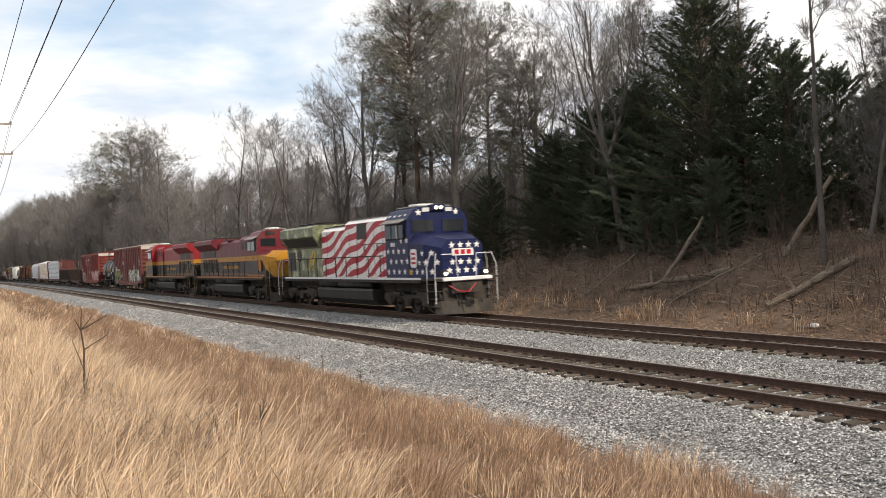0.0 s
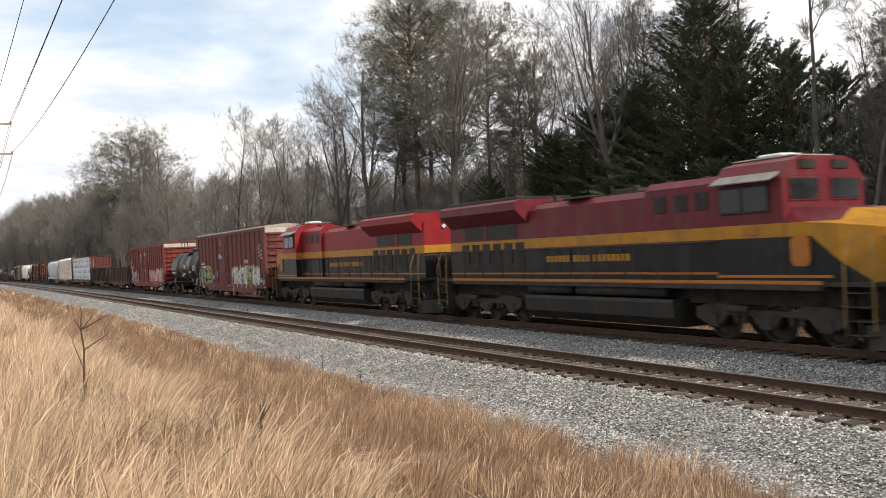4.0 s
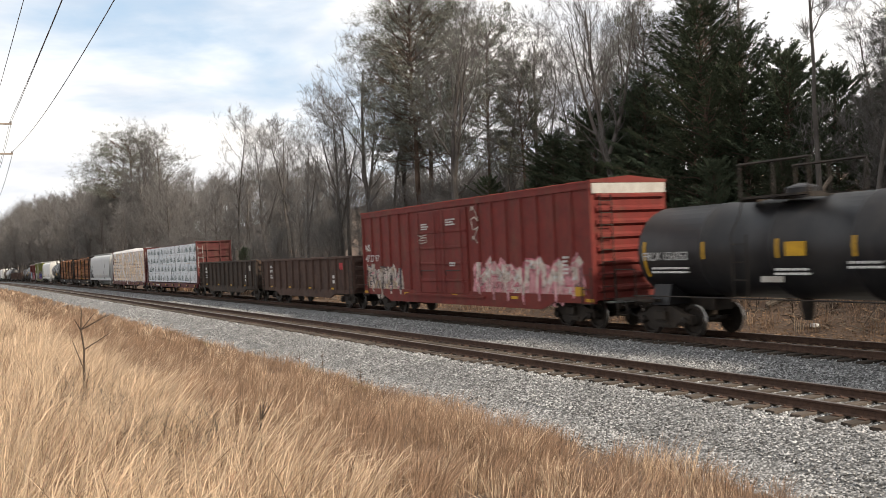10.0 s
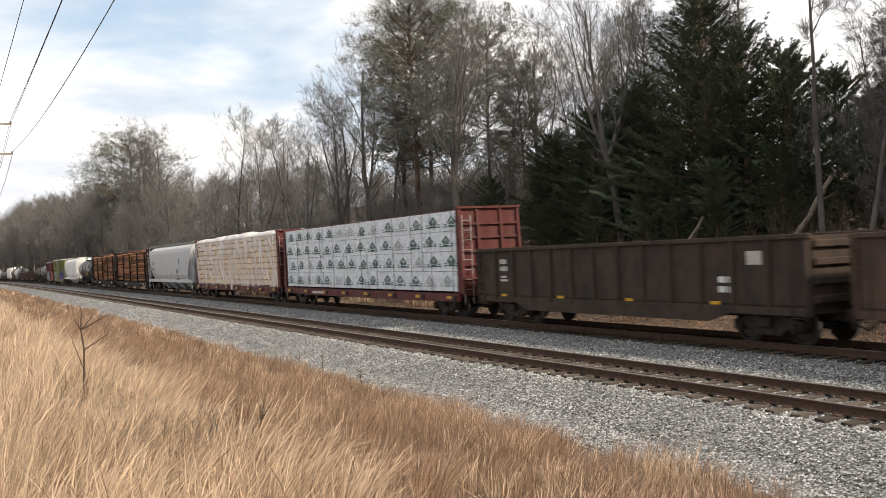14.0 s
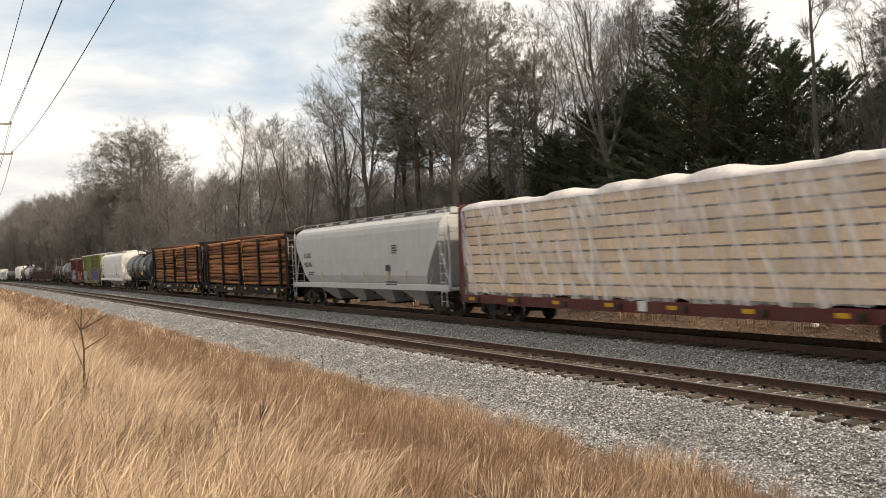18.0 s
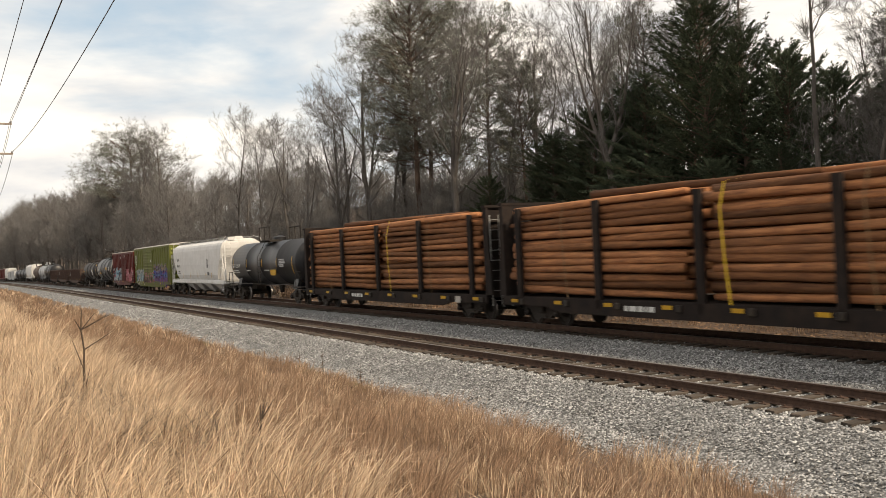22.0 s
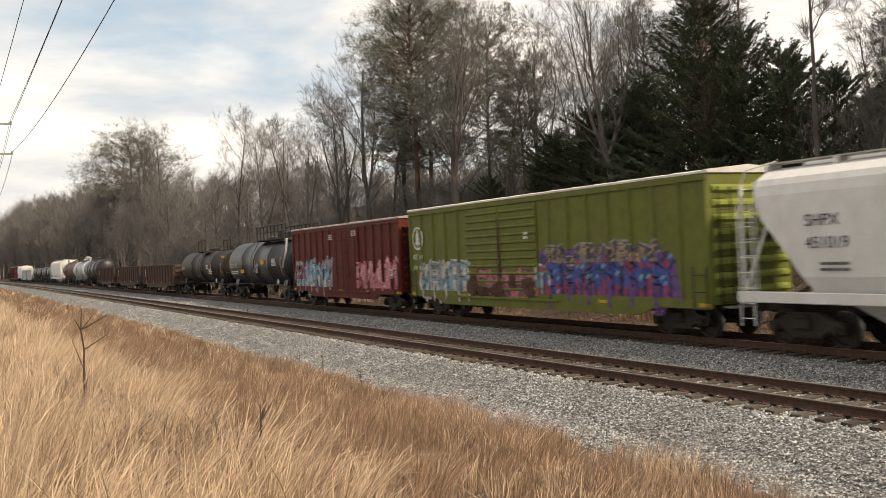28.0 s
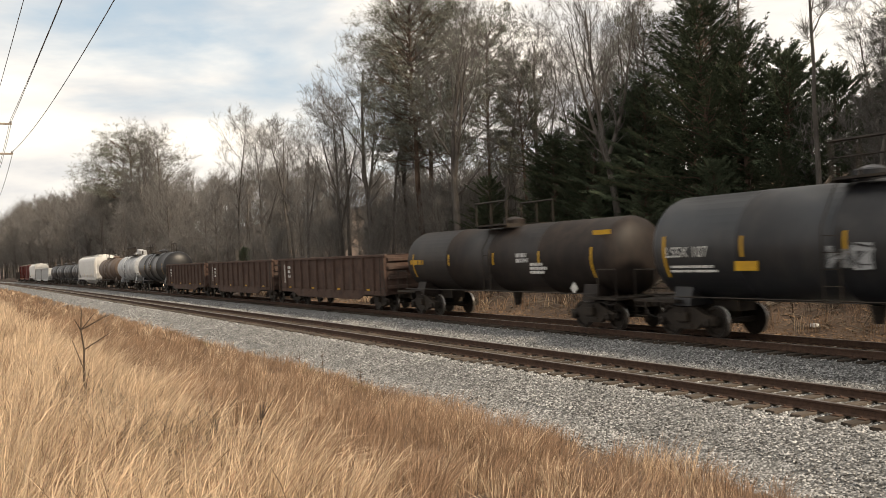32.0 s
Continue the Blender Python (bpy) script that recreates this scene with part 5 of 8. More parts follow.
# the leading locomotive: flag and camouflage paint
def flag_locomotive(front, back):
    L = back - front
    car = empty("locomotive")
    tagged(car, "diesel locomotive painted with stars, wavy flag stripes and camouflage", "locomotive", "locomotives of the train")
    E, deck = loco_frame(car, L, LSILV, rail_mat=RAILW)
    w = 0.98
    # rear hood in camouflage with flared radiator housing
    part("rear_hood", hood_box(-E + 0.5, -4.05, w, deck, 4.05), CAMO, car, "green camouflage rear hood")
    part("radiator_housing", bm_prism([(-w, 3.25), (-1.45, 3.95), (-1.45, 4.42), (-1.2, 4.55), (1.2, 4.55), (1.45, 4.42), (1.45, 3.95), (w, 3.25)], -E + 0.55, -4.15, "x"), CAMO, car)
    for s in (-1, 1):
        part("radiator_intake", bm_prism([(s * 1.02, 3.36), (s * 1.40, 3.86), (s * 1.46, 3.86), (s * 1.08, 3.36)], -E + 1.0, -4.5, "x"), M_BLACK, car, "black radiator intake screen")
    part("radiator_top", bm_box(-E + 0.8, -4.4, -1.1, 1.1, 4.55, 4.62), M_BLACK, car)
    for x in (-8.6, -7.2, -5.8):
        part("radiator_fan", bm_lathe([(4.6, 0.6), (4.74, 0.62), (4.76, 0.5)], "z", 20), M_BLACK, car, m=pose(x, 0, 0))
    part("hood_louvre", bm_box(-E + 0.75, -E + 1.9, -w - 0.03, -w + 0.01, 2.0, 3.1, 0.01), M_BLACK, car)
    part("hood_louvre", bm_lathe([(-0.03, 0.36), (0.0, 0.36)], "y", 20), M_BLACK, car, m=pose(-E + 2.6, -w, 2.85))
    ribbon = paint("yellow", PAINTS["yellow"])
    bm = bmesh.new()
    stroke(bm, [(-6.3, 2.0), (-5.9, 2.7), (-5.5, 3.1), (-5.15, 2.95), (-5.4, 2.6), (-6.1, 2.35)], 0.2, -w - 0.012)
    stroke(bm, [(-5.6, 2.0), (-5.45, 2.6), (-5.2, 2.85)], 0.2, -w - 0.014)
    part("ribbon_emblem", bm, ribbon, car, "yellow ribbon emblem")
    # flag hood: white panels with red wavy stripes
    x0, x1 = -4.03, 5.6
    part("engine_hood", bm_prism([(-w, deck), (w, deck), (w, 4.12), (w - 0.25, 4.32), (-w + 0.25, 4.32), (-w, 4.12)], x0, -0.45, "x"), FLAGW, car, "white and red flag-striped engine hood")
    part("engine_hood", bm_prism([(-w - 0.03, deck), (w + 0.03, deck), (w + 0.03, 4.38), (w - 0.2, 4.55), (-w + 0.2, 4.55), (-w - 0.03, 4.38)], -0.45, x1, "x"), FLAGW, car)
    part("hood_roof", bm_box(x0 + 0.05, -0.5, -w + 0.2, w - 0.2, 4.32, 4.36, 0.01), M_BLACK, car, "sooty black hood roof")
    part("hood_roof", bm_box(-0.4, x1 - 0.05, -w + 0.16, w - 0.16, 4.55, 4.59, 0.01), ROOFG, car)
    for i in range(11):
        # stripes rise towards the cab in waves, clipped to the hood's side
        bm = bmesh.new()
        top, low = [], []
        n = 36
        for k in range(n + 1):
            x = x0 + (x1 - x0) * k / n
            zc_ = -1.05 + i * 0.66 + (x - x0) * 0.33 + 0.15 * math.sin((x - x0) * 1.75 + i * 0.35)
            lim = 4.10 if x < -0.45 else 4.36
            yy = -w - (0.007 if x < -0.45 else 0.037)
            t_, b_ = min(max(zc_ + 0.165, deck + 0.04), lim), min(max(zc_ - 0.165, deck + 0.04), lim)
            top.append((x, yy, t_)), low.append((x, yy, b_))
        any_face = False
        for k in range(n):
            if top[k][2] - low[k][2] < 0.01 and top[k + 1][2] - low[k + 1][2] < 0.01:
                continue
            yy = min(top[k][1], top[k + 1][1])
            q = [(p[0], yy, p[2]) for p in (low[k], low[k + 1], top[k + 1], top[k])]
            bm.faces.new([bm.verts.new(v) for v in q])
            any_face = True
        if any_face:
            part("flag_stripe", bm, FLAGR, car)
    for i in range(8):
        x = x0 + 0.9 + i * 1.05
        part("hood_door_seam", bm_box(x - 0.008, x + 0.008, -w - 0.045, -w - 0.036, deck + 0.1, 4.05), GRIME, car)
    part("air_intake", bm_box(1.1, 2.3, -w - 0.05, -w + 0.05, 3.55, 4.36, 0.01), M_BLACK, car, "black air intake grille")
    part("exhaust_silencer", bm_box(-0.2, 1.6, -0.45, 0.45, 4.5, 4.68, 0.03), GRIME, car)
    for x in (-3.2, -2.0):
        part("brake_fan", bm_lathe([(4.3, 0.5), (4.42, 0.52), (4.44, 0.4)], "z", 18), M_BLACK, car, m=pose(x, 0, 0))
    # cab and nose in navy
    cab0, cab1, ctop = 5.6, 8.0, 4.78
    part("cab", cab_shell(cab0, cab1, deck, ctop), NAVY, car, "dark blue cab with white stars")
    part("cab_roof", bm_box(cab0 - 0.1, cab1 - 0.2, -0.8, 0.8, ctop, ctop + 0.08, 0.03), ROOFG, car)
    part("sun_shade", bm_prism([(-1.45, 4.30), (-1.85, 4.12), (-1.85, 4.09), (-1.45, 4.24)], 5.70, 7.75, "x"), ROOFG, car)
    part("nose", nose_mesh(cab1, 10.15, deck - 0.02, 3.55, 3.25, 1.50), NAVY, car, "dark blue nose with white stars")
    part("anticlimber", bm_box(E - 0.55, E + 0.12, -1.2, 1.2, deck - 0.14, deck + 0.02, 0.03), LSILV, car)
    for y in (-1.56,):
        window(car, 5.80, 6.40, y, 3.42, 4.02, GRIME)
        window(car, 6.52, 7.12, y, 3.42, 4.02, GRIME)
        part("window_slider", bm_box(7.0, 7.09, y - 0.06, y - 0.046, 3.42, 4.02), LSILV, car)
        window(car, 7.24, 7.66, y, 3.42, 4.02, GRIME)
    window(car, 5.9, 7.6, 1.53, 3.42, 4.02, GRIME)
    front_windows(car, cab1, 3.93, (-0.78, 0.78), 1.05, 0.52, NAVY)
    part("headlight_housing", bm_box(cab1 - 0.25, cab1 + 0.12, -0.36, 0.36, ctop - 0.2, ctop + 0.1, 0.03), NAVY, car)
    lamp_pair(car, cab1 + 0.12, 0, ctop - 0.05, True, 0.075, 0.24)
    for y in (-0.98, 0.98):
        d = part("ditch_light", bm_box(E - 0.35, E - 0.05, y - 0.13, y + 0.13, deck + 0.06, deck + 0.32, 0.03), GRIME, car)
        part("lens", bm_lathe([(E - 0.05, 0.08), (E - 0.03, 0.05)], "x", 16), LIT, d, m=pose(0, y, deck + 0.19))
    part("number_board", bm_box(cab1 + 0.005, cab1 + 0.03, -0.75, -0.42, ctop - 0.22, ctop - 0.04), LENS, car)
    part("number_board", bm_box(cab1 + 0.005, cab1 + 0.03, 0.42, 0.75, ctop - 0.22, ctop - 0.04), LENS, car)
    # stars on cab side and nose
    S = star_mesh(0.165)
    R = random.Random(4)
    for i in range(4):
        for j in range(4):
            x, z = 5.88 + j * 0.56 + (0.28 if i % 2 else 0), deck + 0.30 + i * 0.46
            if x < 7.9 and not (i == 3 and 6.0 < x < 7.0):
                part("star", S, None, car, m=pose(x, -1.526, z))
    for i in range(5):
        for j in range(4):
            x, z = 8.2 + j * 0.50 + (0.24 if i % 2 else 0), deck + 0.28 + i * 0.40
            f = (x - 8.0) / 2.15
            if f < 0.62:
                y = -1.50 * (1 - 0.03 * f / 0.62) - 0.012
                if z < 3.1 and not (8.1 < x < 8.8 and 2.05 < z < 2.95):
                    part("star", S, None, car, m=pose(x, y, z, 0, 0, 1.1))
            else:
                g = (f - 0.62) / 0.38
                y = -(1.455 - 0.465 * g) - 0.02
                if z < 3.0:
                    part("star", S, None, car, m=pose(x, y, z, 0, 0, 30))
    for i in range(4):
        for j in range(4):
            y, z = -0.62 + j * 0.41 + (0.1 if i % 2 else -0.05), deck + 0.3 + i * 0.36
            if abs(y) < 0.75 and not (z > 2.45 and z < 2.95):
                part("star", S, None, car, m=pose(10.17, y, z, 0, 0, 90))
    for y in (-0.95, 0.95):
        part("star", S, None, car, m=pose(cab1 + 0.012, y, ctop - 0.25, 0, 0, 90))
    for x in (5.9, 6.45, 7.0, 7.55):
        part("star", S, None, car, m=pose(x, -1.36, 4.46, -52, 0, 0))
    sh = part("nose_sign", bm_box(10.16, 10.18, -0.52, 0.52, 2.55, 2.85), FLAGW, car, "white sign with red strokes")
    for y in (-0.3, 0.0, 0.3):
        part("sign_stroke", bm_box(10.18, 10.186, y - 0.11, y + 0.11, 2.6, 2.8), FLAGR, sh)
    em = part("cab_emblem", bm_prism([(8.27, 2.10), (8.70, 2.10), (8.77, 2.2), (8.77, 2.8), (8.70, 2.9), (8.27, 2.9), (8.20, 2.8), (8.20, 2.2)], -1.535, -1.50, "y"), FLAGW, car, "white panel with red strokes")
    for z in (2.3, 2.5, 2.7):
        part("sign_stroke", bm_box(8.29, 8.68, -1.541, -1.536, z - 0.05, z + 0.05), FLAGR, em)
    bars(car, 6.2, 3.25, 0.6, 1, 0.18, 0.05, -1.526, LSILV, seed=3, name="number_bars")
    part("builder_plate", bm_box(8.05, 8.25, -1.53, -1.5, 1.8, 2.0), M_YELLOW, car)
    # bell, horns, antennas
    part("horn", bm_path([(3.0, 0.2, 4.56), (3.0, 0.2, 4.75), (3.5, 0.2, 4.77)], 0.05, 6), GRIME, car)
    part("antenna_dome", bm_box(6.0, 6.9, -0.45, 0.45, ctop + 0.08, ctop + 0.2, 0.04), LSILV, car)
    handrail(car, [(-E + 1.1, -1.48, deck), (5.2, -1.48, deck)], [(-E + 1.1 + 1.42 * i, -1.48, deck) for i in range(11)], GRIME)
    handrail(car, [(-E + 1.1, 1.48, deck), (5.2, 1.48, deck)], [(-E + 1.1 + 2.84 * i, 1.48, deck) for i in range(6)], GRIME)
    handrail(car, [(1.9, -1.2, deck + 1.3), (5.2, -1.2, deck + 1.3)], [(2.0, -1.05, deck + 1.3), (3.6, -1.05, deck + 1.3), (5.1, -1.05, deck + 1.3)], GRIME, 0.35, 0.015)
    return finish_car(car, front, back, L)


# the two red, yellow and black locomotives
def belle_locomotive(front, back, reverse, label, red):
    L = back - front
    car = empty("locomotive")
    tagged(car, label, "locomotive", "locomotives of the train")
    rot = Matrix.Rotation(math.pi, 4, "Z") if reverse else Matrix()
    side = 1 if reverse else -1          # the side that faces the camera, before turning
    E, deck = loco_frame(car, L, LORG, tank=(-3.9, 3.7), rail_mat=mat("handrail_yellow", (0.26, 0.17, 0.05), (0.16, 0.11, 0.05), 0.5, 0, 3, 0, dirt=0.4))
    w = 0.98
    z1, z2 = 2.72, 3.06                  # black below, yellow band, red above

    def banded(x0, x1, hw, top, name):
        part(name, bm_box(x0, x1, -hw, hw, deck, z1), LBLK, car)
        part(name, bm_box(x0, x1, -hw - 0.002, hw + 0.002, z1, z2), LYEL, car)
        part(name, bm_prism([(-hw, z2), (hw, z2), (hw, top - 0.2), (hw - 0.22, top), (-hw + 0.22, top), (-hw, top - 0.2)], x0, x1, "x"), red, car)
        for s in (-1, 1):
            y0, y1 = sorted((s * hw, s * (hw + 0.012)))
            part("sill_stripe", bm_box(x0, x1, y0, y1, deck + 0.16, deck + 0.22), LORG, car)
            part("band_edge", bm_box(x0, x1, y0, y1, z1 - 0.05, z1), red, car)

    banded(-E + 0.35, -3.6, w, 4.25, "rear_hood")
    banded(-3.6, 2.4, w, 4.28, "engine_hood")
    banded(2.4, 5.6, w + 0.12, 4.45, "equipment_cabinet")
    # radiator wings
    part("radiator_wing", bm_prism([(-w, 3.62), (-1.52, 4.12), (-1.52, 4.4), (-1.3, 4.5), (1.3, 4.5), (1.52, 4.4), (1.52, 4.12), (w, 3.62)], -E + 0.45, -4.1, "x"), red, car)
    part("radiator_top", bm_box(-E + 0.7, -4.4, -1.2, 1.2, 4.5, 4.62, 0.02), M_BLACK, car)
    for s in (-1, 1):
        part("radiator_intake", bm_box(-E + 1.6, -4.9, s * w - 0.02, s * w + 0.02, 3.12, 3.66), M_BLACK, car, "black radiator intake screen")
        part("intake_post", bm_box(-7.2, -7.0, s * w - 0.035, s * w + 0.035, 3.1, 3.68), red, car)
        for i in range(6):
            x = -8.7 + i * 0.8
            part("hood_louvre", bm_box(x - 0.28, x + 0.28, s * w - 0.03, s * w + 0.03, 1.95 if i % 2 else 2.2, 2.95, 0.01), GRIME if i % 2 else M_BLACK, car)
        for i in range(9):
            x = -3.2 + i * 0.66
            part("hood_door", bm_box(x - 0.30, x + 0.30, s * w - 0.016, s * w + 0.016, deck + 0.26, z1 - 0.07, 0.006), LBLK, car)
        for x in (3.0, 3.9, 4.7):
            part("cabinet_window", bm_box(x - 0.26, x + 0.26, s * (w + 0.12) - 0.02, s * (w + 0.12) + 0.02, 3.55, 4.05, 0.01), M_BLACK, car)
        # plain strokes where the road's name stands, and its round badge
        y = s * w + s * 0.024
        R = random.Random(12)
        x = -3.0
        for word in (6, 4, 8):
            for q in range(word):
                part("name_bar", bm_box(x, x + 0.17, min(y, y + s * 0.004), max(y, y + s * 0.004), 2.2, 2.42), LYEL, car)
                x += 0.235
            x += 0.14
        part("road_emblem", bm_prism([(8.15, 2.0), (8.5, 2.0), (8.6, 2.12), (8.6, 2.62), (8.5, 2.74), (8.15, 2.74), (8.05, 2.62), (8.05, 2.12)], min(s * 1.5, s * 1.53), max(s * 1.5, s * 1.53), "y"), LORG, car)
        bars(car, 6.6, 3.0, 0.6, 1, 0.2, 0.05, s * 1.525 - (0.004 if s < 0 else -0.008), LORG, seed=8, name="number_bars")
    # cab, nose
    cab0, cab1, ctop = 5.6, 7.85, 4.72
    cw = 1.5
    part("cab", bm_box(cab0, cab1, -cw, cw, deck, z1), LBLK, car)
    part("cab", bm_box(cab0, cab1, -cw - 0.002, cw + 0.002, z1, z2), LYEL, car)
    part("cab", bm_prism([(-cw, z2), (cw, z2), (cw, ctop - 0.55), (cw - 0.32, ctop - 0.12), (cw - 0.75, ctop), (-cw + 0.75, ctop), (-cw + 0.32, ctop - 0.12), (-cw, ctop - 0.55)], cab0, cab1, "x"), red, car, "red upper cab")
    part("cab_roof", bm_box(cab0 - 0.05, cab1 - 0.25, -0.75, 0.75, ctop, ctop + 0.07, 0.03), ROOFG, car)
    for s in (-1, 1):
        part("sill_stripe", bm_box(cab0, 9.2, min(s * 1.5, s * 1.515), max(s * 1.5, s * 1.515), deck + 0.10, deck + 0.17), LORG, car)
        part("sun_shade", bm_prism([(s * 1.42, 4.34), (s * 1.8, 4.14), (s * 1.8, 4.11), (s * 1.42, 4.27)], cab0 + 0.1, cab1 - 0.15, "x"), ROOFG, car)
        for xa, xb in ((5.85, 6.55), (6.65, 7.4)):
            window(car, xa, xb, s * 1.52, 3.4, 4.0, GRIME)
    nose = nose_mesh(cab1, 10.25, deck - 0.02, 3.45, 3.2, 1.48)
    me = mesh_of("nose", nose, [red, LYEL, LBLK])
    bm = bmesh.new()
    bm.from_mesh(me)
    for z in (z1, z2):
        bmesh.ops.bisect_plane(bm, geom=list(bm.verts) + list(bm.edges) + list(bm.faces), plane_co=(0, 0, z), plane_no=(0, 0, 1))
    bmesh.ops.bisect_plane(bm, geom=list(bm.verts) + list(bm.edges) + list(bm.faces), plane_co=(8.6, 0, z1), plane_no=(0.62, 0, 0.78))
    for f in bm.faces:
        c = f.calc_center_median()
        if c.z > z2:
            f.material_index = 0 if c.x < 8.9 else 1
        elif c.z > z1 or (c.x - 8.6) * 0.62 + (c.z - z1) * 0.78 > 0:
            f.material_index = 1
        else:
            f.material_index = 2
    bm.to_mesh(me)
    bm.free()
    part("nose", me, None, car, "nose in red, yellow and black bands")
    front_windows(car, cab1, 3.9, (-0.76, 0.76), 1.0, 0.5, red)
    for y in (-0.3, 0.3):
        part("number_board", bm_box(cab1, cab1 + 0.04, y * 2.0 - 0.3, y * 2.0 + 0.3, ctop - 0.32, ctop - 0.1), M_BLACK, car)
    lamp_pair(car, 10.25, 0, 2.98, False, 0.09, 0.24, vertical=True)
    sh = part("nose_sign", bm_box(10.255, 10.275, -0.5, 0.5, 2.45, 2.75), LORG, car)
    for y in (-0.3, 0.0, 0.3):
        part("sign_stroke", bm_box(10.275, 10.281, y - 0.1, y + 0.1, 2.5, 2.7), FLAGR, sh)
    part("nose_door", bm_box(10.24, 10.26, 0.28, 0.75, deck + 0.15, 2.4, 0.01), LYEL, car)
    lamp_pair(car, -E + 0.35, 0, 4.0, False, 0.09, 0.24, sgn=-1, vertical=True)
    part("exhaust", bm_box(0.0, 1.0, -0.35, 0.35, 4.26, 4.48, 0.03), GRIME, car)
    part("antenna_dome", bm_box(6.1, 6.9, -0.4, 0.4, ctop + 0.07, ctop + 0.18, 0.04), LSILV, car)
    part("horn", bm_path([(4.4, 0.3, 4.45), (4.4, 0.3, 4.6), (4.9, 0.3, 4.62)], 0.05, 6), GRIME, car)
    for s in (-1, 1):
        handrail(car, [(-E + 0.9, s * 1.48, deck), (5.5, s * 1.48, deck)], [(-E + 0.9 + 1.4 * i, s * 1.48, deck) for i in range(12)], GRIME)
    part("hood_roof", bm_box(-3.55, 2.35, -0.74, 0.74, 4.28, 4.32, 0.01), GRIME, car, "sooty dark hood roof")
    for x in (-2.9, 1.4, 2.9, 4.4):
        part("lifting_lug", bm_box(x - 0.12, x + 0.12, -0.62, -0.5, 4.3, 4.52, 0.02), GRIME, car)
    part("cooling_grille", bm_box(-1.9, -0.6, -1.0, 1.0, 4.28, 4.36, 0.02), M_BLACK, car)
    if reverse:
        for o in list(car.children):
            o.matrix_basis = rot @ o.matrix_basis
        SPIN[:] = [(a, x, z, -r) if a.parent.parent == car else (a, x, z, r) for a, x, z, r in SPIN]
    return finish_car(car, front, back, L)


flag_locomotive(0.3, 22.9)
belle_locomotive(22.9, 45.2, False, "red, yellow and black diesel locomotive with grimy trucks", LRED)
belle_locomotive(45.2, 67.5, True, "red, yellow and black diesel locomotive coupled cab rearward", LRED2)
# ---- paints of the freight cars ----
RED1 = mat("boxcar_red_faded", (0.135, 0.036, 0.033), (0.088, 0.026, 0.024), 0.65, 0, 2.2, 0.08, dirt=0.4)
RED2 = mat("boxcar_red", (0.16, 0.026, 0.021), (0.105, 0.020, 0.017), 0.62, 0, 2.2, 0.08, dirt=0.38)
RED3 = mat("boxcar_dark_red", (0.100, 0.011, 0.008), (0.060, 0.008, 0.006), 0.6, 0, 2.2, 0.08, dirt=0.35)
GREEN = mat("boxcar_olive_green", (0.125, 0.138, 0.028), (0.088, 0.098, 0.022), 0.65, 0, 2.0, 0.08, dirt=0.45)
# the same olive made brighter for the ends: sunlight put into the colour
GREEN_LIT_END = mat("boxcar_end_green_sunlit", (0.22, 0.25, 0.05), (0.16, 0.19, 0.04), 0.6, 0, 2.0, 0.08, dirt=0.4)
ROOF = mat("boxcar_roof_galvanised", (0.40, 0.385, 0.37), (0.25, 0.21, 0.19), 0.55, 0.3, 1.5, 0.08, dirt=0.6, dirt_col=(0.22, 0.12, 0.07))
CAP = mat("end_cap_cream", (0.44, 0.42, 0.39), (0.32, 0.30, 0.27), 0.7, 0, 2, 0.06, dirt=0.4)
TANKB = mat("tank_black", (0.007, 0.007, 0.009), (0.013, 0.0125, 0.013), 0.42, 0, 2, 0.03, dirt=0.4, dirt_col=(0.045, 0.04, 0.036), spec=0.32)
TANKG = mat("tank_charcoal", (0.009, 0.010, 0.013), (0.017, 0.018, 0.021), 0.42, 0, 2, 0.03, dirt=0.4, dirt_col=(0.05, 0.045, 0.042), spec=0.36)
TANKN = mat("tank_brown_black", (0.012, 0.010, 0.010), (0.022, 0.017, 0.015), 0.55, 0, 1.5, 0.04, dirt=0.5, dirt_col=(0.05, 0.036, 0.028))
TANKS = mat("tank_silver", (0.42, 0.43, 0.44), (0.28, 0.29, 0.3), 0.45, 0.1, 1.6, 0.03, dirt=0.4)
TANKR = mat("tank_brown", (0.12, 0.085, 0.065), (0.08, 0.06, 0.05), 0.6, 0, 1.6, 0.04, dirt=0.4)
HOPG = mat("hopper_grey", (0.43, 0.435, 0.435), (0.385, 0.39, 0.39), 0.6, 0, 1.2, 0.04, dirt=0.28, dirt_col=(0.2, 0.18, 0.16))
HOPW = mat("hopper_white", (0.62, 0.612, 0.595), (0.53, 0.522, 0.505), 0.55, 0, 1.2, 0.04, dirt=0.28, dirt_col=(0.26, 0.22, 0.18))
GONB = mat("gondola_black_rust", (0.024, 0.021, 0.019), (0.055, 0.038, 0.029), 0.8, 0, 1.8, 0.15, dirt=0.6, dirt_col=(0.085, 0.05, 0.032))
GONR = mat("gondola_brown_rust", (0.046, 0.029, 0.024), (0.088, 0.054, 0.042), 0.85, 0, 1.8, 0.15, dirt=0.5, dirt_col=(0.095, 0.078, 0.068))
CBRED = mat("centerbeam_red", (0.105, 0.026, 0.025), (0.062, 0.022, 0.021), 0.65, 0, 2, 0.1, dirt=0.5)
FLATB = mat("log_car_black", (0.012, 0.010, 0.010), (0.026, 0.019, 0.016), 0.8, 0, 2, 0.12, dirt=0.4, dirt_col=(0.05, 0.032, 0.022), spec=0.12)
BLUEGREY = mat("lettering_pale", (0.5, 0.5, 0.5), (0.36, 0.36, 0.36), 0.6, 0, 9, 0.03)
INK = mat("lettering_dark", (0.035, 0.035, 0.038), (0.07, 0.07, 0.072), 0.6, 0, 9, 0.03)
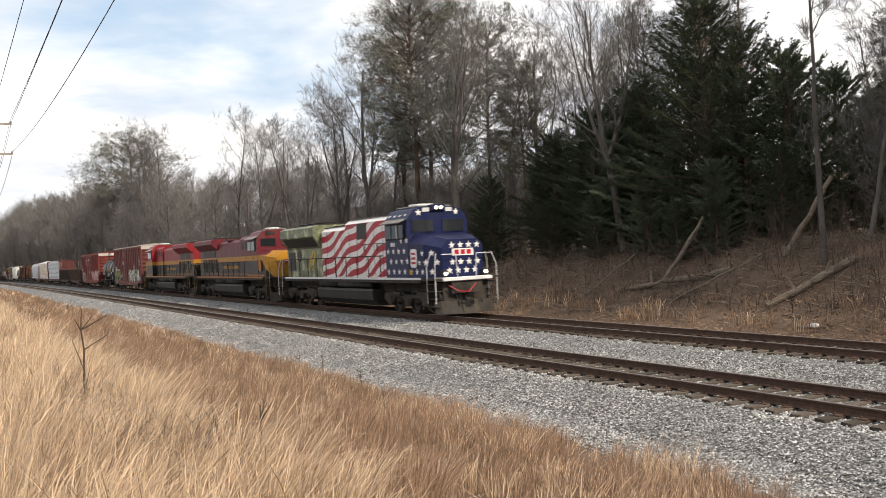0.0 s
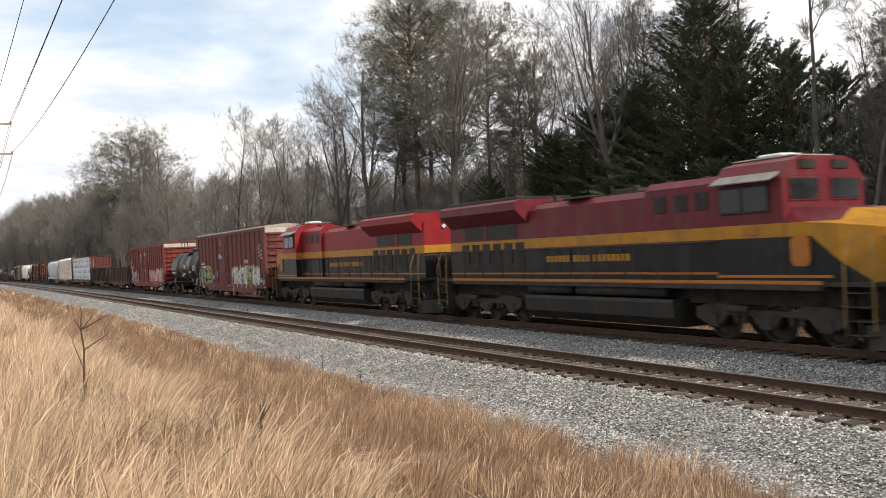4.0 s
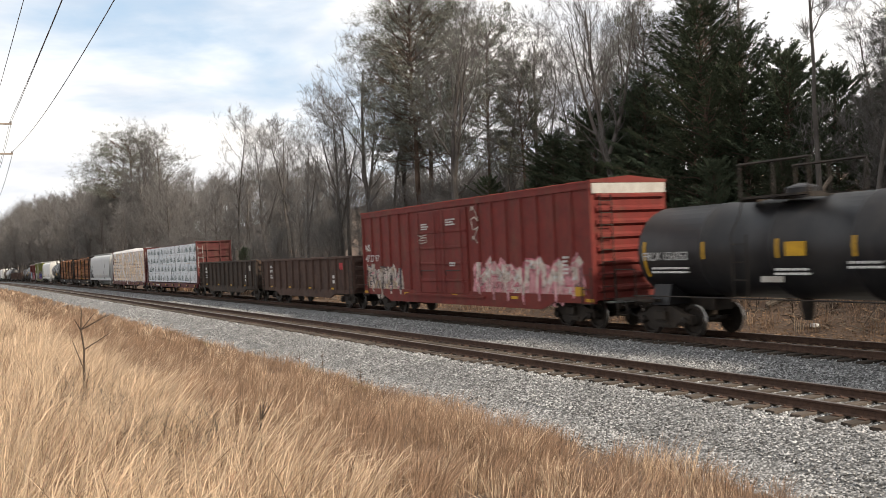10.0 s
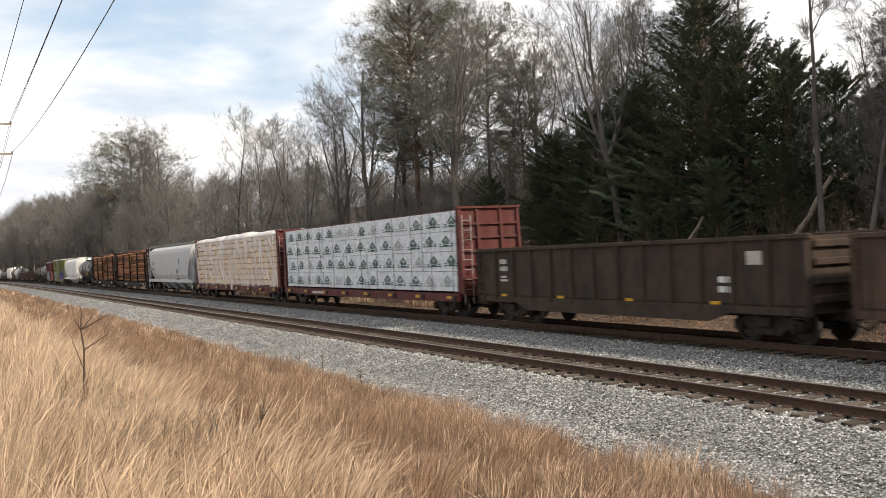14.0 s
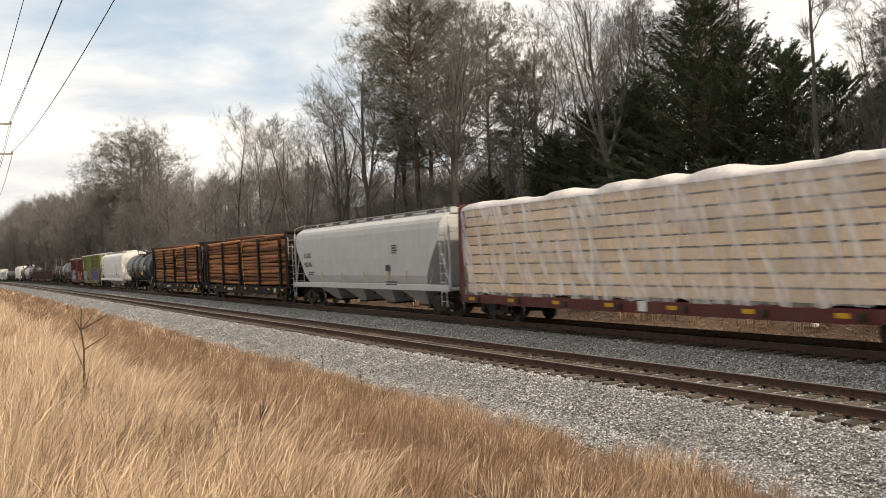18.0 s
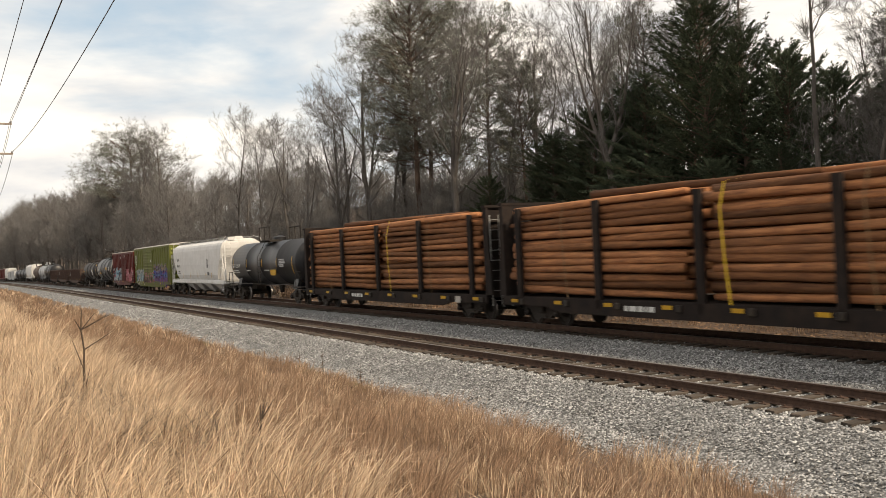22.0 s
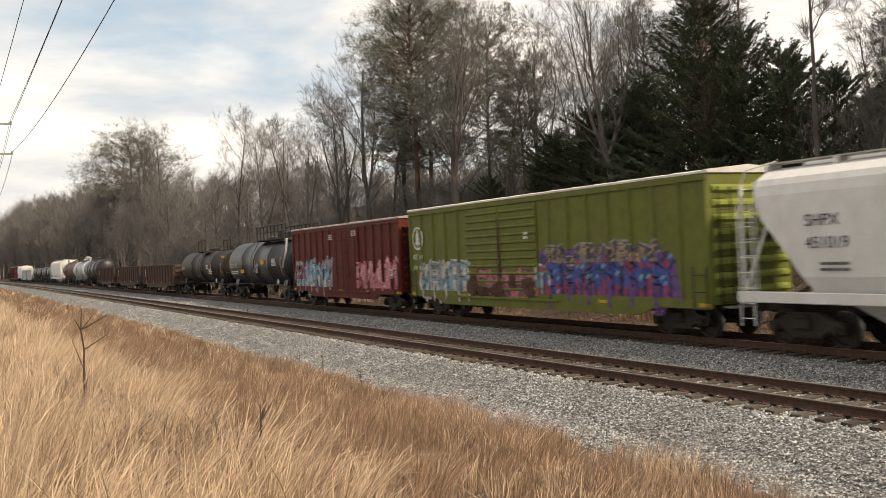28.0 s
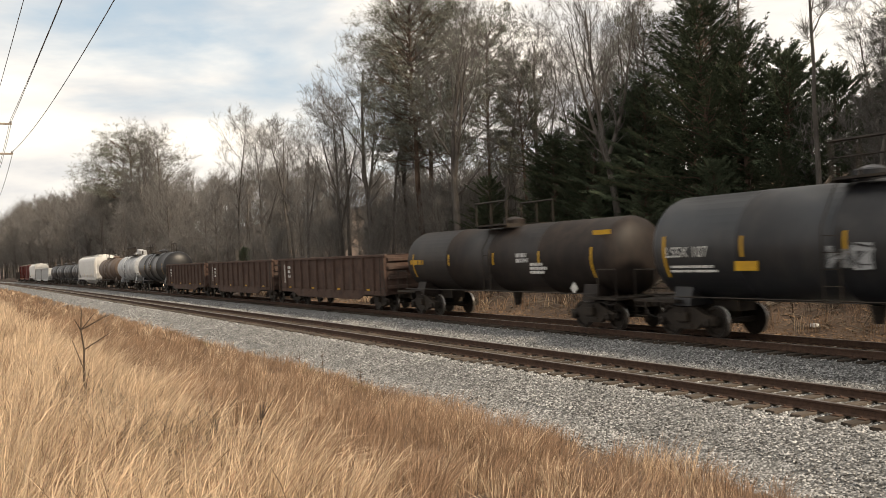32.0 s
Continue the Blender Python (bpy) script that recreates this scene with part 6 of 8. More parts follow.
WRAP = mat("lumber_wrap_white", (0.66, 0.68, 0.70), (0.40, 0.44, 0.48), 0.4, 0, 3.5, 0.8, fine=9)
SHEET = mat("cloudy_plastic_sheet", (0.62, 0.58, 0.56), (0.48, 0.44, 0.42), 0.4, 0, 2.5, 0.6, fine=9)
WRAPG = mat("wrap_print_green", (0.02, 0.065, 0.055), (0.045, 0.10, 0.085), 0.45, 0, 8, 0.1)
WRAPGREY = mat("wrap_print_grey", (0.25, 0.28, 0.28), (0.34, 0.36, 0.36), 0.45, 0, 8, 0.1)
LUMBER = mat("pale_lumber", (0.60, 0.44, 0.28), (0.46, 0.32, 0.19), 0.75, 0, 3, 0.15, rnd=0.16, stretch=(0.3, 6, 6))
LOG = mat("peeled_pole", (0.30, 0.130, 0.056), (0.125, 0.052, 0.026), 0.85, 0, 3.0, 0.5, fine=30, rnd=0.55, stretch=(0.5, 4, 4), dirt=0.3)
WEBBING = mat("brown_webbing", (0.22, 0.14, 0.075), (0.15, 0.10, 0.055), 0.8, 0, 5, 0.05)
STRAP = mat("yellow_strap", (0.70, 0.46, 0.03), (0.6, 0.38, 0.03), 0.5, 0, 5, 0.05)


def film_material():
    m = bpy.data.materials.new("clear_plastic_film")
    m.use_nodes = True
    nt = m.node_tree
    bs = nt.nodes["Principled BSDF"]
    N, L = nt.nodes.new, nt.links.new
    tc, no = N("ShaderNodeTexCoord"), N("ShaderNodeTexNoise")
    no.inputs["Scale"].default_value, no.inputs["Detail"].default_value, no.inputs["Distortion"].default_value = 2.2, 9, 1.2
    sm = N("ShaderNodeMapping")
    sm.inputs["Scale"].default_value = (1.0, 1.0, 0.22)
    turn = N("ShaderNodeMapping")
    turn.inputs["Rotation"].default_value = (0, 0.30, 0)
    L(tc.outputs["Object"], turn.inputs["Vector"]), L(turn.outputs[0], sm.inputs["Vector"]), L(sm.outputs[0], no.inputs["Vector"])
    mr = N("ShaderNodeMapRange")
    mr.inputs[1].default_value, mr.inputs[2].default_value, mr.inputs[3].default_value, mr.inputs[4].default_value = 0.40, 0.70, 0.16, 0.62
    L(no.outputs["Fac"], mr.inputs[0]), L(mr.outputs[0], bs.inputs["Alpha"])
    bs.inputs["Base Color"].default_value = (0.78, 0.75, 0.73, 1)
    bs.inputs["Roughness"].default_value = 0.28
    bp = N("ShaderNodeBump")
    bp.inputs["Strength"].default_value, bp.inputs["Distance"].default_value = 0.7, 0.05
    L(no.outputs["Fac"], bp.inputs["Height"]), L(bp.outputs[0], bs.inputs["Normal"])
    return m


FILM = film_material()

# first box car: faded red, two bands of graffiti
c, B, w = boxcar("faded red steel boxcar with graffiti along its lower side", 67.3, 85.95, RED1, 4.95, RED1, ROOF, 16, (-2.9, -0.2, 1, "plug"), cap_mat=CAP)
graffiti(c, -B + 0.3, 1.0, 3.5, 1.4, 4, "lime", "black", "white", 3, cloud="pale", second="green")
graffiti(c, 1.1, 1.0, 6.2, 1.3, 6, "white", "grey", "lime", 5, cloud="pale", second="pale")
graffiti(c, 4.6, 1.0, 1.2, 1.3, 1, "lime", "smoke", "white", 6, y=-1.605, second="green")
graffiti(c, -B + 3.5, 1.0, 1.0, 0.6, 1, "sky", "purple", "white", 8)
graffiti(c, B - 1.5, 0.98, 0.9, 0.5, 1, "sky", "blue", "white", 9)
squiggle(c, -2.2, 3.9, 0.7, 0.5, "rose", 17, y=-1.60)
squiggle(c, B - 1.3, 2.9, 0.5, 0.9, "pale", 18, y=-1.60)
bars(c, -B + 1.0, 2.75, 1.3, 2, 0.16, 0.12, -1.565)
bars(c, -2.4, 3.3, 1.0, 3, 0.07, 0.05, -1.62, seed=4)
bars(c, 4.2, 2.8, 0.9, 3, 0.05, 0.04, -1.565, seed=6)
bars(c, B - 0.85, 3.4, 0.35, 3, 0.1, 0.14, -1.565, seed=9)
part("yellow_panel", bm_box(B - 0.55, B - 0.2, -1.57, -1.55, 1.2, 1.45), M_YELLOW, c)
part("yellow_panel", bm_box(-B + 5.6, -B + 5.8, -1.57, -1.55, 1.6, 2.1), M_YELLOW, c)

# black tank car
c, B, r = tankcar("short glossy black tank car with yellow marks", 86.2, 98.85, TANKB, 1.32, 2.42, "short", ladder_x=-0.9)
lettering(c, "FRLX 151053", -B + 0.7, 2.2, 0.34, -1.35)
bars(c, -B + 1.1, 2.0, 1.5, 2, 0.06, 0.05, -1.34, seed=2)
bars(c, 0.2, 1.95, 1.3, 2, 0.06, 0.05, -1.33, seed=3, tilt=10)
bars(c, B - 3.1, 2.1, 1.1, 2, 0.06, 0.05, -1.335, seed=7)
bars(c, B - 1.75, 2.55, 1.0, 5, 0.06, 0.03, -1.35, BLUEGREY, seed=5)
part("placard", bm_box(0.55, 1.15, -1.36, -1.34, 2.25, 2.6), M_YELLOW, c)
part("placard", bm_box(-0.25, 0.45, -1.36, -1.33, 1.6, 1.75), CAP, c)
part("placard", bm_box(-0.12, 0.12, -0.012, 0.0, -0.12, 0.12), M_WHITE, c, m=pose(B - 1.2, -1.44, 1.35, 0, 45, 0))

# second box car
c, B, w = boxcar("red steel boxcar with white graffiti along its lower side", 98.95, 118.0, RED2, 4.82, RED2, RED2, 18, (-3.2, 1.2, 2, "plug"), cap_mat=CAP)
graffiti(c, -B + 0.4, 1.0, 3.7, 1.15, 5, "pale", "smoke", "pink", 11, cloud="pale", second="tan")
graffiti(c, 1.7, 1.0, 6.6, 1.3, 6, "pale", "rose", "white", 13, cloud="pink", second="pink")
squiggle(c, 1.6, 3.0, 0.55, 1.5, "pale", 15)
squiggle(c, -2.9, 3.1, 0.9, 0.4, "pale", 16, y=-1.63, lw=0.035)
lettering(c, "NS", -B + 0.4, 2.92, 0.46, -1.575)
lettering(c, "47 27 97", -B + 0.4, 2.42, 0.44, -1.575)
bars(c, -2.6, 3.95, 0.7, 3, 0.06, 0.04, -1.62, seed=21)
bars(c, -0.4, 4.05, 0.8, 3, 0.06, 0.04, -1.62, seed=22)
bars(c, -0.2, 2.3, 0.5, 2, 0.06, 0.04, -1.62, seed=23)
bars(c, B - 1.6, 2.4, 0.35, 5, 0.07, 0.06, -1.565, seed=24)
part("yellow_panel", bm_box(B - 1.0, B - 0.55, -1.57, -1.55, 1.1, 1.4), M_YELLOW, c)

# gondolas
for a, b, m_, top, nr, lab in ((118.4, 134.7, GONR, 2.74, 13, "rusty brown steel gondola, empty, with deep side posts"), (134.8, 151.3, GONB, 2.78, 13, "rusty black steel gondola, empty, with deep side posts")):
    c, B, w = gondola(lab, a, b, m_, top, nr)
    bars(c, -B + 1.6, 2.35, 0.65, 2, 0.16, 0.1, -1.50, seed=31)
    bars(c, -B + 1.6, 1.75, 0.55, 2, 0.07, 0.06, -1.50, seed=32)
    bars(c, B - 3.0, 1.75, 0.7, 2, 0.16, 0.1, -1.50, seed=33)
    part("notice_panel", bm_box(B - 2.0, B - 1.5, -1.495, -1.482, 2.05, 2.4), paint("red", PAINTS["red"]) if m_ is GONR else CAP, c)


# centre-beam car with white-wrapped lumber packs
def wrap_mark(material):
    """A printed mark: a broad roofed block with a cut-out tree, and double bands to either side."""
    bm = bmesh.new()
    for pts in (((-0.26, -0.20), (0.26, -0.20), (0.26, -0.12), (-0.26, -0.12)), ((-0.36, 0.02), (-0.30, -0.05), (0.0, 0.18), (0.0, 0.27)), ((0.36, 0.02), (0.0, 0.27), (0.0, 0.18), (0.30, -0.05)),
                ((-0.24, -0.09), (-0.07, -0.09), (-0.07, 0.07), (-0.24, -0.04)), ((0.07, -0.09), (0.24, -0.09), (0.24, -0.04), (0.07, 0.07)), ((-0.04, -0.09), (0.04, -0.09), (0.0, 0.13)),
                ((-0.62, -0.20), (-0.34, -0.20), (-0.34, -0.15), (-0.62, -0.15)), ((-0.62, -0.10), (-0.40, -0.10), (-0.40, -0.06), (-0.62, -0.06)), ((0.34, -0.20), (0.62, -0.20), (0.62, -0.15), (0.34, -0.15)), ((0.40, -0.10), (0.62, -0.10), (0.62, -0.06), (0.40, -0.06))):
        bm.faces.new([bm.verts.new((x, 0, z)) for x, z in pts])
    return mesh_of("wrap_mark", bm, material)


def wrapped_load(c, B, deck, top):
    rows, cols = 4, 7
    h = (top - deck - 0.12) / rows
    lw = (2 * B - 0.5) / cols
    marks = [wrap_mark(WRAPG), wrap_mark(WRAPGREY)]
    R = random.Random(5)
    for side in (-1, 1):
        for i in range(rows):
            z0 = deck + 0.08 + i * h
            for j in range(cols):
                x0 = -B + 0.25 + j * lw
                inset = R.uniform(0, 0.05)
                bm = bmesh.new()
                y0, y1 = sorted((side * 0.1, side * (1.42 - inset)))
                nx = 10
                # a pack with a slightly creased wrapping
                prof = []
                for k in range(nx + 1):
                    x = x0 + 0.02 + k * (lw - 0.04) / nx
                    e = R.uniform(-0.02, 0.02)
                    prof.append([bm.verts.new((x, y, z)) for y, z in ((y0 + e * 0.5, z0 + 0.004 + abs(e) * 0.4), (y1, z0 + 0.01), (y1, z0 + h * 0.5), (y1, z0 + h - 0.01), (y0 + e, z0 + h - 0.004 - abs(e) * 0.3))])
                for a, b in zip(prof, prof[1:]):
                    for q in range(5):
                        bm.faces.new((a[q], b[q], b[(q + 1) % 5], a[(q + 1) % 5]))
                bm.faces.new(prof[0]), bm.faces.new(prof[-1][::-1])
                bmesh.ops.recalc_face_normals(bm, faces=list(bm.faces))
                pk = part("lumber_pack", bm, WRAP, c, "lumber pack in white printed wrapping")
                if side < 0:
                    for k in range(2):
                        x = x0 + (k + 0.5) * lw / 2 + (0.35 if i % 2 else -0.05) + R.uniform(-0.1, 0.1)
                        tagged(part("wrap_mark", marks[0 if R.random() < 0.8 else 1], None, pk, m=pose(x, y0 - 0.022, z0 + h * 0.46 + R.uniform(-0.04, 0.04))), kind="stuff")
            for j in range(7):
                x = -B + 0.6 + j * (2 * B - 1.2) / 6
                part("spacer", bm_box(x - 0.05, x + 0.05, min(side * 0.1, side * 1.38), max(side * 0.1, side * 1.38), z0 - 0.03, z0 + 0.05), LUMBER, c)
    for j in range(12):
        x = -B + 0.5 + j * (2 * B - 1.0) / 11
        part("tie_down_cable", bm_rod((x, -1.46, deck - 0.1), (x, -1.46, top - 0.06), 0.008, 4), M_STEEL, c)


c, B, deck = flat_frame("centerbeam_car", "red centre-beam flat car stacked with white-wrapped lumber packs", 151.9, 174.5, CBRED, 4.45, CBRED)
wrapped_load(c, B, deck, 4.42)
bars(c, -6.0, 0.88, 2.2, 1, 0.12, 0.05, -1.525, seed=41)


# centre-beam car with lumber under clear plastic
def film_load(c, B, deck, top):
    rows, cols = 9, 12
    h = (top - deck - 0.1) / rows
    lw = (2 * B - 0.5) / cols
    R = random.Random(9)
    me = [mesh_of("lumber_bundle", bm_box(0.012, lw - 0.012, -1.36, -0.1, 0.035, h - 0.018, 0.008), LUMBER) for _ in range(2)]
    me2 = mesh_of("lumber_bundle", bm_box(0.012, lw - 0.012, 0.1, 1.36, 0.02, h - 0.012), LUMBER)
    for i in range(rows):
        for j in range(cols):
            part("lumber_bundle", R.choice(me), None, c, m=pose(-B + 0.25 + j * lw, R.uniform(-0.02, 0.02), deck + 0.06 + i * h))
            part("lumber_bundle", me2, None, c, m=pose(-B + 0.25 + j * lw, 0, deck + 0.06 + i * h))
    # the sheet: over the top and down the side in soft folds
    nx, prof = 90, [(1.30, top + 0.05), (0.7, top + 0.17), (0.0, top + 0.12), (-0.7, top + 0.17), (-1.36, top + 0.05), (-1.45, top - 0.10), (-1.45, top - 1.2), (-1.45, top - 2.2), (-1.45, deck + 0.3), (-1.47, deck - 0.02)]
    verts, faces = [], []
    for i in range(nx + 1):
        x = -B + 0.15 + i * (2 * B - 0.3) / nx
        for k, (y, z) in enumerate(prof):
            e = noise.noise(Vector((x * 1.4, k * 0.7, 2.0)))
            f = noise.noise(Vector((x * 3.1, k * 0.4, 7.0)))
            dz = 0.26 * max(-0.12, noise.noise(Vector((x * 0.7, 1.0, k * 0.1)))) if k < 5 else 0
            dz += 0.22 * e + 0.1 * f if k == len(prof) - 1 else 0
            verts.append((x, y - (0.07 * e + 0.05 * f if k > 4 else 0), z + dz + 0.02 * f))
    n = len(prof)
    for i in range(nx):
        for k in range(n - 1):
            faces.append((i * n + k, i * n + k + 1, (i + 1) * n + k + 1, (i + 1) * n + k))
    me3 = bpy.data.meshes.new("plastic_sheet")
    me3.from_pydata(verts, [], faces)
    me3.materials.append(FILM), me3.materials.append(SHEET)
    me3.polygons.foreach_set("use_smooth", [True] * len(faces))
    me3.polygons.foreach_set("material_index", [1 if (i % (n - 1)) < 5 else 0 for i in range(len(faces))])
    part("plastic_sheet", me3, None, c, "wrinkled translucent plastic sheet draped over the load")


c, B, deck = flat_frame("centerbeam_car", "red centre-beam flat car with pale lumber under plastic sheet", 174.9, 197.2, CBRED, 4.5, CBRED)
film_load(c, B, deck, 4.42)
part("notice_panel", bm_box(0.0, 0.35, -1.56, -1.53, 0.72, 1.02), M_WHITE, c)

# grey covered hopper
c, B, w = hopper("smooth pale grey covered hopper with sloped end bays", 197.3, 217.1, HOPG)
lettering(c, "ECUX", -B + 2.1, 2.72, 0.40, -1.592, INK)
lettering(c, "880145", -B + 2.1, 2.22, 0.38, -1.592, INK)
bars(c, -B + 2.7, 1.95, 0.9, 2, 0.06, 0.05, -1.585, INK, seed=52)
bars(c, B - 5.3, 3.15, 0.6, 4, 0.06, 0.05, -1.59, INK, seed=53)
part("notice_panel", bm_box(B - 6.0, B - 5.6, -1.60, -1.585, 1.95, 2.25), INK, c)
bars(c, B - 6.0, 1.5, 1.2, 2, 0.07, 0.05, -1.60, INK, seed=54)


# log cars
def log_mesh(L, r0, r1, seed):
    R = random.Random(seed)
    bm = bmesh.new()
    n, sides = 5, 9
    rings = []
    for i in range(n + 1):
        f = i / n
        r = r0 + (r1 - r0) * f
        oy, oz = (R.uniform(-0.02, 0.02), R.uniform(-0.02, 0.02)) if 0 < i < n else (0, 0)
        rings.append([bm.verts.new((-L / 2 + L * f, oy + r * math.cos(2 * math.pi * k / sides), oz + r * math.sin(2 * math.pi * k / sides))) for k in range(sides)])
    for a, b in zip(rings, rings[1:]):
        for k in range(sides):
            bm.faces.new((a[k], a[(k + 1) % sides], b[(k + 1) % sides], b[k]))
    bm.faces.new(rings[0][::-1]), bm.faces.new(rings[-1])
    return mesh_of("log", bm, LOG, True)


def log_load(c, B, deck, top, seed):
    R = random.Random(seed)
    half = B - 0.35
    for s in (-1, 1):
        for i in range(5):
            x = -half * 0.92 + i * half * 1.84 / 4
            part("stake", bm_prism([(x - 0.13, s * 1.46 - 0.06), (x + 0.13, s * 1.46 - 0.06), (x + 0.13, s * 1.46 + 0.06), (x - 0.13, s * 1.46 + 0.06)], deck - 0.3, top - 0.02, "z"), FLATB, c)
    variants = {}
    segs = [(-half * 0.52, half * 0.94, 0), (half * 0.50, half * 0.97, 1)]
    for j, (xc, ln, _) in enumerate(segs):
        variants[j] = [log_mesh(ln * R.uniform(0.96, 1.03), R.uniform(0.115, 0.155), R.uniform(0.08, 0.12), seed * 10 + j * 5 + q) for q in range(4)]
    z = deck + 0.22
    row = 0
    while z < top + 0.05:
        ncol = 9
        for k in range(ncol):
            if 2 < k < ncol - 2 and z < top - 0.45:
                continue
            y = -1.22 + k * 2.44 / (ncol - 1)
            for j, (xc, ln, _) in enumerate(segs):
                part("log", R.choice(variants[j]), None, c, m=pose(xc + R.uniform(-0.22, 0.22), y + R.uniform(-0.05, 0.05), z + R.uniform(-0.03, 0.03), R.uniform(0, 360), R.uniform(-0.9, 0.9), R.uniform(-0.5, 0.5) + (180 if R.random() < 0.5 else 0)))
        z += 0.238
        row += 1
    for k, (y, dx) in enumerate(((-0.7, -1.0), (-0.1, 2.0), (0.6, -2.5))):
        part("log", variants[0][k % 4], None, c, m=pose(dx, y, z + 0.0, 20 * k, 0.6, 0.5))
    for i, m_ in ((0.55, STRAP), (0.18, WEBBING), (0.78, WEBBING)):
        x = -half + i * 2 * half + R.uniform(-0.3, 0.3)
        bm = bmesh.new()
        pts = [(x + 0.25, -1.47, deck - 0.2), (x + 0.1, -1.50, deck + 1.2), (x, -1.49, top - 0.6), (x + 0.02, -1.3, top + 0.12), (x + 0.3, 0, top + 0.26), (x, 1.4, top)]
        for p, q in zip(pts, pts[1:]):
            p, q = Vector(p), Vector(q)
            k = 0.034 if m_ is STRAP else 0.022
            n_ = Vector((0, -(q - p).z, (q - p).y)).normalized() * 0.012
            bm.faces.new([bm.verts.new(v) for v in (p + n_ + Vector((-k, 0, 0)), p + n_ + Vector((k, 0, 0)), q + n_ + Vector((k, 0, 0)), q + n_ + Vector((-k, 0, 0)))])
        part("load_strap", bm, m_, c)


for a, b, sd in ((217.8, 239.0, 3), (239.2, 260.2, 4)):
    c, B, deck = flat_frame("log_car", "black bulkhead flat car stacked with peeled orange-brown poles", a, b, FLATB, 4.35, FLATB, centre=False)
    log_load(c, B, deck, 4.15, sd)
    bars(c, -3.2, 0.86, 1.6, 1, 0.16, 0.05, -1.53, seed=60 + sd)
    part("notice_panel", bm_box(B - 2.4, B - 2.0, -1.54, -1.525, 0.68, 0.94), CAP, c)

# long black tank car, white hopper, olive and red box cars
c, B, r = tankcar("long glossy black tank car with yellow marks", 260.4, 276.6, TANKB, 1.45, 2.52, "short", end_gap=0.7)
lettering(c, "GATX 59419", -B + 0.8, 2.28, 0.36, -1.48)
bars(c, -B + 1.0, 2.1, 1.9, 2, 0.06, 0.05, -1.47, seed=72)
bars(c, B - 3.4, 2.75, 1.2, 5, 0.07, 0.03, -1.485, BLUEGREY, seed=73)
part("placard", bm_prism([(B - 5.1, 1.75), (B - 4.2, 1.75), (B - 4.05, 2.1), (B - 5.25, 2.1)], -1.475, -1.44, "y"), M_YELLOW, c)
bars(c, 1.0, 2.1, 1.0, 1, 0.06, 0.05, -1.475, seed=74)
bars(c, -3.0, 2.1, 1.0, 1, 0.06, 0.05, -1.475, seed=75)

c, B, w = hopper("off-white covered hopper with sloped end bays", 276.8, 295.3, HOPW)
lettering(c, "SHPX", -B + 2.2, 2.95, 0.40, -1.592, INK)
lettering(c, "451019", -B + 2.2, 2.42, 0.40, -1.592, INK)
bars(c, -B + 2.6, 2.1, 0.9, 2, 0.07, 0.07, -1.585, INK, seed=81)
bars(c, B - 5.0, 3.0, 0.5, 8, 0.05, 0.04, -1.59, INK, seed=82)
part("notice_panel", bm_box(B - 4.8, B - 4.45, -1.60, -1.585, 1.75, 2.0), INK, c)

c, B, w = boxcar("olive green boxcar with double doors and graffiti", 295.5, 314.4, GREEN, 4.65, GREEN_LIT_END, mat("boxcar_roof_white", (0.58, 0.57, 0.55), (0.42, 0.41, 0.39), 0.6, 0, 1.2, 0.1, dirt=0.3), 17, (-4.0, 0.9, 2, "ribbed"))
graffiti(c, -B + 1.1, 0.98, 4.0, 1.3, 5, "grey", "white", "teal", 83, cloud="pale", second="sky")
graffiti(c, 1.2, 0.98, 6.2, 1.5, 6, "blue", "black", "sky", 85, cloud="purple", second="red")
graffiti(c, 1.3, 2.15, 5.6, 0.55, 6, "smoke", "grey", "tan", 87, cloud="purple")
graffiti(c, -3.4, 0.98, 4.2, 0.95, 4, "rose", "smoke", "tan", 89, second="smoke")
graffiti(c, 0.75, 1.0, 0.8, 1.2, 1, "teal", "white", "red", 90)
bm = bm_lathe([(-0.006, 0.50), (0.0, 0.50)], "y", 32)
part("emblem", bm, M_WHITE, c, "round white emblem", m=pose(-B + 0.85, -1.56, 3.35))
bm = bm_lathe([(-0.006, 0.42), (0.0, 0.42)], "y", 32)
part("emblem", bm, GREEN, c, m=pose(-B + 0.85, -1.568, 3.35))
bm = bmesh.new()
for k, (zt, zb, hw) in enumerate(((0.37, 0.10, 0.13), (0.20, -0.08, 0.18), (0.02, -0.26, 0.23))):
    bm.faces.new([bm.verts.new((x_, -1.0 - 0.001 * k, z_)) for x_, z_ in ((-hw, zb), (hw, zb), (0.03, zt), (-0.03, zt))])
bm.faces.new([bm.verts.new((x_, -1.0, z_)) for x_, z_ in ((-0.04, -0.40), (0.04, -0.40), (0.04, -0.2), (-0.04, -0.2))])
part("emblem", bm, M_WHITE, c, "white tree emblem", m=pose(-B + 0.85, -0.578, 3.35))
lettering(c, "AT  W", -B + 0.35, 2.45, 0.32, -1.565)
lettering(c, "177  426", -B + 0.3, 1.98, 0.29, -1.565)
bars(c, 0.2, 3.3, 0.35, 2, 0.1, 0.05, -1.64, seed=91)
stains(c, ((-1.55, 1.0, 0.07, 2.6), (-1.75, 1.0, 0.5, 0.5), (-3.6, 1.0, 0.5, 0.75), (-2.7, 1.0, 0.4, 0.4), (0.3, 1.0, 0.45, 0.7), (-0.7, 1.3, 0.3, 0.5)), 92)

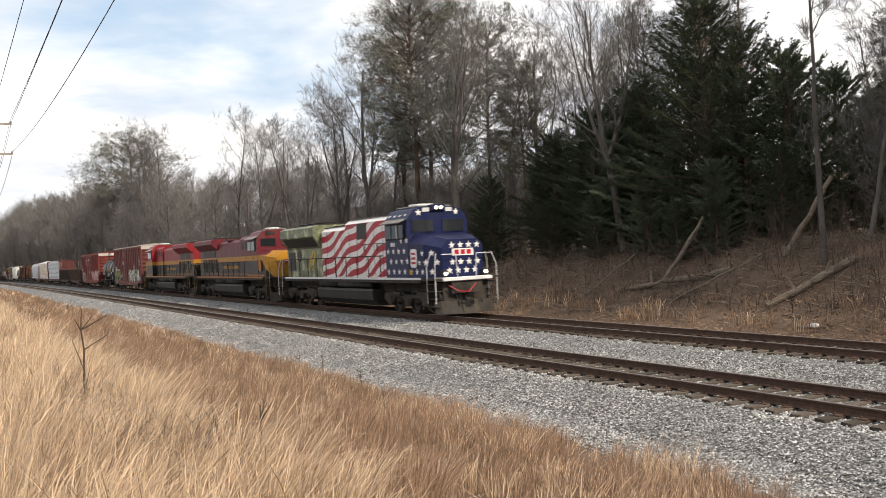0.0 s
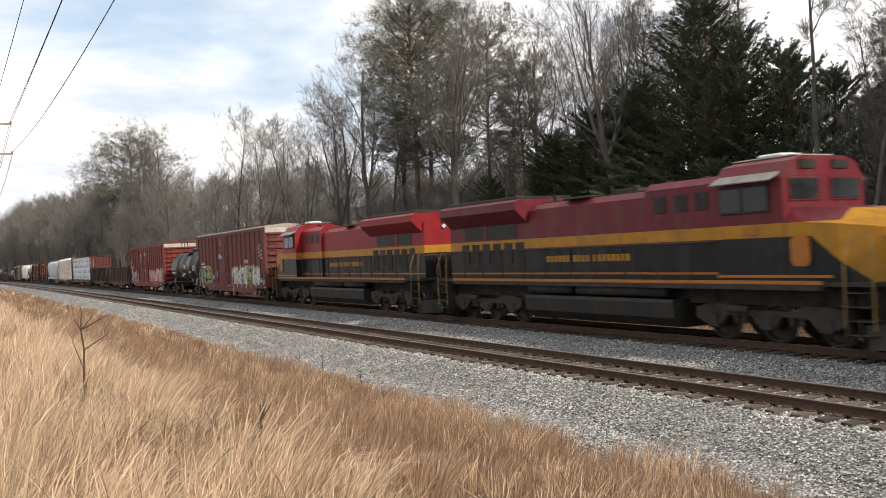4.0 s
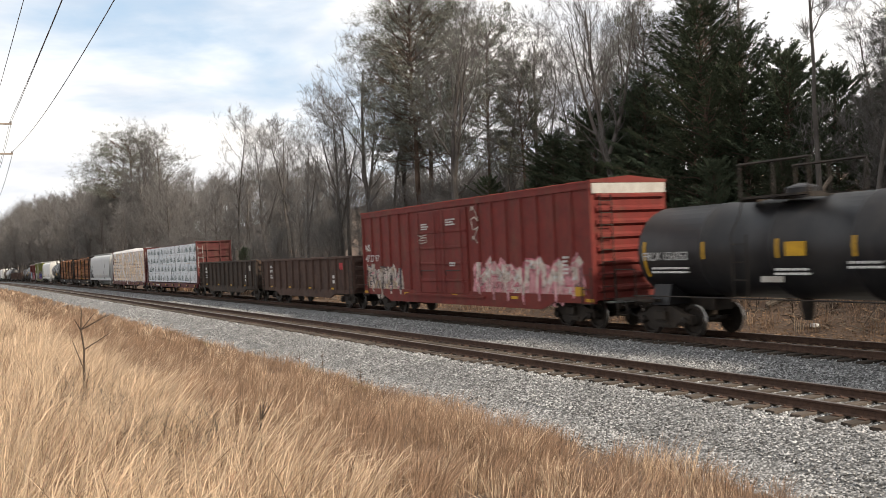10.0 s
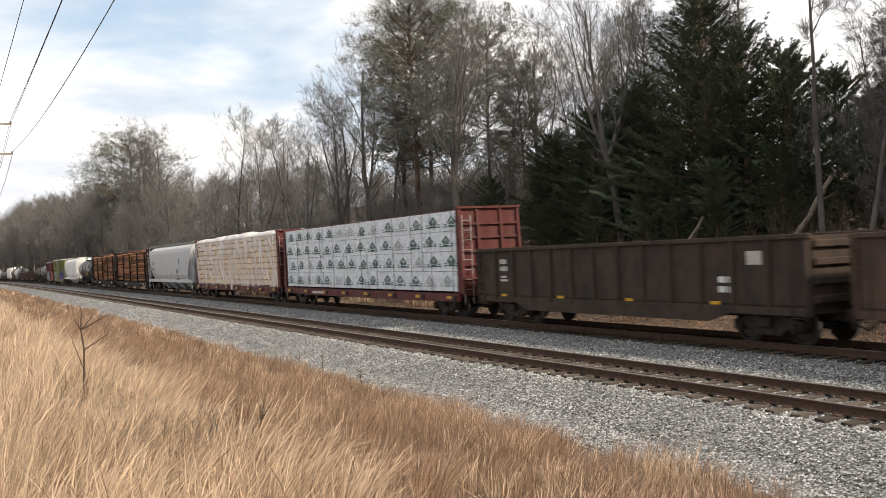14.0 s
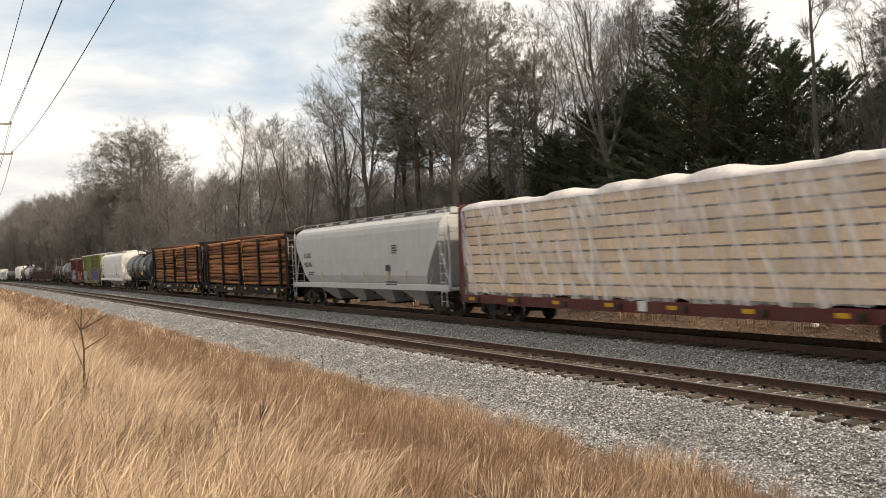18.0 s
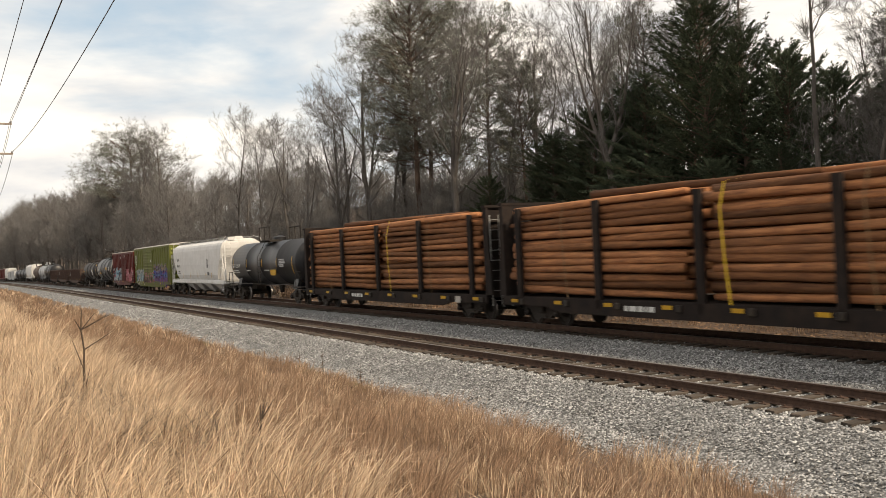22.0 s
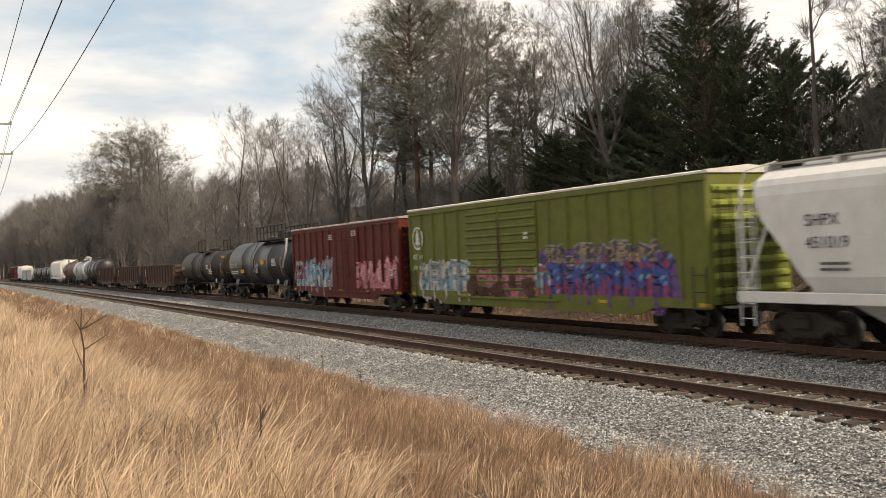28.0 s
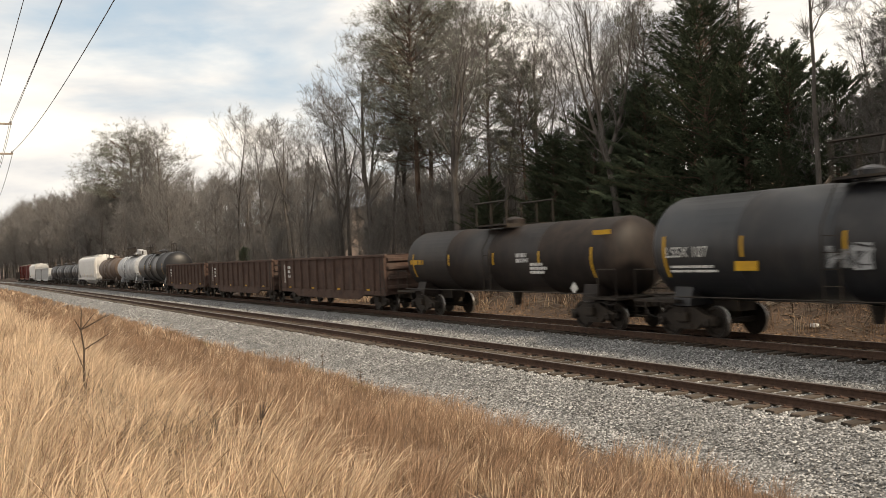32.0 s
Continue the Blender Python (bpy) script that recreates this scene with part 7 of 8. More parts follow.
c, B, w = boxcar("dark red boxcar with pale blue and pink graffiti", 314.6, 330.0, RED3, 4.45, RED3, ROOF, 15, (-0.6, 2.6, 2, "plug"))
graffiti(c, -B + 0.4, 1.0, 5.4, 1.55, 6, "sky", "smoke", "pink", 93, cloud="grey", second="white")
graffiti(c, 2.2, 1.0, 4.6, 1.5, 5, "pink", "rose", "white", 95, second="rose")
graffiti(c, -B + 0.6, 1.5, 1.4, 0.9, 2, "smoke", "rose", None, 97, y=-1.61)
bars(c, -1.5, 3.9, 0.8, 3, 0.05, 0.05, -1.565, seed=98)
lettering(c, "TO    E", -B + 0.9, 2.35, 0.30, -1.66)
lettering(c, "31  54", -B + 0.9, 1.8, 0.30, -1.66)
bars(c, 1.9, 4.0, 0.7, 3, 0.06, 0.04, -1.62, seed=99)

c, B, r = tankcar("charcoal insulated tank car with a long railed walkway", 330.3, 345.3, TANKG, 1.5, 2.5, "long")
lettering(c, "LSSX 107", -B + 1.0, 2.28, 0.42, -1.525)
bars(c, -B + 1.2, 2.05, 1.9, 2, 0.07, 0.05, -1.515, seed=101)
part("placard", bm_box(-B + 3.6, -B + 4.35, -1.53, -1.50, 1.9, 2.15), M_YELLOW, c)
part("placard", bm_box(1.6, 2.4, -1.53, -1.50, 2.45, 2.75), M_YELLOW, c)
bars(c, B - 2.6, 2.8, 1.0, 6, 0.06, 0.02, -1.535, BLUEGREY, seed=102)
graffiti(c, -0.2, 1.9, 1.3, 0.6, 2, "grey", None, None, 103, y=-1.51)
part("vent_pipe", bm_path([(B - 0.9, -1.1, 3.9), (B - 0.5, -1.15, 3.95), (B - 0.35, -1.3, 3.2), (B - 0.5, -1.5, 2.2)], 0.07, 8), M_GALV, c)
part("placard", bm_box(-0.14, 0.14, -0.012, 0.0, -0.14, 0.14), M_WHITE, c, m=pose(B - 1.6, -1.46, 1.35, 0, 45, 0))

c, B, r = tankcar("dull brown-black tank car with yellow marks", 345.4, 361.7, TANKN, 1.28, 2.35, "short", end_gap=0.7)
bars(c, -B + 0.8, 2.42, 1.3, 1, 0.2, 0.05, -1.305, M_YELLOW, seed=111)
bars(c, 2.0, 2.55, 0.8, 2, 0.14, 0.05, -1.305, BLUEGREY, seed=112)
bars(c, 2.9, 2.2, 1.1, 3, 0.1, 0.04, -1.305, seed=113)
part("end_stencil", bm_box(B - 1.0, B - 0.1, -1.2, -1.19, 3.05, 3.2), M_YELLOW, c)
part("placard", bm_box(-0.14, 0.14, -0.012, 0.0, -0.14, 0.14), M_WHITE, c, m=pose(B - 1.8, -1.44, 1.35, 0, 45, 0))

for a, b in ((361.9, 378.6), (378.8, 395.9), (396.1, 411.8)):
    c, B, w = gondola("rusty brown steel gondola, empty, with deep side posts", a, b, GONR, 2.74, 12)
    bars(c, -B + 1.6, 2.3, 0.5, 3, 0.16, 0.1, -1.50, seed=int(a))
    part("notice_panel", bm_box(-B + 0.9, -B + 1.2, -1.5, -1.482, 1.3, 2.4), CAP, c)

# the tail of the train, farther off
tankcar("black tank car with a railed top platform", 412.0, 427.8, TANKB, 1.45, 2.5, "short")
tankcar("silver tank car with a long railed walkway", 428.0, 441.8, TANKS, 1.45, 2.5, "long", marks=False)
tankcar("weathered brown tank car", 442.0, 458.2, TANKR, 1.4, 2.48, "short", marks=False)
hopper("off-white covered hopper with sloped end bays", 458.4, 478.6, HOPW)
for a in (478.8, 491.2, 503.6, 516.0):
    tankcar("short charcoal tank car with a domed end", a, a + 12.2, TANKG, 1.3, 2.3, "short", marks=False)
gondola("grey steel gondola with deep side posts", 528.4, 545.0, HOPG, 3.3, 12)
gondola("grey steel gondola with deep side posts", 545.2, 562.0, HOPG, 3.3, 12)
hopper("off-white covered hopper with sloped end bays", 562.2, 580.5, HOPW)
boxcar("faded red steel boxcar", 580.7, 598.0, RED1, 4.6, RED1, ROOF, 14, (-1.5, 1.5, 1, "plug"))
boxcar("dark red steel boxcar", 598.2, 616.0, RED3, 4.6, RED3, ROOF, 14, (-1.5, 1.5, 1, "plug"))
gondola("rusty black steel gondola, empty", 616.2, 633.0, GONB, 2.9, 12)
# ---- trees ----
BARK = mat("grey_brown_bark", (0.120, 0.108, 0.099), (0.062, 0.055, 0.050), 0.95, 0, 2.5, 0.6, fine=24, rnd=0.28, stretch=(1, 1, 0.35))
TWIG = mat("bare_twigs", (0.165, 0.157, 0.152), (0.11, 0.103, 0.098), 0.95, 0, 0.5, 0.0, island=0.3)
PINEBARK = mat("pine_bark", (0.12, 0.085, 0.065), (0.06, 0.042, 0.033), 0.95, 0, 2.5, 0.6, fine=20, stretch=(1, 1, 0.4))
CEDAR = mat("cedar_foliage", (0.050, 0.066, 0.044), (0.084, 0.100, 0.064), 0.95, 0, 0.8, 0.0, island=0.35, spec=0.03)
NEEDLE = mat("pine_needles", (0.105, 0.110, 0.092), (0.150, 0.152, 0.126), 0.9, 0, 0.8, 0.0, island=0.35, spec=0.05)
BRUSH = mat("dry_brush", (0.088, 0.064, 0.047), (0.052, 0.038, 0.029), 0.95, 0, 0.5, 0.0, island=0.4)
DEADLOG = mat("dead_grey_wood", (0.20, 0.165, 0.13), (0.10, 0.08, 0.063), 0.95, 0, 3, 0.5, fine=22, stretch=(0.4, 3, 3))


class Limbs:
    """Collects tapered limbs, twigs and leaves of one tree."""

    def __init__(self):
        self.v, self.f, self.m = [], [], []
        self.twig = 1.0

    def tube(self, pts, radii, sides, m=0):
        base = len(self.v)
        n = len(pts)
        for i, p in enumerate(pts):
            d = (pts[min(i + 1, n - 1)] - pts[max(i - 1, 0)]).normalized()
            u = d.orthogonal().normalized()
            w = d.cross(u)
            for k in range(sides):
                a = 2 * math.pi * k / sides
                self.v.append(p + (u * math.cos(a) + w * math.sin(a)) * radii[i])
        for i in range(n - 1):
            for k in range(sides):
                a, b = base + i * sides + k, base + i * sides + (k + 1) % sides
                self.f.append((a, b, b + sides, a + sides))
                self.m.append(m)

    def spike(self, p, q, r, m=1):
        d = (q - p)
        u = d.orthogonal().normalized() * r
        w = d.normalized().cross(u)
        b = len(self.v)
        self.v += [p + u, p - u * 0.5 + w * 0.86, p - u * 0.5 - w * 0.86, q]
        self.f += [(b, b + 1, b + 3), (b + 1, b + 2, b + 3), (b + 2, b, b + 3)]
        self.m += [m] * 3

    def leaf(self, p, d, side, m=2):
        b = len(self.v)
        self.v += [p - side, p + side, p + d]
        self.f.append((b, b + 1, b + 2))
        self.m.append(m)

    def mesh(self, name, mats):
        me = bpy.data.meshes.new(name)
        me.from_pydata([tuple(v) for v in self.v], [], self.f)
        for x in mats:
            me.materials.append(x)
        me.polygons.foreach_set("material_index", self.m)
        return me


def rvec(R, k=1.0):
    return Vector((R.gauss(0, 1), R.gauss(0, 1), R.gauss(0, 1))).normalized() * k


def grow(T, R, p, d, length, r, level, last, up=0.10, kids=(8, 6), tw=9, reach=0.8):
    """A limb that wanders upwards, its side branches, and the twigs of the last ones."""
    nseg = (9, 7, 4, 3)[min(level, 3)]
    wob = (0.10, 0.20, 0.28, 0.30)[min(level, 3)]
    pts, rad = [p.copy()], [r]
    q, dd = p.copy(), d.normalized()
    for i in range(nseg):
        dd = (dd + rvec(R, wob) + Vector((0, 0, up))).normalized()
        q = q + dd * (length / nseg)
        pts.append(q.copy())
        rad.append(max(r * (1 - 0.85 * (i + 1) / nseg), 0.006 * T.twig))
    T.tube(pts, rad, (8, 5, 4, 3)[min(level, 3)], 3 if level <= 1 else 1)
    if level >= last:
        for _ in range(tw):
            i = R.randrange(1, nseg + 1)
            e = (dd + rvec(R, 0.75) + Vector((0, 0, 0.2))).normalized()
            T.spike(pts[i], pts[i] + e * R.uniform(0.45, 1.15) * reach, R.uniform(0.006, 0.010) * T.twig)
        return
    for k in range(kids[min(level, len(kids)) - 1]):
        f = 0.18 + 0.8 * (k + R.random()) / kids[min(level, len(kids)) - 1]
        x = min(f, 0.98) * nseg
        i = min(int(x), nseg - 1)
        a = pts[i].lerp(pts[i + 1], x - i)
        axis = (pts[i + 1] - pts[i]).normalized()
        out = axis.orthogonal().normalized()
        out.rotate(Matrix.Rotation(R.uniform(0, 2 * math.pi), 3, axis))
        spread = R.uniform(0.45, 1.0)
        e = (axis * math.cos(spread) + out * math.sin(spread)).normalized()
        grow(T, R, a, e, length * R.uniform(0.36, 0.62) * (1.2 - 0.55 * f), max(rad[i] * R.uniform(0.4, 0.62), 0.009), level + 1, last, up, kids, tw, reach)


def hardwood(seed, h, r, base=0.35, width=0.26, n=14, leaders=2, last=3, kids=(7, 5), tw=9, twig=1.0, lean=(0, 0), reach=0.8):
    """A leafless tree: a trunk that may divide, limbs that fill a rounded head, twigs."""
    R = random.Random(seed)
    T = Limbs()
    T.twig = twig

    def stem(p, d, length, r0, nseg=10, wob=0.07):
        pts, rad, dd = [p], [r0], Vector(d).normalized()
        for i in range(nseg):
            dd = (dd + rvec(R, wob) + Vector((0, 0, 0.06))).normalized()
            pts.append(pts[-1] + dd * length / nseg)
            rad.append(max(r0 * (1 - 0.82 * (i + 1) / nseg), 0.015))
        T.tube(pts, rad, 9, 0)
        return pts, rad

    stems = [stem(Vector((0, 0, -0.5)), (lean[0] + R.uniform(-0.04, 0.04), lean[1] + R.uniform(-0.04, 0.04), 1), h * 1.02, r)]
    a0 = R.uniform(0, 6.28)
    for k in range(leaders - 1):
        i = R.randrange(3, 5)
        az = a0 + k * 2.3
        stems.append(stem(stems[0][0][i], (0.5 * math.cos(az), 0.5 * math.sin(az), 1), h * (1 - i / 10) * R.uniform(0.82, 0.95), stems[0][1][i] * 0.75))
    for pts, rad in stems:
        m = len(pts) - 1
        for k in range(n):
            z = h * (base + (0.97 - base) * (k + R.random()) / n)
            i = next((j for j in range(m) if pts[j + 1].z > z), None)
            if i is None or pts[i].z > z:
                continue
            a = pts[i].lerp(pts[i + 1], (z - pts[i].z) / (pts[i + 1].z - pts[i].z))
            f = (z / h - base) / (1 - base)
            ln = h * width * (0.30 + 0.85 * math.sin(0.5 + 2.3 * f)) * R.uniform(0.7, 1.2)
            az, tilt = R.uniform(0, 6.28), R.uniform(0.65, 1.15) - 0.35 * f
            e = Vector((math.cos(az) * math.sin(tilt), math.sin(az) * math.sin(tilt), math.cos(tilt)))
            grow(T, R, a, e, ln, max(rad[i] * R.uniform(0.35, 0.6), 0.02), 1, last, 0.08, kids, tw, reach)
    return T


def needle_clump(T, R, c, rad, n, size, m=2, droop=0.0, wide=0.15, flat=1.0):
    for _ in range(n):
        o = rvec(R, rad * R.random() ** 0.45)
        o.z *= flat
        d = (o.normalized() * 0.7 + rvec(R, 0.7) + Vector((0, 0, 0.25 - droop))).normalized()
        s = d.orthogonal().normalized() * size * wide
        T.leaf(c + o, d * size * R.uniform(0.7, 1.4), s, m)


def pine_tree(seed, h, r, crown=0.45, width=0.27, n=80, clumps=7, leaves=30, size=0.30, rad=0.42, reach=1.0):
    """A pine: a bare straight trunk, a broad open head of limbs with needle tufts at their ends."""
    R = random.Random(seed)
    T = Limbs()
    T.twig = reach
    pts = [Vector((0, 0, -0.5))]
    d = Vector((R.uniform(-0.05, 0.05), R.uniform(-0.05, 0.05), 1))
    for i in range(9):
        pts.append(pts[-1] + (d + rvec(R, 0.05)).normalized() * (h + 0.5) / 9)
    T.tube(pts, [r * (1 - 0.78 * i / 9) for i in range(10)], 8, 0)
    for k in range(n):
        g = (k + R.random()) / n
        f = crown + (0.99 - crown) * g
        i = min(int(f * 9), 8)
        a = pts[i].lerp(pts[i + 1], f * 9 - i)
        az = k * 2.4 + R.uniform(-0.7, 0.7)
        ln = h * width * math.sin(0.75 + 1.9 * g) ** 0.55 * R.uniform(0.4, 1.15) + 0.5
        e = Vector((math.cos(az), math.sin(az), R.uniform(-0.1, 0.45) + 0.7 * g * g))
        b = [a]
        for q in range(4):
            b.append(b[-1] + (e + rvec(R, 0.38) + Vector((0, 0, 0.08))).normalized() * ln / 4)
        T.tube(b, [0.055, 0.045, 0.034, 0.022, 0.008], 4, 1)
        for q in range(clumps):
            c = b[1].lerp(b[3], R.random()).lerp(b[4], R.random() ** 0.6) + rvec(R, 0.16 * ln + 0.15)
            T.spike(b[2], c, 0.012 * reach, 1)
            needle_clump(T, R, c, rad * R.uniform(0.6, 1.2), leaves, size, wide=0.10, flat=0.7)
    return T


def cedar_tree(seed, h, r, width, low=0.06, n=150):
    """A cedar: a ragged cone of limbs, each with feathery sprays that point outwards and droop at the tip."""
    R = random.Random(seed)
    T = Limbs()
    pts = [Vector((0, 0, -0.4)) + Vector((R.uniform(-0.1, 0.1), R.uniform(-0.1, 0.1), (h + 0.2) * i / 7)) for i in range(8)]
    T.tube(pts, [r * (1 - 0.9 * i / 7) for i in range(8)], 7, 0)
    for k in range(n):
        f = low + (0.985 - low) * (k / (n - 1)) ** 0.92
        i = min(int(f * 7), 6)
        a = pts[i].lerp(pts[i + 1], f * 7 - i)
        az = k * 2.399 + R.uniform(-0.5, 0.5)
        lobe = 1.0 + 0.75 * noise.noise(Vector((math.cos(az) * 1.4, math.sin(az) * 1.4, f * 5.0 + seed)))
        env = width * min(1.0, 0.55 + 2.0 * f) * (1 - f) ** 0.52 * (0.30 + 0.80 * R.random()) * lobe + 0.22
        rise = 0.0 + 0.95 * f + R.uniform(-0.25, 0.35)
        e = Vector((math.cos(az), math.sin(az), rise)).normalized()
        side = Vector((-math.sin(az), math.cos(az), 0))
        b = [a, a + e * env * 0.55 + Vector((0, 0, -0.03 * env)), a + e * env + Vector((0, 0, 0.05 * env))]
        T.tube(b, [0.04, 0.024, 0.006], 3, 1)
        m = 5 + int(env * 4.5)
        for q in range(m):
            g = 0.22 + 0.80 * (q + R.random()) / m
            c = a + (b[1] - a) * min(g, 0.55) / 0.55 + (b[2] - b[1]) * max(0.0, g - 0.55) / 0.45
            sw = (1.1 - 0.75 * g) * R.choice((-1, 1)) * R.uniform(0.5, 1.3)
            d = (e + side * sw + Vector((0, 0, R.uniform(-0.15, 0.4)))).normalized()
            ln = R.uniform(0.35, 0.75) * (0.6 + 0.35 * env) ** 0.5
            for _ in range(15):
                u = R.random()
                p = c + d * ln * u + rvec(R, 0.05 + 0.05 * (1 - u))
                dd = (d + rvec(R, 0.55) + Vector((0, 0, 0.15 - 0.35 * u))).normalized()
                sz = R.uniform(0.10, 0.24)
                T.leaf(p, dd * sz, dd.orthogonal().normalized() * sz * R.uniform(0.14, 0.24), 2)
    return T


def tree_source(T, name, label, mats, group, part_names, category="tree"):
    """Splits the grown form into trunk and crown meshes under one Empty; returns it with its height and a list of the trees set so far."""
    root = empty(name)
    tagged(root, label, category, group)
    for pn, keep in part_names:
        used, vv, ff, mm = {}, [], [], []
        for f, m in zip(T.f, T.m):
            if m in keep:
                g = []
                for i in f:
                    if i not in used:
                        used[i] = len(vv)
                        vv.append(tuple(T.v[i]))
                    g.append(used[i])
                ff.append(g), mm.append(keep.index(m))
        if not ff:
            continue
        me = bpy.data.meshes.new(pn)
        me.from_pydata(vv, [], ff)
        for m in keep:
            me.materials.append(mats[m])
        me.polygons.foreach_set("material_index", mm)
        ob = new(pn, me)
        ob.parent = root
    zs = sorted(v.z for v in T.v)
    return [root, zs[int(len(zs) * 0.997)], []]


def plant(src, s, o, top, R, turn=None, lean=(0, 0), wide=1.0):
    """Sets the source itself the first time and a copy after that, scaled so that its head reaches top metres above the rails' level there."""
    p = on_ground(s, o)
    k = max(0.15, (line(s, o, top).z - p.z) / src[1])
    m = Matrix.Translation(p) @ pose(0, 0, 0, lean[0], lean[1], 0) @ pose(0, 0, 0, 0, 0, R.uniform(0, 360) if turn is None else turn)
    if src[2]:
        ob = copy_thing(src[0], m)
    else:
        ob = src[0]
        ob.matrix_basis = m
    src[2].append(ob)
    ob.scale = (k * wide * R.uniform(0.94, 1.08), k * wide * R.uniform(0.94, 1.08), k)
    return ob


BARE_PARTS = [("trunk", [0]), ("crown", [3, 1])]
LEAF_PARTS = [("trunk", [0]), ("crown", [1, 2])]
# the height of the canopy above the rails along the line
CANOPY = [(40, 9.0), (60, 10.5), (75, 12.0), (95, 14.5), (110, 16.3), (130, 18.2), (150, 20.1), (180, 21.5), (220, 24.3), (270, 27.5), (330, 30.7), (400, 35.6), (480, 39.5), (640, 41.0)]


def build_woods():
    R = random.Random(77)
    G = "trees along the railway"
    HW = [BARK, TWIG, TWIG, BARK]
    tall = "tall leafless grey-brown hardwood tree behind the track"
    near = [tree_source(hardwood(s, 20, r, base, w, n, ld, 3, kids, tw), "bare_tree", tall, HW, G, BARE_PARTS)
            for s, r, base, w, n, ld, kids, tw in ((1, 0.30, 0.34, 0.27, 13, 2, (7, 5), 9), (2, 0.20, 0.42, 0.20, 15, 1, (7, 5), 9), (3, 0.36, 0.28, 0.30, 10, 3, (7, 5), 8), (4, 0.17, 0.45, 0.17, 16, 1, (6, 5), 9), (5, 0.24, 0.36, 0.23, 12, 2, (7, 5), 9))]
    # the tall bare trees between the round-headed tree and the broad pine
    for k, s, o, top in ((1, 107.0, -11.0, 21.0), (4, 101.0, -12.0, 19.2), (0, 95.5, -13.0, 18.2), (1, 90.0, -11.5, 17.3), (4, 84.0, -11.0, 16.8),
                         (4, 75.0, -11.0, 19.0), (0, 72.3, -12.5, 22.2), (4, 68.0, -14.0, 23.0),
                         (2, 53.6, -10.5, 20.5), (0, 49.5, -14.5, 18.5), (2, 47.0, -15.5, 17.5), (0, 43.5, -16.0, 16.5), (0, 78.5, -13.0, 18.5), (3, 66.0, -11.5, 19.0), (1, 50.0, -12.5, 16.0), (3, 46.0, -12.5, 15.0), (1, 47.5, -16.0, 16.0),
                         (2, 36.4, -10.4, 17.5), (3, 38.5, -14.5, 17.0), (4, 33.0, -14.5, 17.5), (4, 24.6, -14.5, 12.5), (1, 19.2, -13.0, 12.5), (3, 20.8, -10.6, 10.5)):
        plant(near[k], s, o, top, R, lean=(R.uniform(-2, 2), R.uniform(-2, 2)))
    slim = tree_source(hardwood(8, 14, 0.15, 0.62, 0.13, 9, 1, 3, (5, 4), 8), "bare_tree", "slender bare tree with a straight trunk on the bank", HW, G, BARE_PARTS)
    plant(slim, 22.8, -8.5, 15.5, R, 40, (0, 3.5))
    plant(slim, 31.9, -14.5, 18.0, R, 190, (1, -1.5))
    leaning = tree_source(hardwood(9, 16, 0.17, 0.30, 0.20, 13, 1, 3, (6, 5), 8, lean=(0.30, 0.05)), "bare_tree", "leaning bare tree with many drooping twigs on the bank", HW, G, BARE_PARTS)
    plant(leaning, 22.3, -10.2, 13.5, R, 5)
    plant(leaning, 18.6, -9.8, 12.0, R, 60)
    # woods past the right of the view
    for k, s, o, top in ((0, 14, -11, 17), (2, 8, -13, 18), (1, 2, -10.5, 17), (3, -5, -12, 18), (0, -12, -11, 18), (1, -19, -13, 18), (2, -27, -11, 18), (0, 10, -17, 18), (3, -1, -17, 18), (1, -14, -18, 18), (0, -36, -12, 18), (4, -24, -17, 18)):
        plant(near[k], s, o, top, R)
    # the woods farther off, row behind row up to the canopy
    far = [tree_source(hardwood(s, 18, r, base, w, n, ld, 2, (kd,), tw, 1.5, reach=1.25), "bare_tree", "leafless grey-brown hardwood tree in the woods farther off", HW, G, BARE_PARTS)
           for s, r, base, w, n, ld, kd, tw in ((11, 0.24, 0.24, 0.24, 22, 1, 11, 13), (12, 0.20, 0.20, 0.27, 15, 2, 11, 13), (13, 0.26, 0.28, 0.22, 24, 1, 11, 13), (14, 0.22, 0.16, 0.25, 16, 2, 11, 12))]
    s = 50.0
    while s < 650:
        rows = (-20, -26, -33) if s < 84 else (-16, -21, -27, -34) if s < 112 else (-10, -14, -19, -25, -32) if s < 200 else (-9, -13, -18, -25, -34)
        for o in rows:
            if R.random() < 0.85:
                ss = s + R.uniform(-3, 3)
                front = o > -12 and s > 112
                k = R.uniform(0.55, 0.8) if front else R.uniform(0.78, 0.97)
                plant(far[R.randrange(4)], ss, o + R.uniform(-2, 2), lerp_table(ss, CANOPY) * k, R, wide=1.1)
        s += 5.0 if s < 120 else 6.5 if s < 260 else 11.0
    # small trees and saplings that close the foot of the woods
    saplings = [tree_source(hardwood(s_, 8, r, 0.10, 0.26, n, ld, 2, (8,), 10, 0.9, reach=0.7), "sapling", "thin leafless brown sapling in the undergrowth", HW, "saplings under the trees", BARE_PARTS, "sapling")
                for s_, r, n, ld in ((15, 0.06, 16, 2), (16, 0.07, 20, 1), (17, 0.05, 14, 3))]
    for i in range(150):
        s = 40 + 120 * R.random() ** 1.2
        plant(saplings[i % 3], s, R.uniform(-19, -8.2) if s > 52 else R.uniform(-19, -13), R.uniform(4.5, 9.0), R, lean=(R.uniform(-6, 6), R.uniform(-6, 6)), wide=1.2)
    for i in range(55):
        plant(saplings[i % 3], R.uniform(46, 72), R.uniform(-24, -13.5), R.uniform(6.5, 10.5), R, lean=(R.uniform(-6, 6), R.uniform(-6, 6)), wide=1.3)
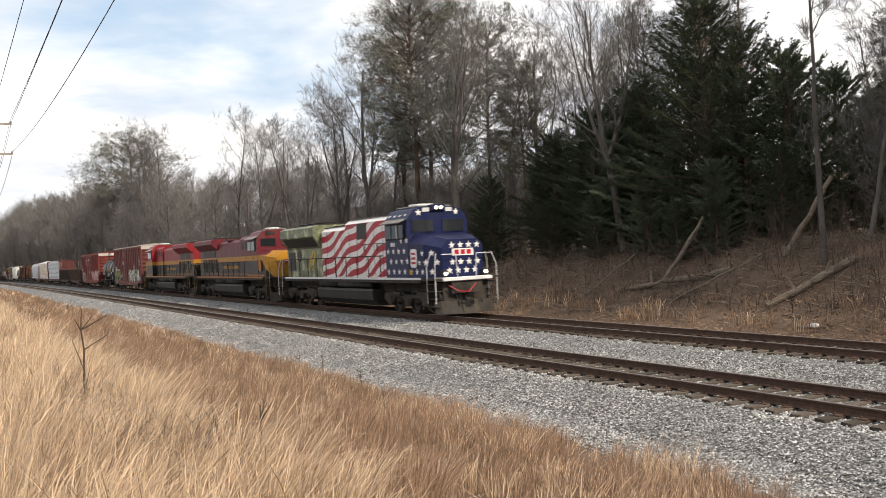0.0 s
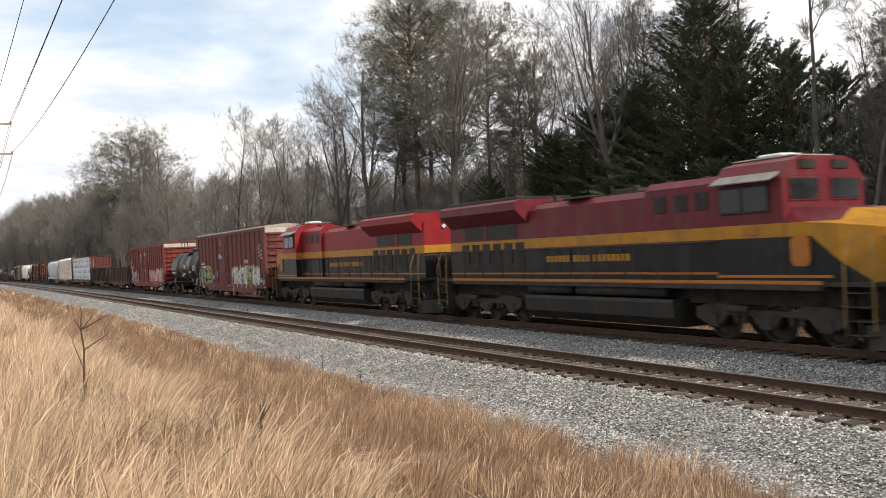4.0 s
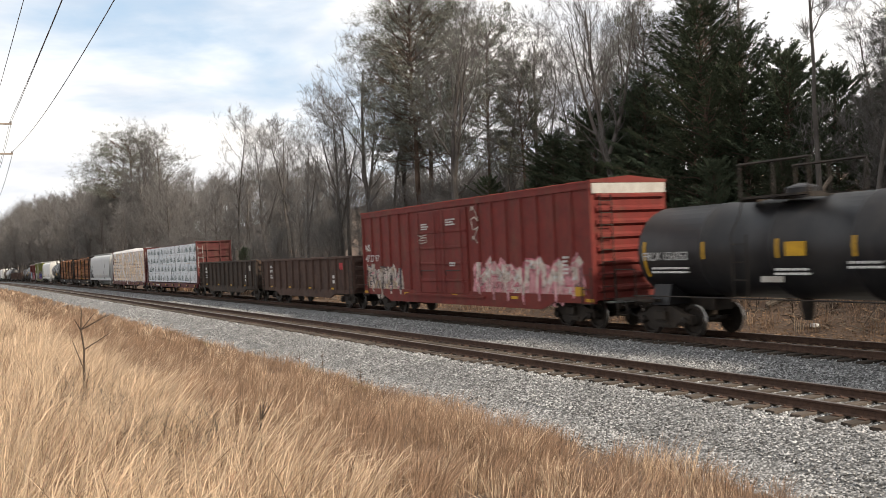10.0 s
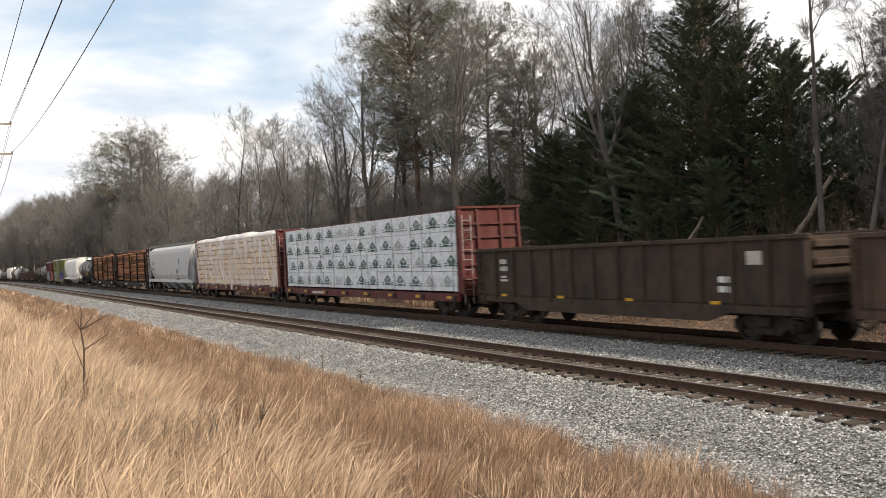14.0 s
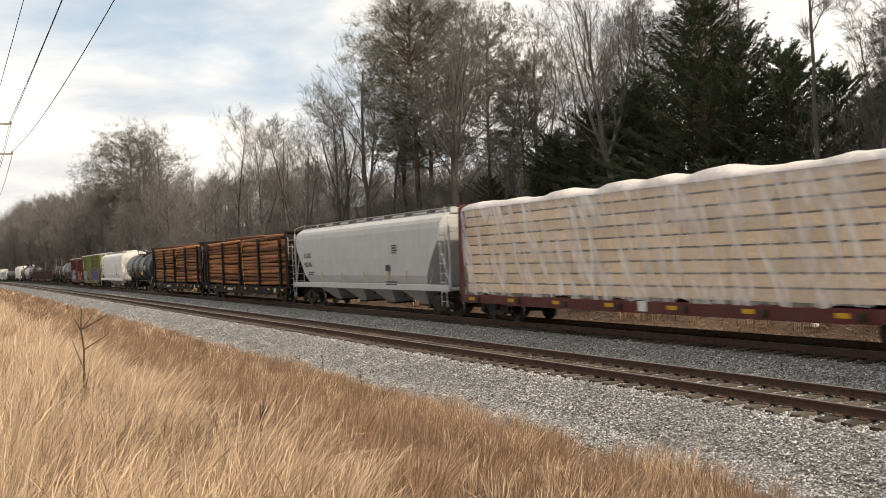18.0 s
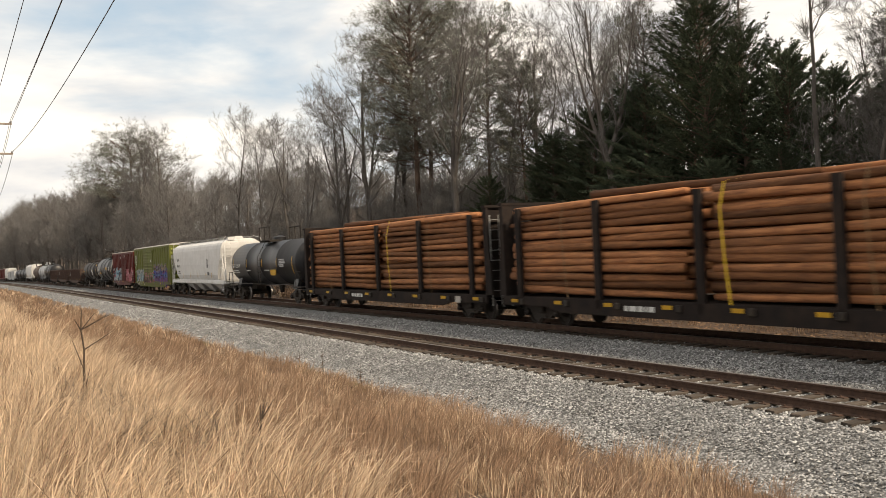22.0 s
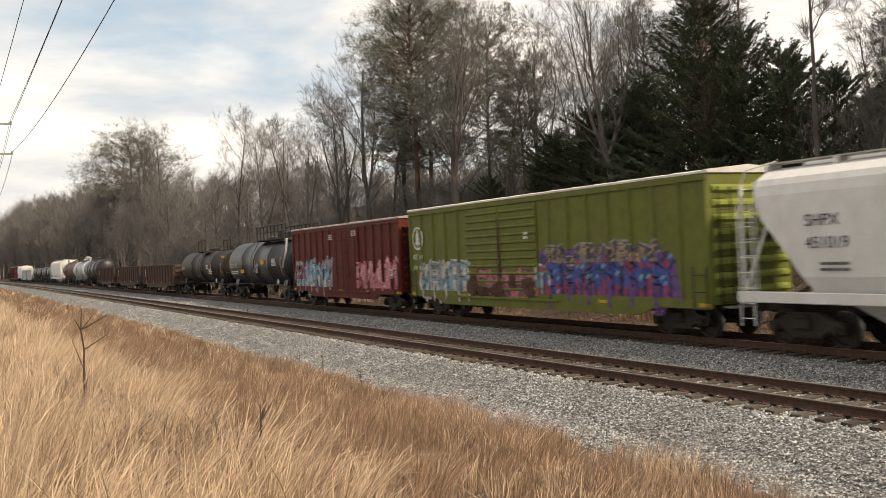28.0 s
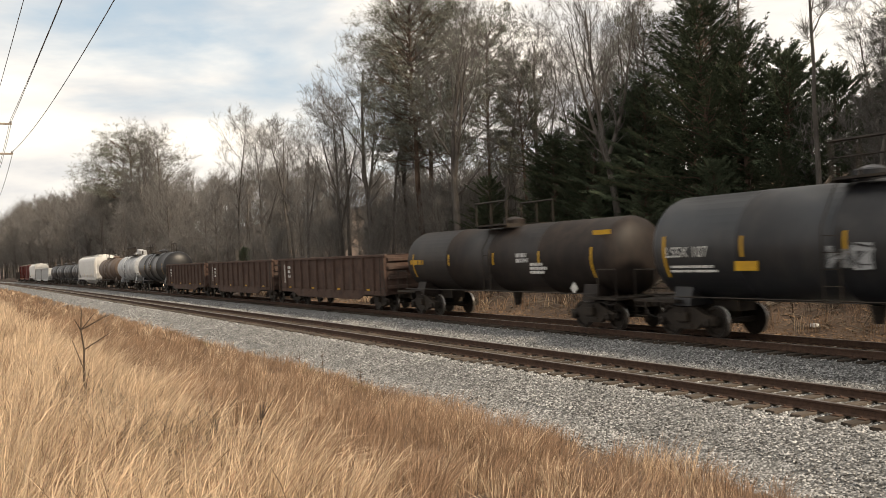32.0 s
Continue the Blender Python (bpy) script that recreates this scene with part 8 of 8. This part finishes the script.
    for i in range(30):
        s = R.uniform(16.5, 27)
        plant(saplings[i % 3], s, R.uniform(-19, -11.5), R.uniform(6.0, 10.5), R, lean=(R.uniform(-8, 8), R.uniform(-8, 8)), wide=1.15)
    # pines: the round-headed one far along, the broad one before the bare trees, thinner ones
    PN = [PINEBARK, PINEBARK, NEEDLE]
    round_pine = tree_source(pine_tree(23, 28, 0.36, 0.58, 0.34, 90, 9, 22, 0.50, 0.8, 2.5), "pine_tree", "tall round-headed pine rising over the woods", PN, G, LEAF_PARTS)
    plant(round_pine, 201.5, -14.0, 32.0, R, 30, wide=1.15)
    for k, s, o, top in ((0, 176, -15, 29.5), (2, 190, -17, 30.0), (4, 207, -12, 31.0)):
        plant(near[k], s, o, top, R)
    pines = [tree_source(pine_tree(21, 23, 0.30, 0.42, 0.25, 125, 9, 34, 0.30, 0.46), "pine_tree", "tall pine with a broad airy grey-green crown", PN, G, LEAF_PARTS),
             tree_source(pine_tree(22, 20, 0.22, 0.45, 0.22, 70, 7, 30), "pine_tree", "tall pine with an airy grey-green crown", PN, G, LEAF_PARTS)]
    for k, s, o, top in ((0, 60.5, -11.5, 23.0), (0, 63.5, -14.0, 23.0), (1, 54.5, -13.5, 19.0), (1, 49.0, -13.5, 15.0), (1, 38.4, -13.5, 15.5), (1, 35.0, -14.5, 16.5), (1, 21.4, -13.5, 13.8), (1, 18.5, -16.0, 14.0), (0, 12.0, -14, 20.0), (0, -8.0, -14.5, 20.0), (1, 600, -30, 43.0), (1, 560, -35, 43.0)):
        plant(pines[k], s, o, top, R)
    # cedars on the bank
    cedars = [tree_source(cedar_tree(s_, 12, 0.2, w), "cedar_tree", "dense dark green cedar with feathery ragged limbs on the bank", [PINEBARK, PINEBARK, CEDAR], G, LEAF_PARTS)
              for s_, w in ((31, 4.3), (32, 3.8), (33, 4.8))]
    for k, s, o, top, wide in ((0, 31.5, -11.5, 14.0, 1.0), (1, 29.8, -12.2, 12.2, 1.0), (2, 33.3, -12.5, 11.6, 1.0), (1, 35.6, -11.5, 11.2, 1.15), (2, 28.0, -13.0, 11.0, 1.0), (0, 37.2, -12.0, 9.8, 1.2), (2, 39.5, -11.2, 10.0, 1.15), (1, 41.2, -12.0, 8.9, 1.2), (0, 43.2, -11.2, 9.2, 1.2), (2, 38.3, -13.2, 11.0, 1.2), (0, 40.3, -13.8, 10.2, 1.3), (1, 44.6, -13.0, 8.6, 1.3),
                               (1, 45.6, -11.8, 7.6, 1.3), (2, 48.0, -9.8, 7.2, 1.1), (1, 49.8, -10.6, 6.0, 1.2), (2, 26.4, -14.0, 9.8, 1.1), (0, 25.2, -16.0, 9.5, 1.1), (1, 23.6, -17.5, 9.0, 1.1), (2, 30.5, -15.5, 10.5, 1.2), (0, 34.5, -15.5, 11.0, 1.2), (1, 38.5, -15.5, 9.5, 1.3),
                               (2, 42.5, -15.5, 8.8, 1.3), (0, 21.5, -15.5, 7.5, 1.2), (1, 19.5, -17.5, 8.0, 1.2), (2, 28.0, -18.5, 9.0, 1.4), (0, 33.0, -20.0, 9.5, 1.5), (1, 24.5, -21.0, 8.5, 1.4), (2, 20.5, -20.5, 8.0, 1.4), (0, 38.0, -20.0, 9.0, 1.5), (1, 44.0, -19.0, 8.0, 1.4), (0, 29.5, -9.9, 6.2, 1.1), (2, 33.6, -9.6, 5.6, 1.2), (1, 37.0, -9.3, 5.4, 1.2),
                               (0, 41.0, -9.3, 5.2, 1.2), (2, 26.6, -10.8, 6.5, 1.1), (1, 31.3, -9.3, 4.6, 1.2), (0, 15.0, -16.0, 10.0, 1.2), (1, 5.0, -12.0, 13.0, 1.0), (2, -10.0, -13.0, 13.0, 1.0), (2, 97.8, -8.8, 4.2, 1.0), (1, 57.0, -12.0, 5.0, 1.0)):
        plant(cedars[k], s, o, top, R, wide=wide)


build_woods()


# ---- undergrowth, fallen wood, litter ----
def build_brush():
    R = random.Random(8)
    T = Limbs()
    for _ in range(5200):
        s = 16 + 150 * R.random() ** 1.5
        o = -5.8 - 13 * R.random() ** 1.3
        p = on_ground(s, o, -0.05)
        h = R.uniform(0.5, 2.6) * (1.0 if o < -7.5 else 0.5)
        d = (Vector((0, 0, 1)) + rvec(R, 0.45)).normalized()
        q = p + d * h
        T.spike(p, q, R.uniform(0.008, 0.018), 0)
        for k in range(4):
            a = p.lerp(q, R.uniform(0.25, 0.9))
            T.spike(a, a + (d + rvec(R, 0.9)).normalized() * h * R.uniform(0.2, 0.5), 0.007, 0)
    ob = new("undergrowth", T.mesh("undergrowth", [BRUSH]))
    tagged(ob, "tangle of bare brown brush under the trees", "brush", kind="stuff")
    # leaf litter and sticks on the bank
    T = Limbs()
    for _ in range(17000):
        s = 14 + 70 * R.random() ** 1.5
        o = -3.6 - 8.5 * R.random() ** 1.2
        p = on_ground(s, o, 0.015)
        d = Vector((R.uniform(-1, 1), R.uniform(-1, 1), R.uniform(-0.1, 0.45))) * R.uniform(0.06, 0.2)
        T.leaf(p, d, d.orthogonal().normalized() * R.uniform(0.02, 0.05), 0)
    for _ in range(2600):
        s = 14 + 50 * R.random() ** 1.3
        o = -4.6 - 6.5 * R.random()
        p = on_ground(s, o, 0.03)
        T.spike(p, p + Vector((R.uniform(-1, 1), R.uniform(-1, 1), R.uniform(-0.05, 0.4))).normalized() * R.uniform(0.3, 1.7), R.uniform(0.010, 0.028), 1)
    litter = mat("leaf_litter", (0.21, 0.135, 0.085), (0.10, 0.068, 0.046), 0.9, 0, 1.0, 0, island=0.5)
    ob = new("leaf_litter", T.mesh("leaf_litter", [litter, DEADLOG]))
    tagged(ob, "brown fallen leaves and sticks on the bank", "leaf litter", kind="stuff")


build_brush()


def fallen_log(a, b, r0, r1, label, seed, limbs=3):
    R = random.Random(seed)
    T = Limbs()
    a, b = Vector(a), Vector(b)
    pts = [a.lerp(b, i / 6) + (rvec(R, 0.06) if 0 < i < 6 else Vector()) for i in range(7)]
    T.tube(pts, [r0 + (r1 - r0) * i / 6 for i in range(7)], 8, 0)
    T.f.append(tuple(range(7, -1, -1)))
    T.m.append(0)
    ob = new("fallen_log", T.mesh("fallen_log", [DEADLOG]))
    tagged(ob, label, "log", "dead wood on the bank")
    for k in range(limbs):
        i = R.randrange(2, 6)
        q = pts[i] + (Vector((R.uniform(-1, 1), R.uniform(-1, 1), R.uniform(0.1, 1.0)))).normalized() * R.uniform(0.5, 1.2)
        part("broken_limb", bm_rod(pts[i], q, r1 * 0.5, 5, r2=0.012), DEADLOG, ob)


def gp(s, o, dz):
    return on_ground(s, o, dz)


fallen_log(gp(32.6, -6.8, 0.08), gp(27.2, -8.4, 0.14), 0.10, 0.13, "weathered grey fallen trunk lying on the bank", 1, 4)
fallen_log(gp(23.4, -6.1, 0.08), gp(21.6, -8.6, 0.16), 0.11, 0.15, "weathered grey fallen trunk lying on the bank", 2, 3)
fallen_log(gp(30.8, -7.9, 0.03), line(29.6, -9.3, 3.7), 0.10, 0.07, "dead trunk leaning on the trees of the bank", 3, 1)
fallen_log(gp(24.9, -8.8, 0.03), line(23.7, -10.2, 4.9), 0.12, 0.08, "dead trunk leaning on the trees of the bank", 4, 1)
fallen_log(gp(28.4, -6.4, 0.03), gp(25.5, -8.3, 0.5), 0.05, 0.03, "thin dead branch lying on the bank", 5, 5)
fallen_log(gp(34.5, -6.6, 0.03), gp(33.0, -8.3, 0.9), 0.05, 0.03, "thin dead branch lying on the bank", 6, 4)
bm = bm_box(-0.16, 0.16, -0.09, 0.09, 0.0, 0.14, 0.03)
ob = new("litter_bag", mesh_of("litter_bag", bm, mat("white_litter", (0.7, 0.7, 0.68), (0.55, 0.55, 0.53), 0.5, 0, 9, 0.5, fine=20)))
ob.matrix_basis = Matrix.Translation(gp(20.3, -4.8, 0.0)) @ pose(0, 0, 0, 0, 8, 40)
tagged(ob, "crumpled white plastic litter by the track", "litter")
fallen_log(gp(20.9, -4.7, 0.06), gp(20.2, -4.75, 0.07), 0.07, 0.06, "short grey piece of wood by the track", 9, 0)


# ---- grass ----
def blades(name, label, spots, mats, seed, wind=(0.35, 0.1), stout=1.0):
    """spots: (s, o, blades, height, spread, material). Each blade is a narrow bent strip; tufts lean together."""
    R = np.random.RandomState(seed)
    V, F, M = [], [], []
    for s, o, n, h, spread, mi in spots:
        base = on_ground(s, o, -0.03)
        lean = 0.6 + 1.7 * noise.noise(Vector((s * 1.3, o * 1.3, 8.0)))
        turn = 2.2 * noise.noise(Vector((s * 0.8, o * 0.8, 4.0)))
        ct, st = math.cos(turn), math.sin(turn)
        lx, ly = lean * (wind[0] * ct - wind[1] * st), lean * (wind[0] * st + wind[1] * ct)
        thick = stout * (1.0 if s < 20 else 1.0 + (s - 20) * 0.06)
        U = R.uniform(size=(n, 8))
        for u in U:
            a = u[0] * 6.2832
            rr = spread * math.sqrt(u[1])
            ca, sa = math.cos(a), math.sin(a)
            bx, by = base.x + rr * ca, base.y + rr * sa
            hh = h * (0.5 + 0.65 * u[2])
            out = 0.02 + 0.55 * u[3] * u[3]
            dx, dy = ca * out + lx * (0.3 + 0.7 * u[4]), sa * out + ly * (0.3 + 0.7 * u[4])
            w = (0.0010 + 0.0015 * u[5]) * thick
            t = u[6] * 3.1416
            wx, wy = w * math.cos(t), w * math.sin(t)
            b = len(V)
            sink = 0.10 + (0.48 if mi == 0 else 0.26) * u[7]
            for f, k in ((0.0, 1.0), (0.45, 1.0), (0.78, 1.7)):
                g = f ** 1.8
                px, py, pz = bx + dx * hh * g, by + dy * hh * g, base.z + hh * f * (1 - sink * f * f)
                V.append((px - wx * k, py - wy * k, pz)), V.append((px + wx * k, py + wy * k, pz))
            V.append((bx + dx * hh * 1.1, by + dy * hh * 1.1, base.z + hh * (1.04 - sink)))
            F.append((b, b + 1, b + 3, b + 2)), F.append((b + 2, b + 3, b + 5, b + 4)), F.append((b + 4, b + 5, b + 6))
            M += [mi] * 3
    me = bpy.data.meshes.new(name)
    me.from_pydata(V, [], F)
    for m in mats:
        me.materials.append(m)
    me.polygons.foreach_set("material_index", M)
    ob = new(name, me)
    tagged(ob, label, "grass", kind="stuff")
    return ob


STRAW = mat("pale_straw_grass", (0.69, 0.53, 0.375), (0.475, 0.355, 0.245), 0.7, 0, 0.35, 0, island=0.45, thin=0.35)
SEDGE = mat("reddish_dry_sedge", (0.34, 0.226, 0.150), (0.18, 0.118, 0.080), 0.75, 0, 0.35, 0, island=0.5, thin=0.3)
OLIVE = mat("green_weed_blades", (0.12, 0.15, 0.035), (0.09, 0.11, 0.03), 0.7, 0, 0.5, 0, island=0.3)


def edge_o(s):
    """Where the grass meets the stones."""
    return 9.95 - 0.75 * smooth01(s, 45, 75) + 0.45 * noise.noise(Vector((s * 0.35, 2.2, 0))) + 0.25 * noise.noise(Vector((s * 1.3, 4.2, 0)))


BRUSH_SPOTS = ((10.3, 18.3), (9.3, 18.5), (8.4, 18.3), (7.7, 17.9))


def build_grass():
    R = random.Random(6)
    spots = []
    for s0, s1, dens, nb in ((0.5, 14, 19.0, 44), (14, 26, 14.0, 34), (26, 45, 6.5, 25), (45, 80, 2.6, 18), (80, 190, 0.8, 14)):
        o0, o1 = 8.6, 19.6
        for _ in range(int((s1 - s0) * (o1 - o0) * dens)):
            s, o = R.uniform(s0, s1), R.uniform(o0, o1)
            if math.hypot(s, o - 19.46) < 3.6 or s < 3.0 and o > 15.0:
                continue
            e = edge_o(s)
            if o < e or min(math.hypot(s - a, o - b) for a, b in BRUSH_SPOTS) < 0.42 and R.random() < 0.75:
                continue
            # straw on the upper bank, sedge near the stones and in patches
            mixv = (o - 17.5) / 1.0 + 0.55 * noise.noise(Vector((s * 0.16, o * 0.3, 9.0)))
            tall = 0.62 + 0.5 * noise.noise(Vector((s * 0.5, o * 0.5, 1.0))) + 0.45 * noise.noise(Vector((s * 1.7, o * 1.7, 5.0)))
            if mixv > 0:
                if noise.noise(Vector((s * 1.1, o * 1.3, 7.0))) > 0.22 and R.random() < 0.8:
                    continue
                h = 0.76 * (0.52 + 0.78 * tall)
                spots.append((s, o, nb, h, 0.13, 0 if R.random() < 0.88 else 1))
            else:
                thin = 0.45 if o < e + 1.0 else 1.0
                if noise.noise(Vector((s * 0.7, o * 0.7, 3.0))) > 0.12 and R.random() < 0.85:
                    continue
                h = (0.36 if o < e + 0.7 else 0.54) * (0.5 + 0.85 * tall)
                spots.append((s, o, int(nb * thin) + 3, h, 0.11, 1 if R.random() < 0.78 else 0))
    for _ in range(40):
        s = R.choice((22.0, 26.0, 39.0, 46.0)) + R.uniform(-0.6, 0.6)
        o = edge_o(s) + R.uniform(0.2, 0.9)
        spots.append((s, o, 14, 0.3, 0.15, 2))
    blades("dry_grass", "tall pale straw grass and reddish dry sedge on the bank", spots, [STRAW, SEDGE, OLIVE], 3, wind=(0.30, 0.10))
    far = []
    for _ in range(900):
        s, o = R.uniform(14, 120), -4.2 - 2.4 * R.random() ** 1.5
        k = noise.noise(Vector((s * 0.35, o, 6.0)))
        if k > -0.05:
            far.append((s, o, 12, R.uniform(0.45, 0.85), 0.16, 1 if R.random() < 0.8 else 0))
    blades("trackside_grass", "clumps of reddish dry grass beyond the far track", far, [STRAW, SEDGE, OLIVE], 5, wind=(0.05, 0.02), stout=2.2)


build_grass()


# dry weed stalks that stand out of the grass
def weed_stalk(s, o, h, seed, label):
    R = random.Random(seed)
    pts = [Vector((0, 0, -0.05))]
    for i in range(6):
        pts.append(pts[-1] + (Vector((R.uniform(-0.1, 0.1), R.uniform(-0.1, 0.1), 1))).normalized() * h / 6)
    T = Limbs()
    T.tube(pts, [0.022 - 0.0028 * i for i in range(7)], 5, 0)
    ob = new("weed_stalk", T.mesh("weed_stalk", [BRUSH]))
    tagged(ob, label, "weed", "dry weeds in the grass")
    for k in range(9):
        a = pts[R.randrange(2, 6)]
        q = a + Vector((R.uniform(-1, 1), R.uniform(-1, 1), R.uniform(0.2, 1.0))).normalized() * h * R.uniform(0.12, 0.3)
        part("side_shoot", bm_rod(a, q, 0.007, 4, r2=0.003), BRUSH, ob)
    ob.matrix_basis = Matrix.Translation(on_ground(s, o))


weed_stalk(10.6, 18.2, 1.3, 1, "dead branching weed stalk standing in the straw grass")
weed_stalk(7.1, 17.35, 0.75, 2, "dead branching weed stalk standing in the straw grass")
weed_stalk(25.2, 10.0, 0.75, 3, "dry dock stalk at the edge of the stones")
weed_stalk(22.4, 10.0, 0.75, 4, "dry dock stalk at the edge of the stones")
weed_stalk(26.4, 10.3, 0.6, 5, "dry dock stalk at the edge of the stones")


def dead_brush(s, o, seed):
    R = random.Random(seed)
    T = Limbs()
    for _ in range(110):
        p = Vector((R.uniform(-0.4, 0.4), R.uniform(-0.4, 0.4), R.uniform(0.0, 0.3)))
        d = (rvec(R, 1.0) + Vector((0, 0, 0.35))).normalized()
        q = p + d * R.uniform(0.2, 0.45)
        T.tube([p, p.lerp(q, 0.5) + rvec(R, 0.05), q], [0.0032, 0.0026, 0.0014], 3, 0)
    ob = new("dead_brush", T.mesh("dead_brush", [DEADLOG]))
    tagged(ob, "tangled grey dead brush in the straw grass", "brush", kind="stuff")
    ob.matrix_basis = Matrix.Translation(on_ground(s, o, 0.08))


for n_, (s_, o_) in enumerate(BRUSH_SPOTS):
    dead_brush(s_, o_, n_ + 1)


# ---- tall tufts that sway in the wind ----
SWAY = []


def swaying_tuft(s, o, h, seed):
    R = random.Random(seed)
    V, F = [], []
    for _ in range(110):
        a, rr = R.uniform(0, 2 * math.pi), 0.16 * math.sqrt(R.random())
        bx, by = rr * math.cos(a), rr * math.sin(a)
        hh = h * R.uniform(0.6, 1.1)
        dx, dy = math.cos(a) * R.uniform(0.02, 0.3) + 0.45 * R.uniform(0.1, 1), math.sin(a) * R.uniform(0.02, 0.3) + 0.1 * R.uniform(0.3, 1)
        t, w = R.uniform(0, math.pi), R.uniform(0.0016, 0.0032)
        wx, wy = w * math.cos(t), w * math.sin(t)
        b = len(V)
        for f, k in ((0.0, 0.8), (0.45, 0.7), (0.8, 1.1)):
            px, py, pz = bx + dx * hh * f * f, by + dy * hh * f * f, hh * f * (1 - 0.30 * f * f)
            V.append((px - wx * k, py - wy * k, pz)), V.append((px + wx * k, py + wy * k, pz))
        V.append((bx + dx * hh * 1.25, by + dy * hh * 1.25, hh * 0.66))
        F.append((b, b + 1, b + 3, b + 2)), F.append((b + 2, b + 3, b + 5, b + 4)), F.append((b + 4, b + 5, b + 6))
    me = bpy.data.meshes.new("grass_tuft")
    me.from_pydata(V, [], F)
    me.materials.append(STRAW)
    ob = new("grass_tuft", me)
    tagged(ob, "tall pale straw grass tuft swaying in the wind", "grass", "swaying grass tufts", kind="stuff")
    SWAY.append((ob, on_ground(s, o, -0.03), seed))


def sow_tufts():
    R = random.Random(31)
    for i in range(60):
        s = R.uniform(5.5, 19)
        swaying_tuft(s, R.uniform(17.3, 19.3 - 0.05 * s), R.uniform(0.75, 1.05), 100 + i)


sow_tufts()
lay_ties(near_track, NEAR_TRACK, -0.2, 5)
lay_ties(far_track, 0.0, 0.0, 6)
# ---- all that moves ----
FRONT, SPEED, GAIN = 32.93, 10.791, 0.010746      # the train's front along the line, metres, m/s, m/s2 halves


def run(t):
    return SPEED * t + GAIN * t * t


def car_pose(mid, L, t):
    s = FRONT + mid - run(t)
    k = L / 2 - 2.2
    p, q = line(s + k), line(s - k)
    d = q - p
    flat = math.hypot(d.x, d.y)
    return Matrix.Translation((p + q) / 2) @ pose(0, 0, 0, 0, -math.degrees(math.atan2(d.z, flat)), math.degrees(math.atan2(d.y, d.x)))


def motions():
    for car, mid, L in TRAIN:
        walk(car, [(2.0 * i, car_pose(mid, L, 2.0 * i)) for i in range(17)])
    for wheel, x, z, r in SPIN:
        walk(wheel, [(i / 15.0, pose(x, 0, z) @ Matrix.Rotation(run(i / 15.0) / r, 4, "Y")) for i in range(481)])

    for tuft, p, seed in SWAY:
        ph = seed * 1.7
        rows = []
        for i in range(65):
            t = 0.5 * i
            gust = 3.0 + 2.5 * math.sin(0.55 * t + 0.12 * p.x)
            rows.append((t, Matrix.Translation(p) @ pose(0, 0, 0, -0.5 * gust * math.sin(2.6 * t + ph), gust * math.sin(2.1 * t + ph) + 2.0, 0)))
        walk(tuft, rows)


motions()
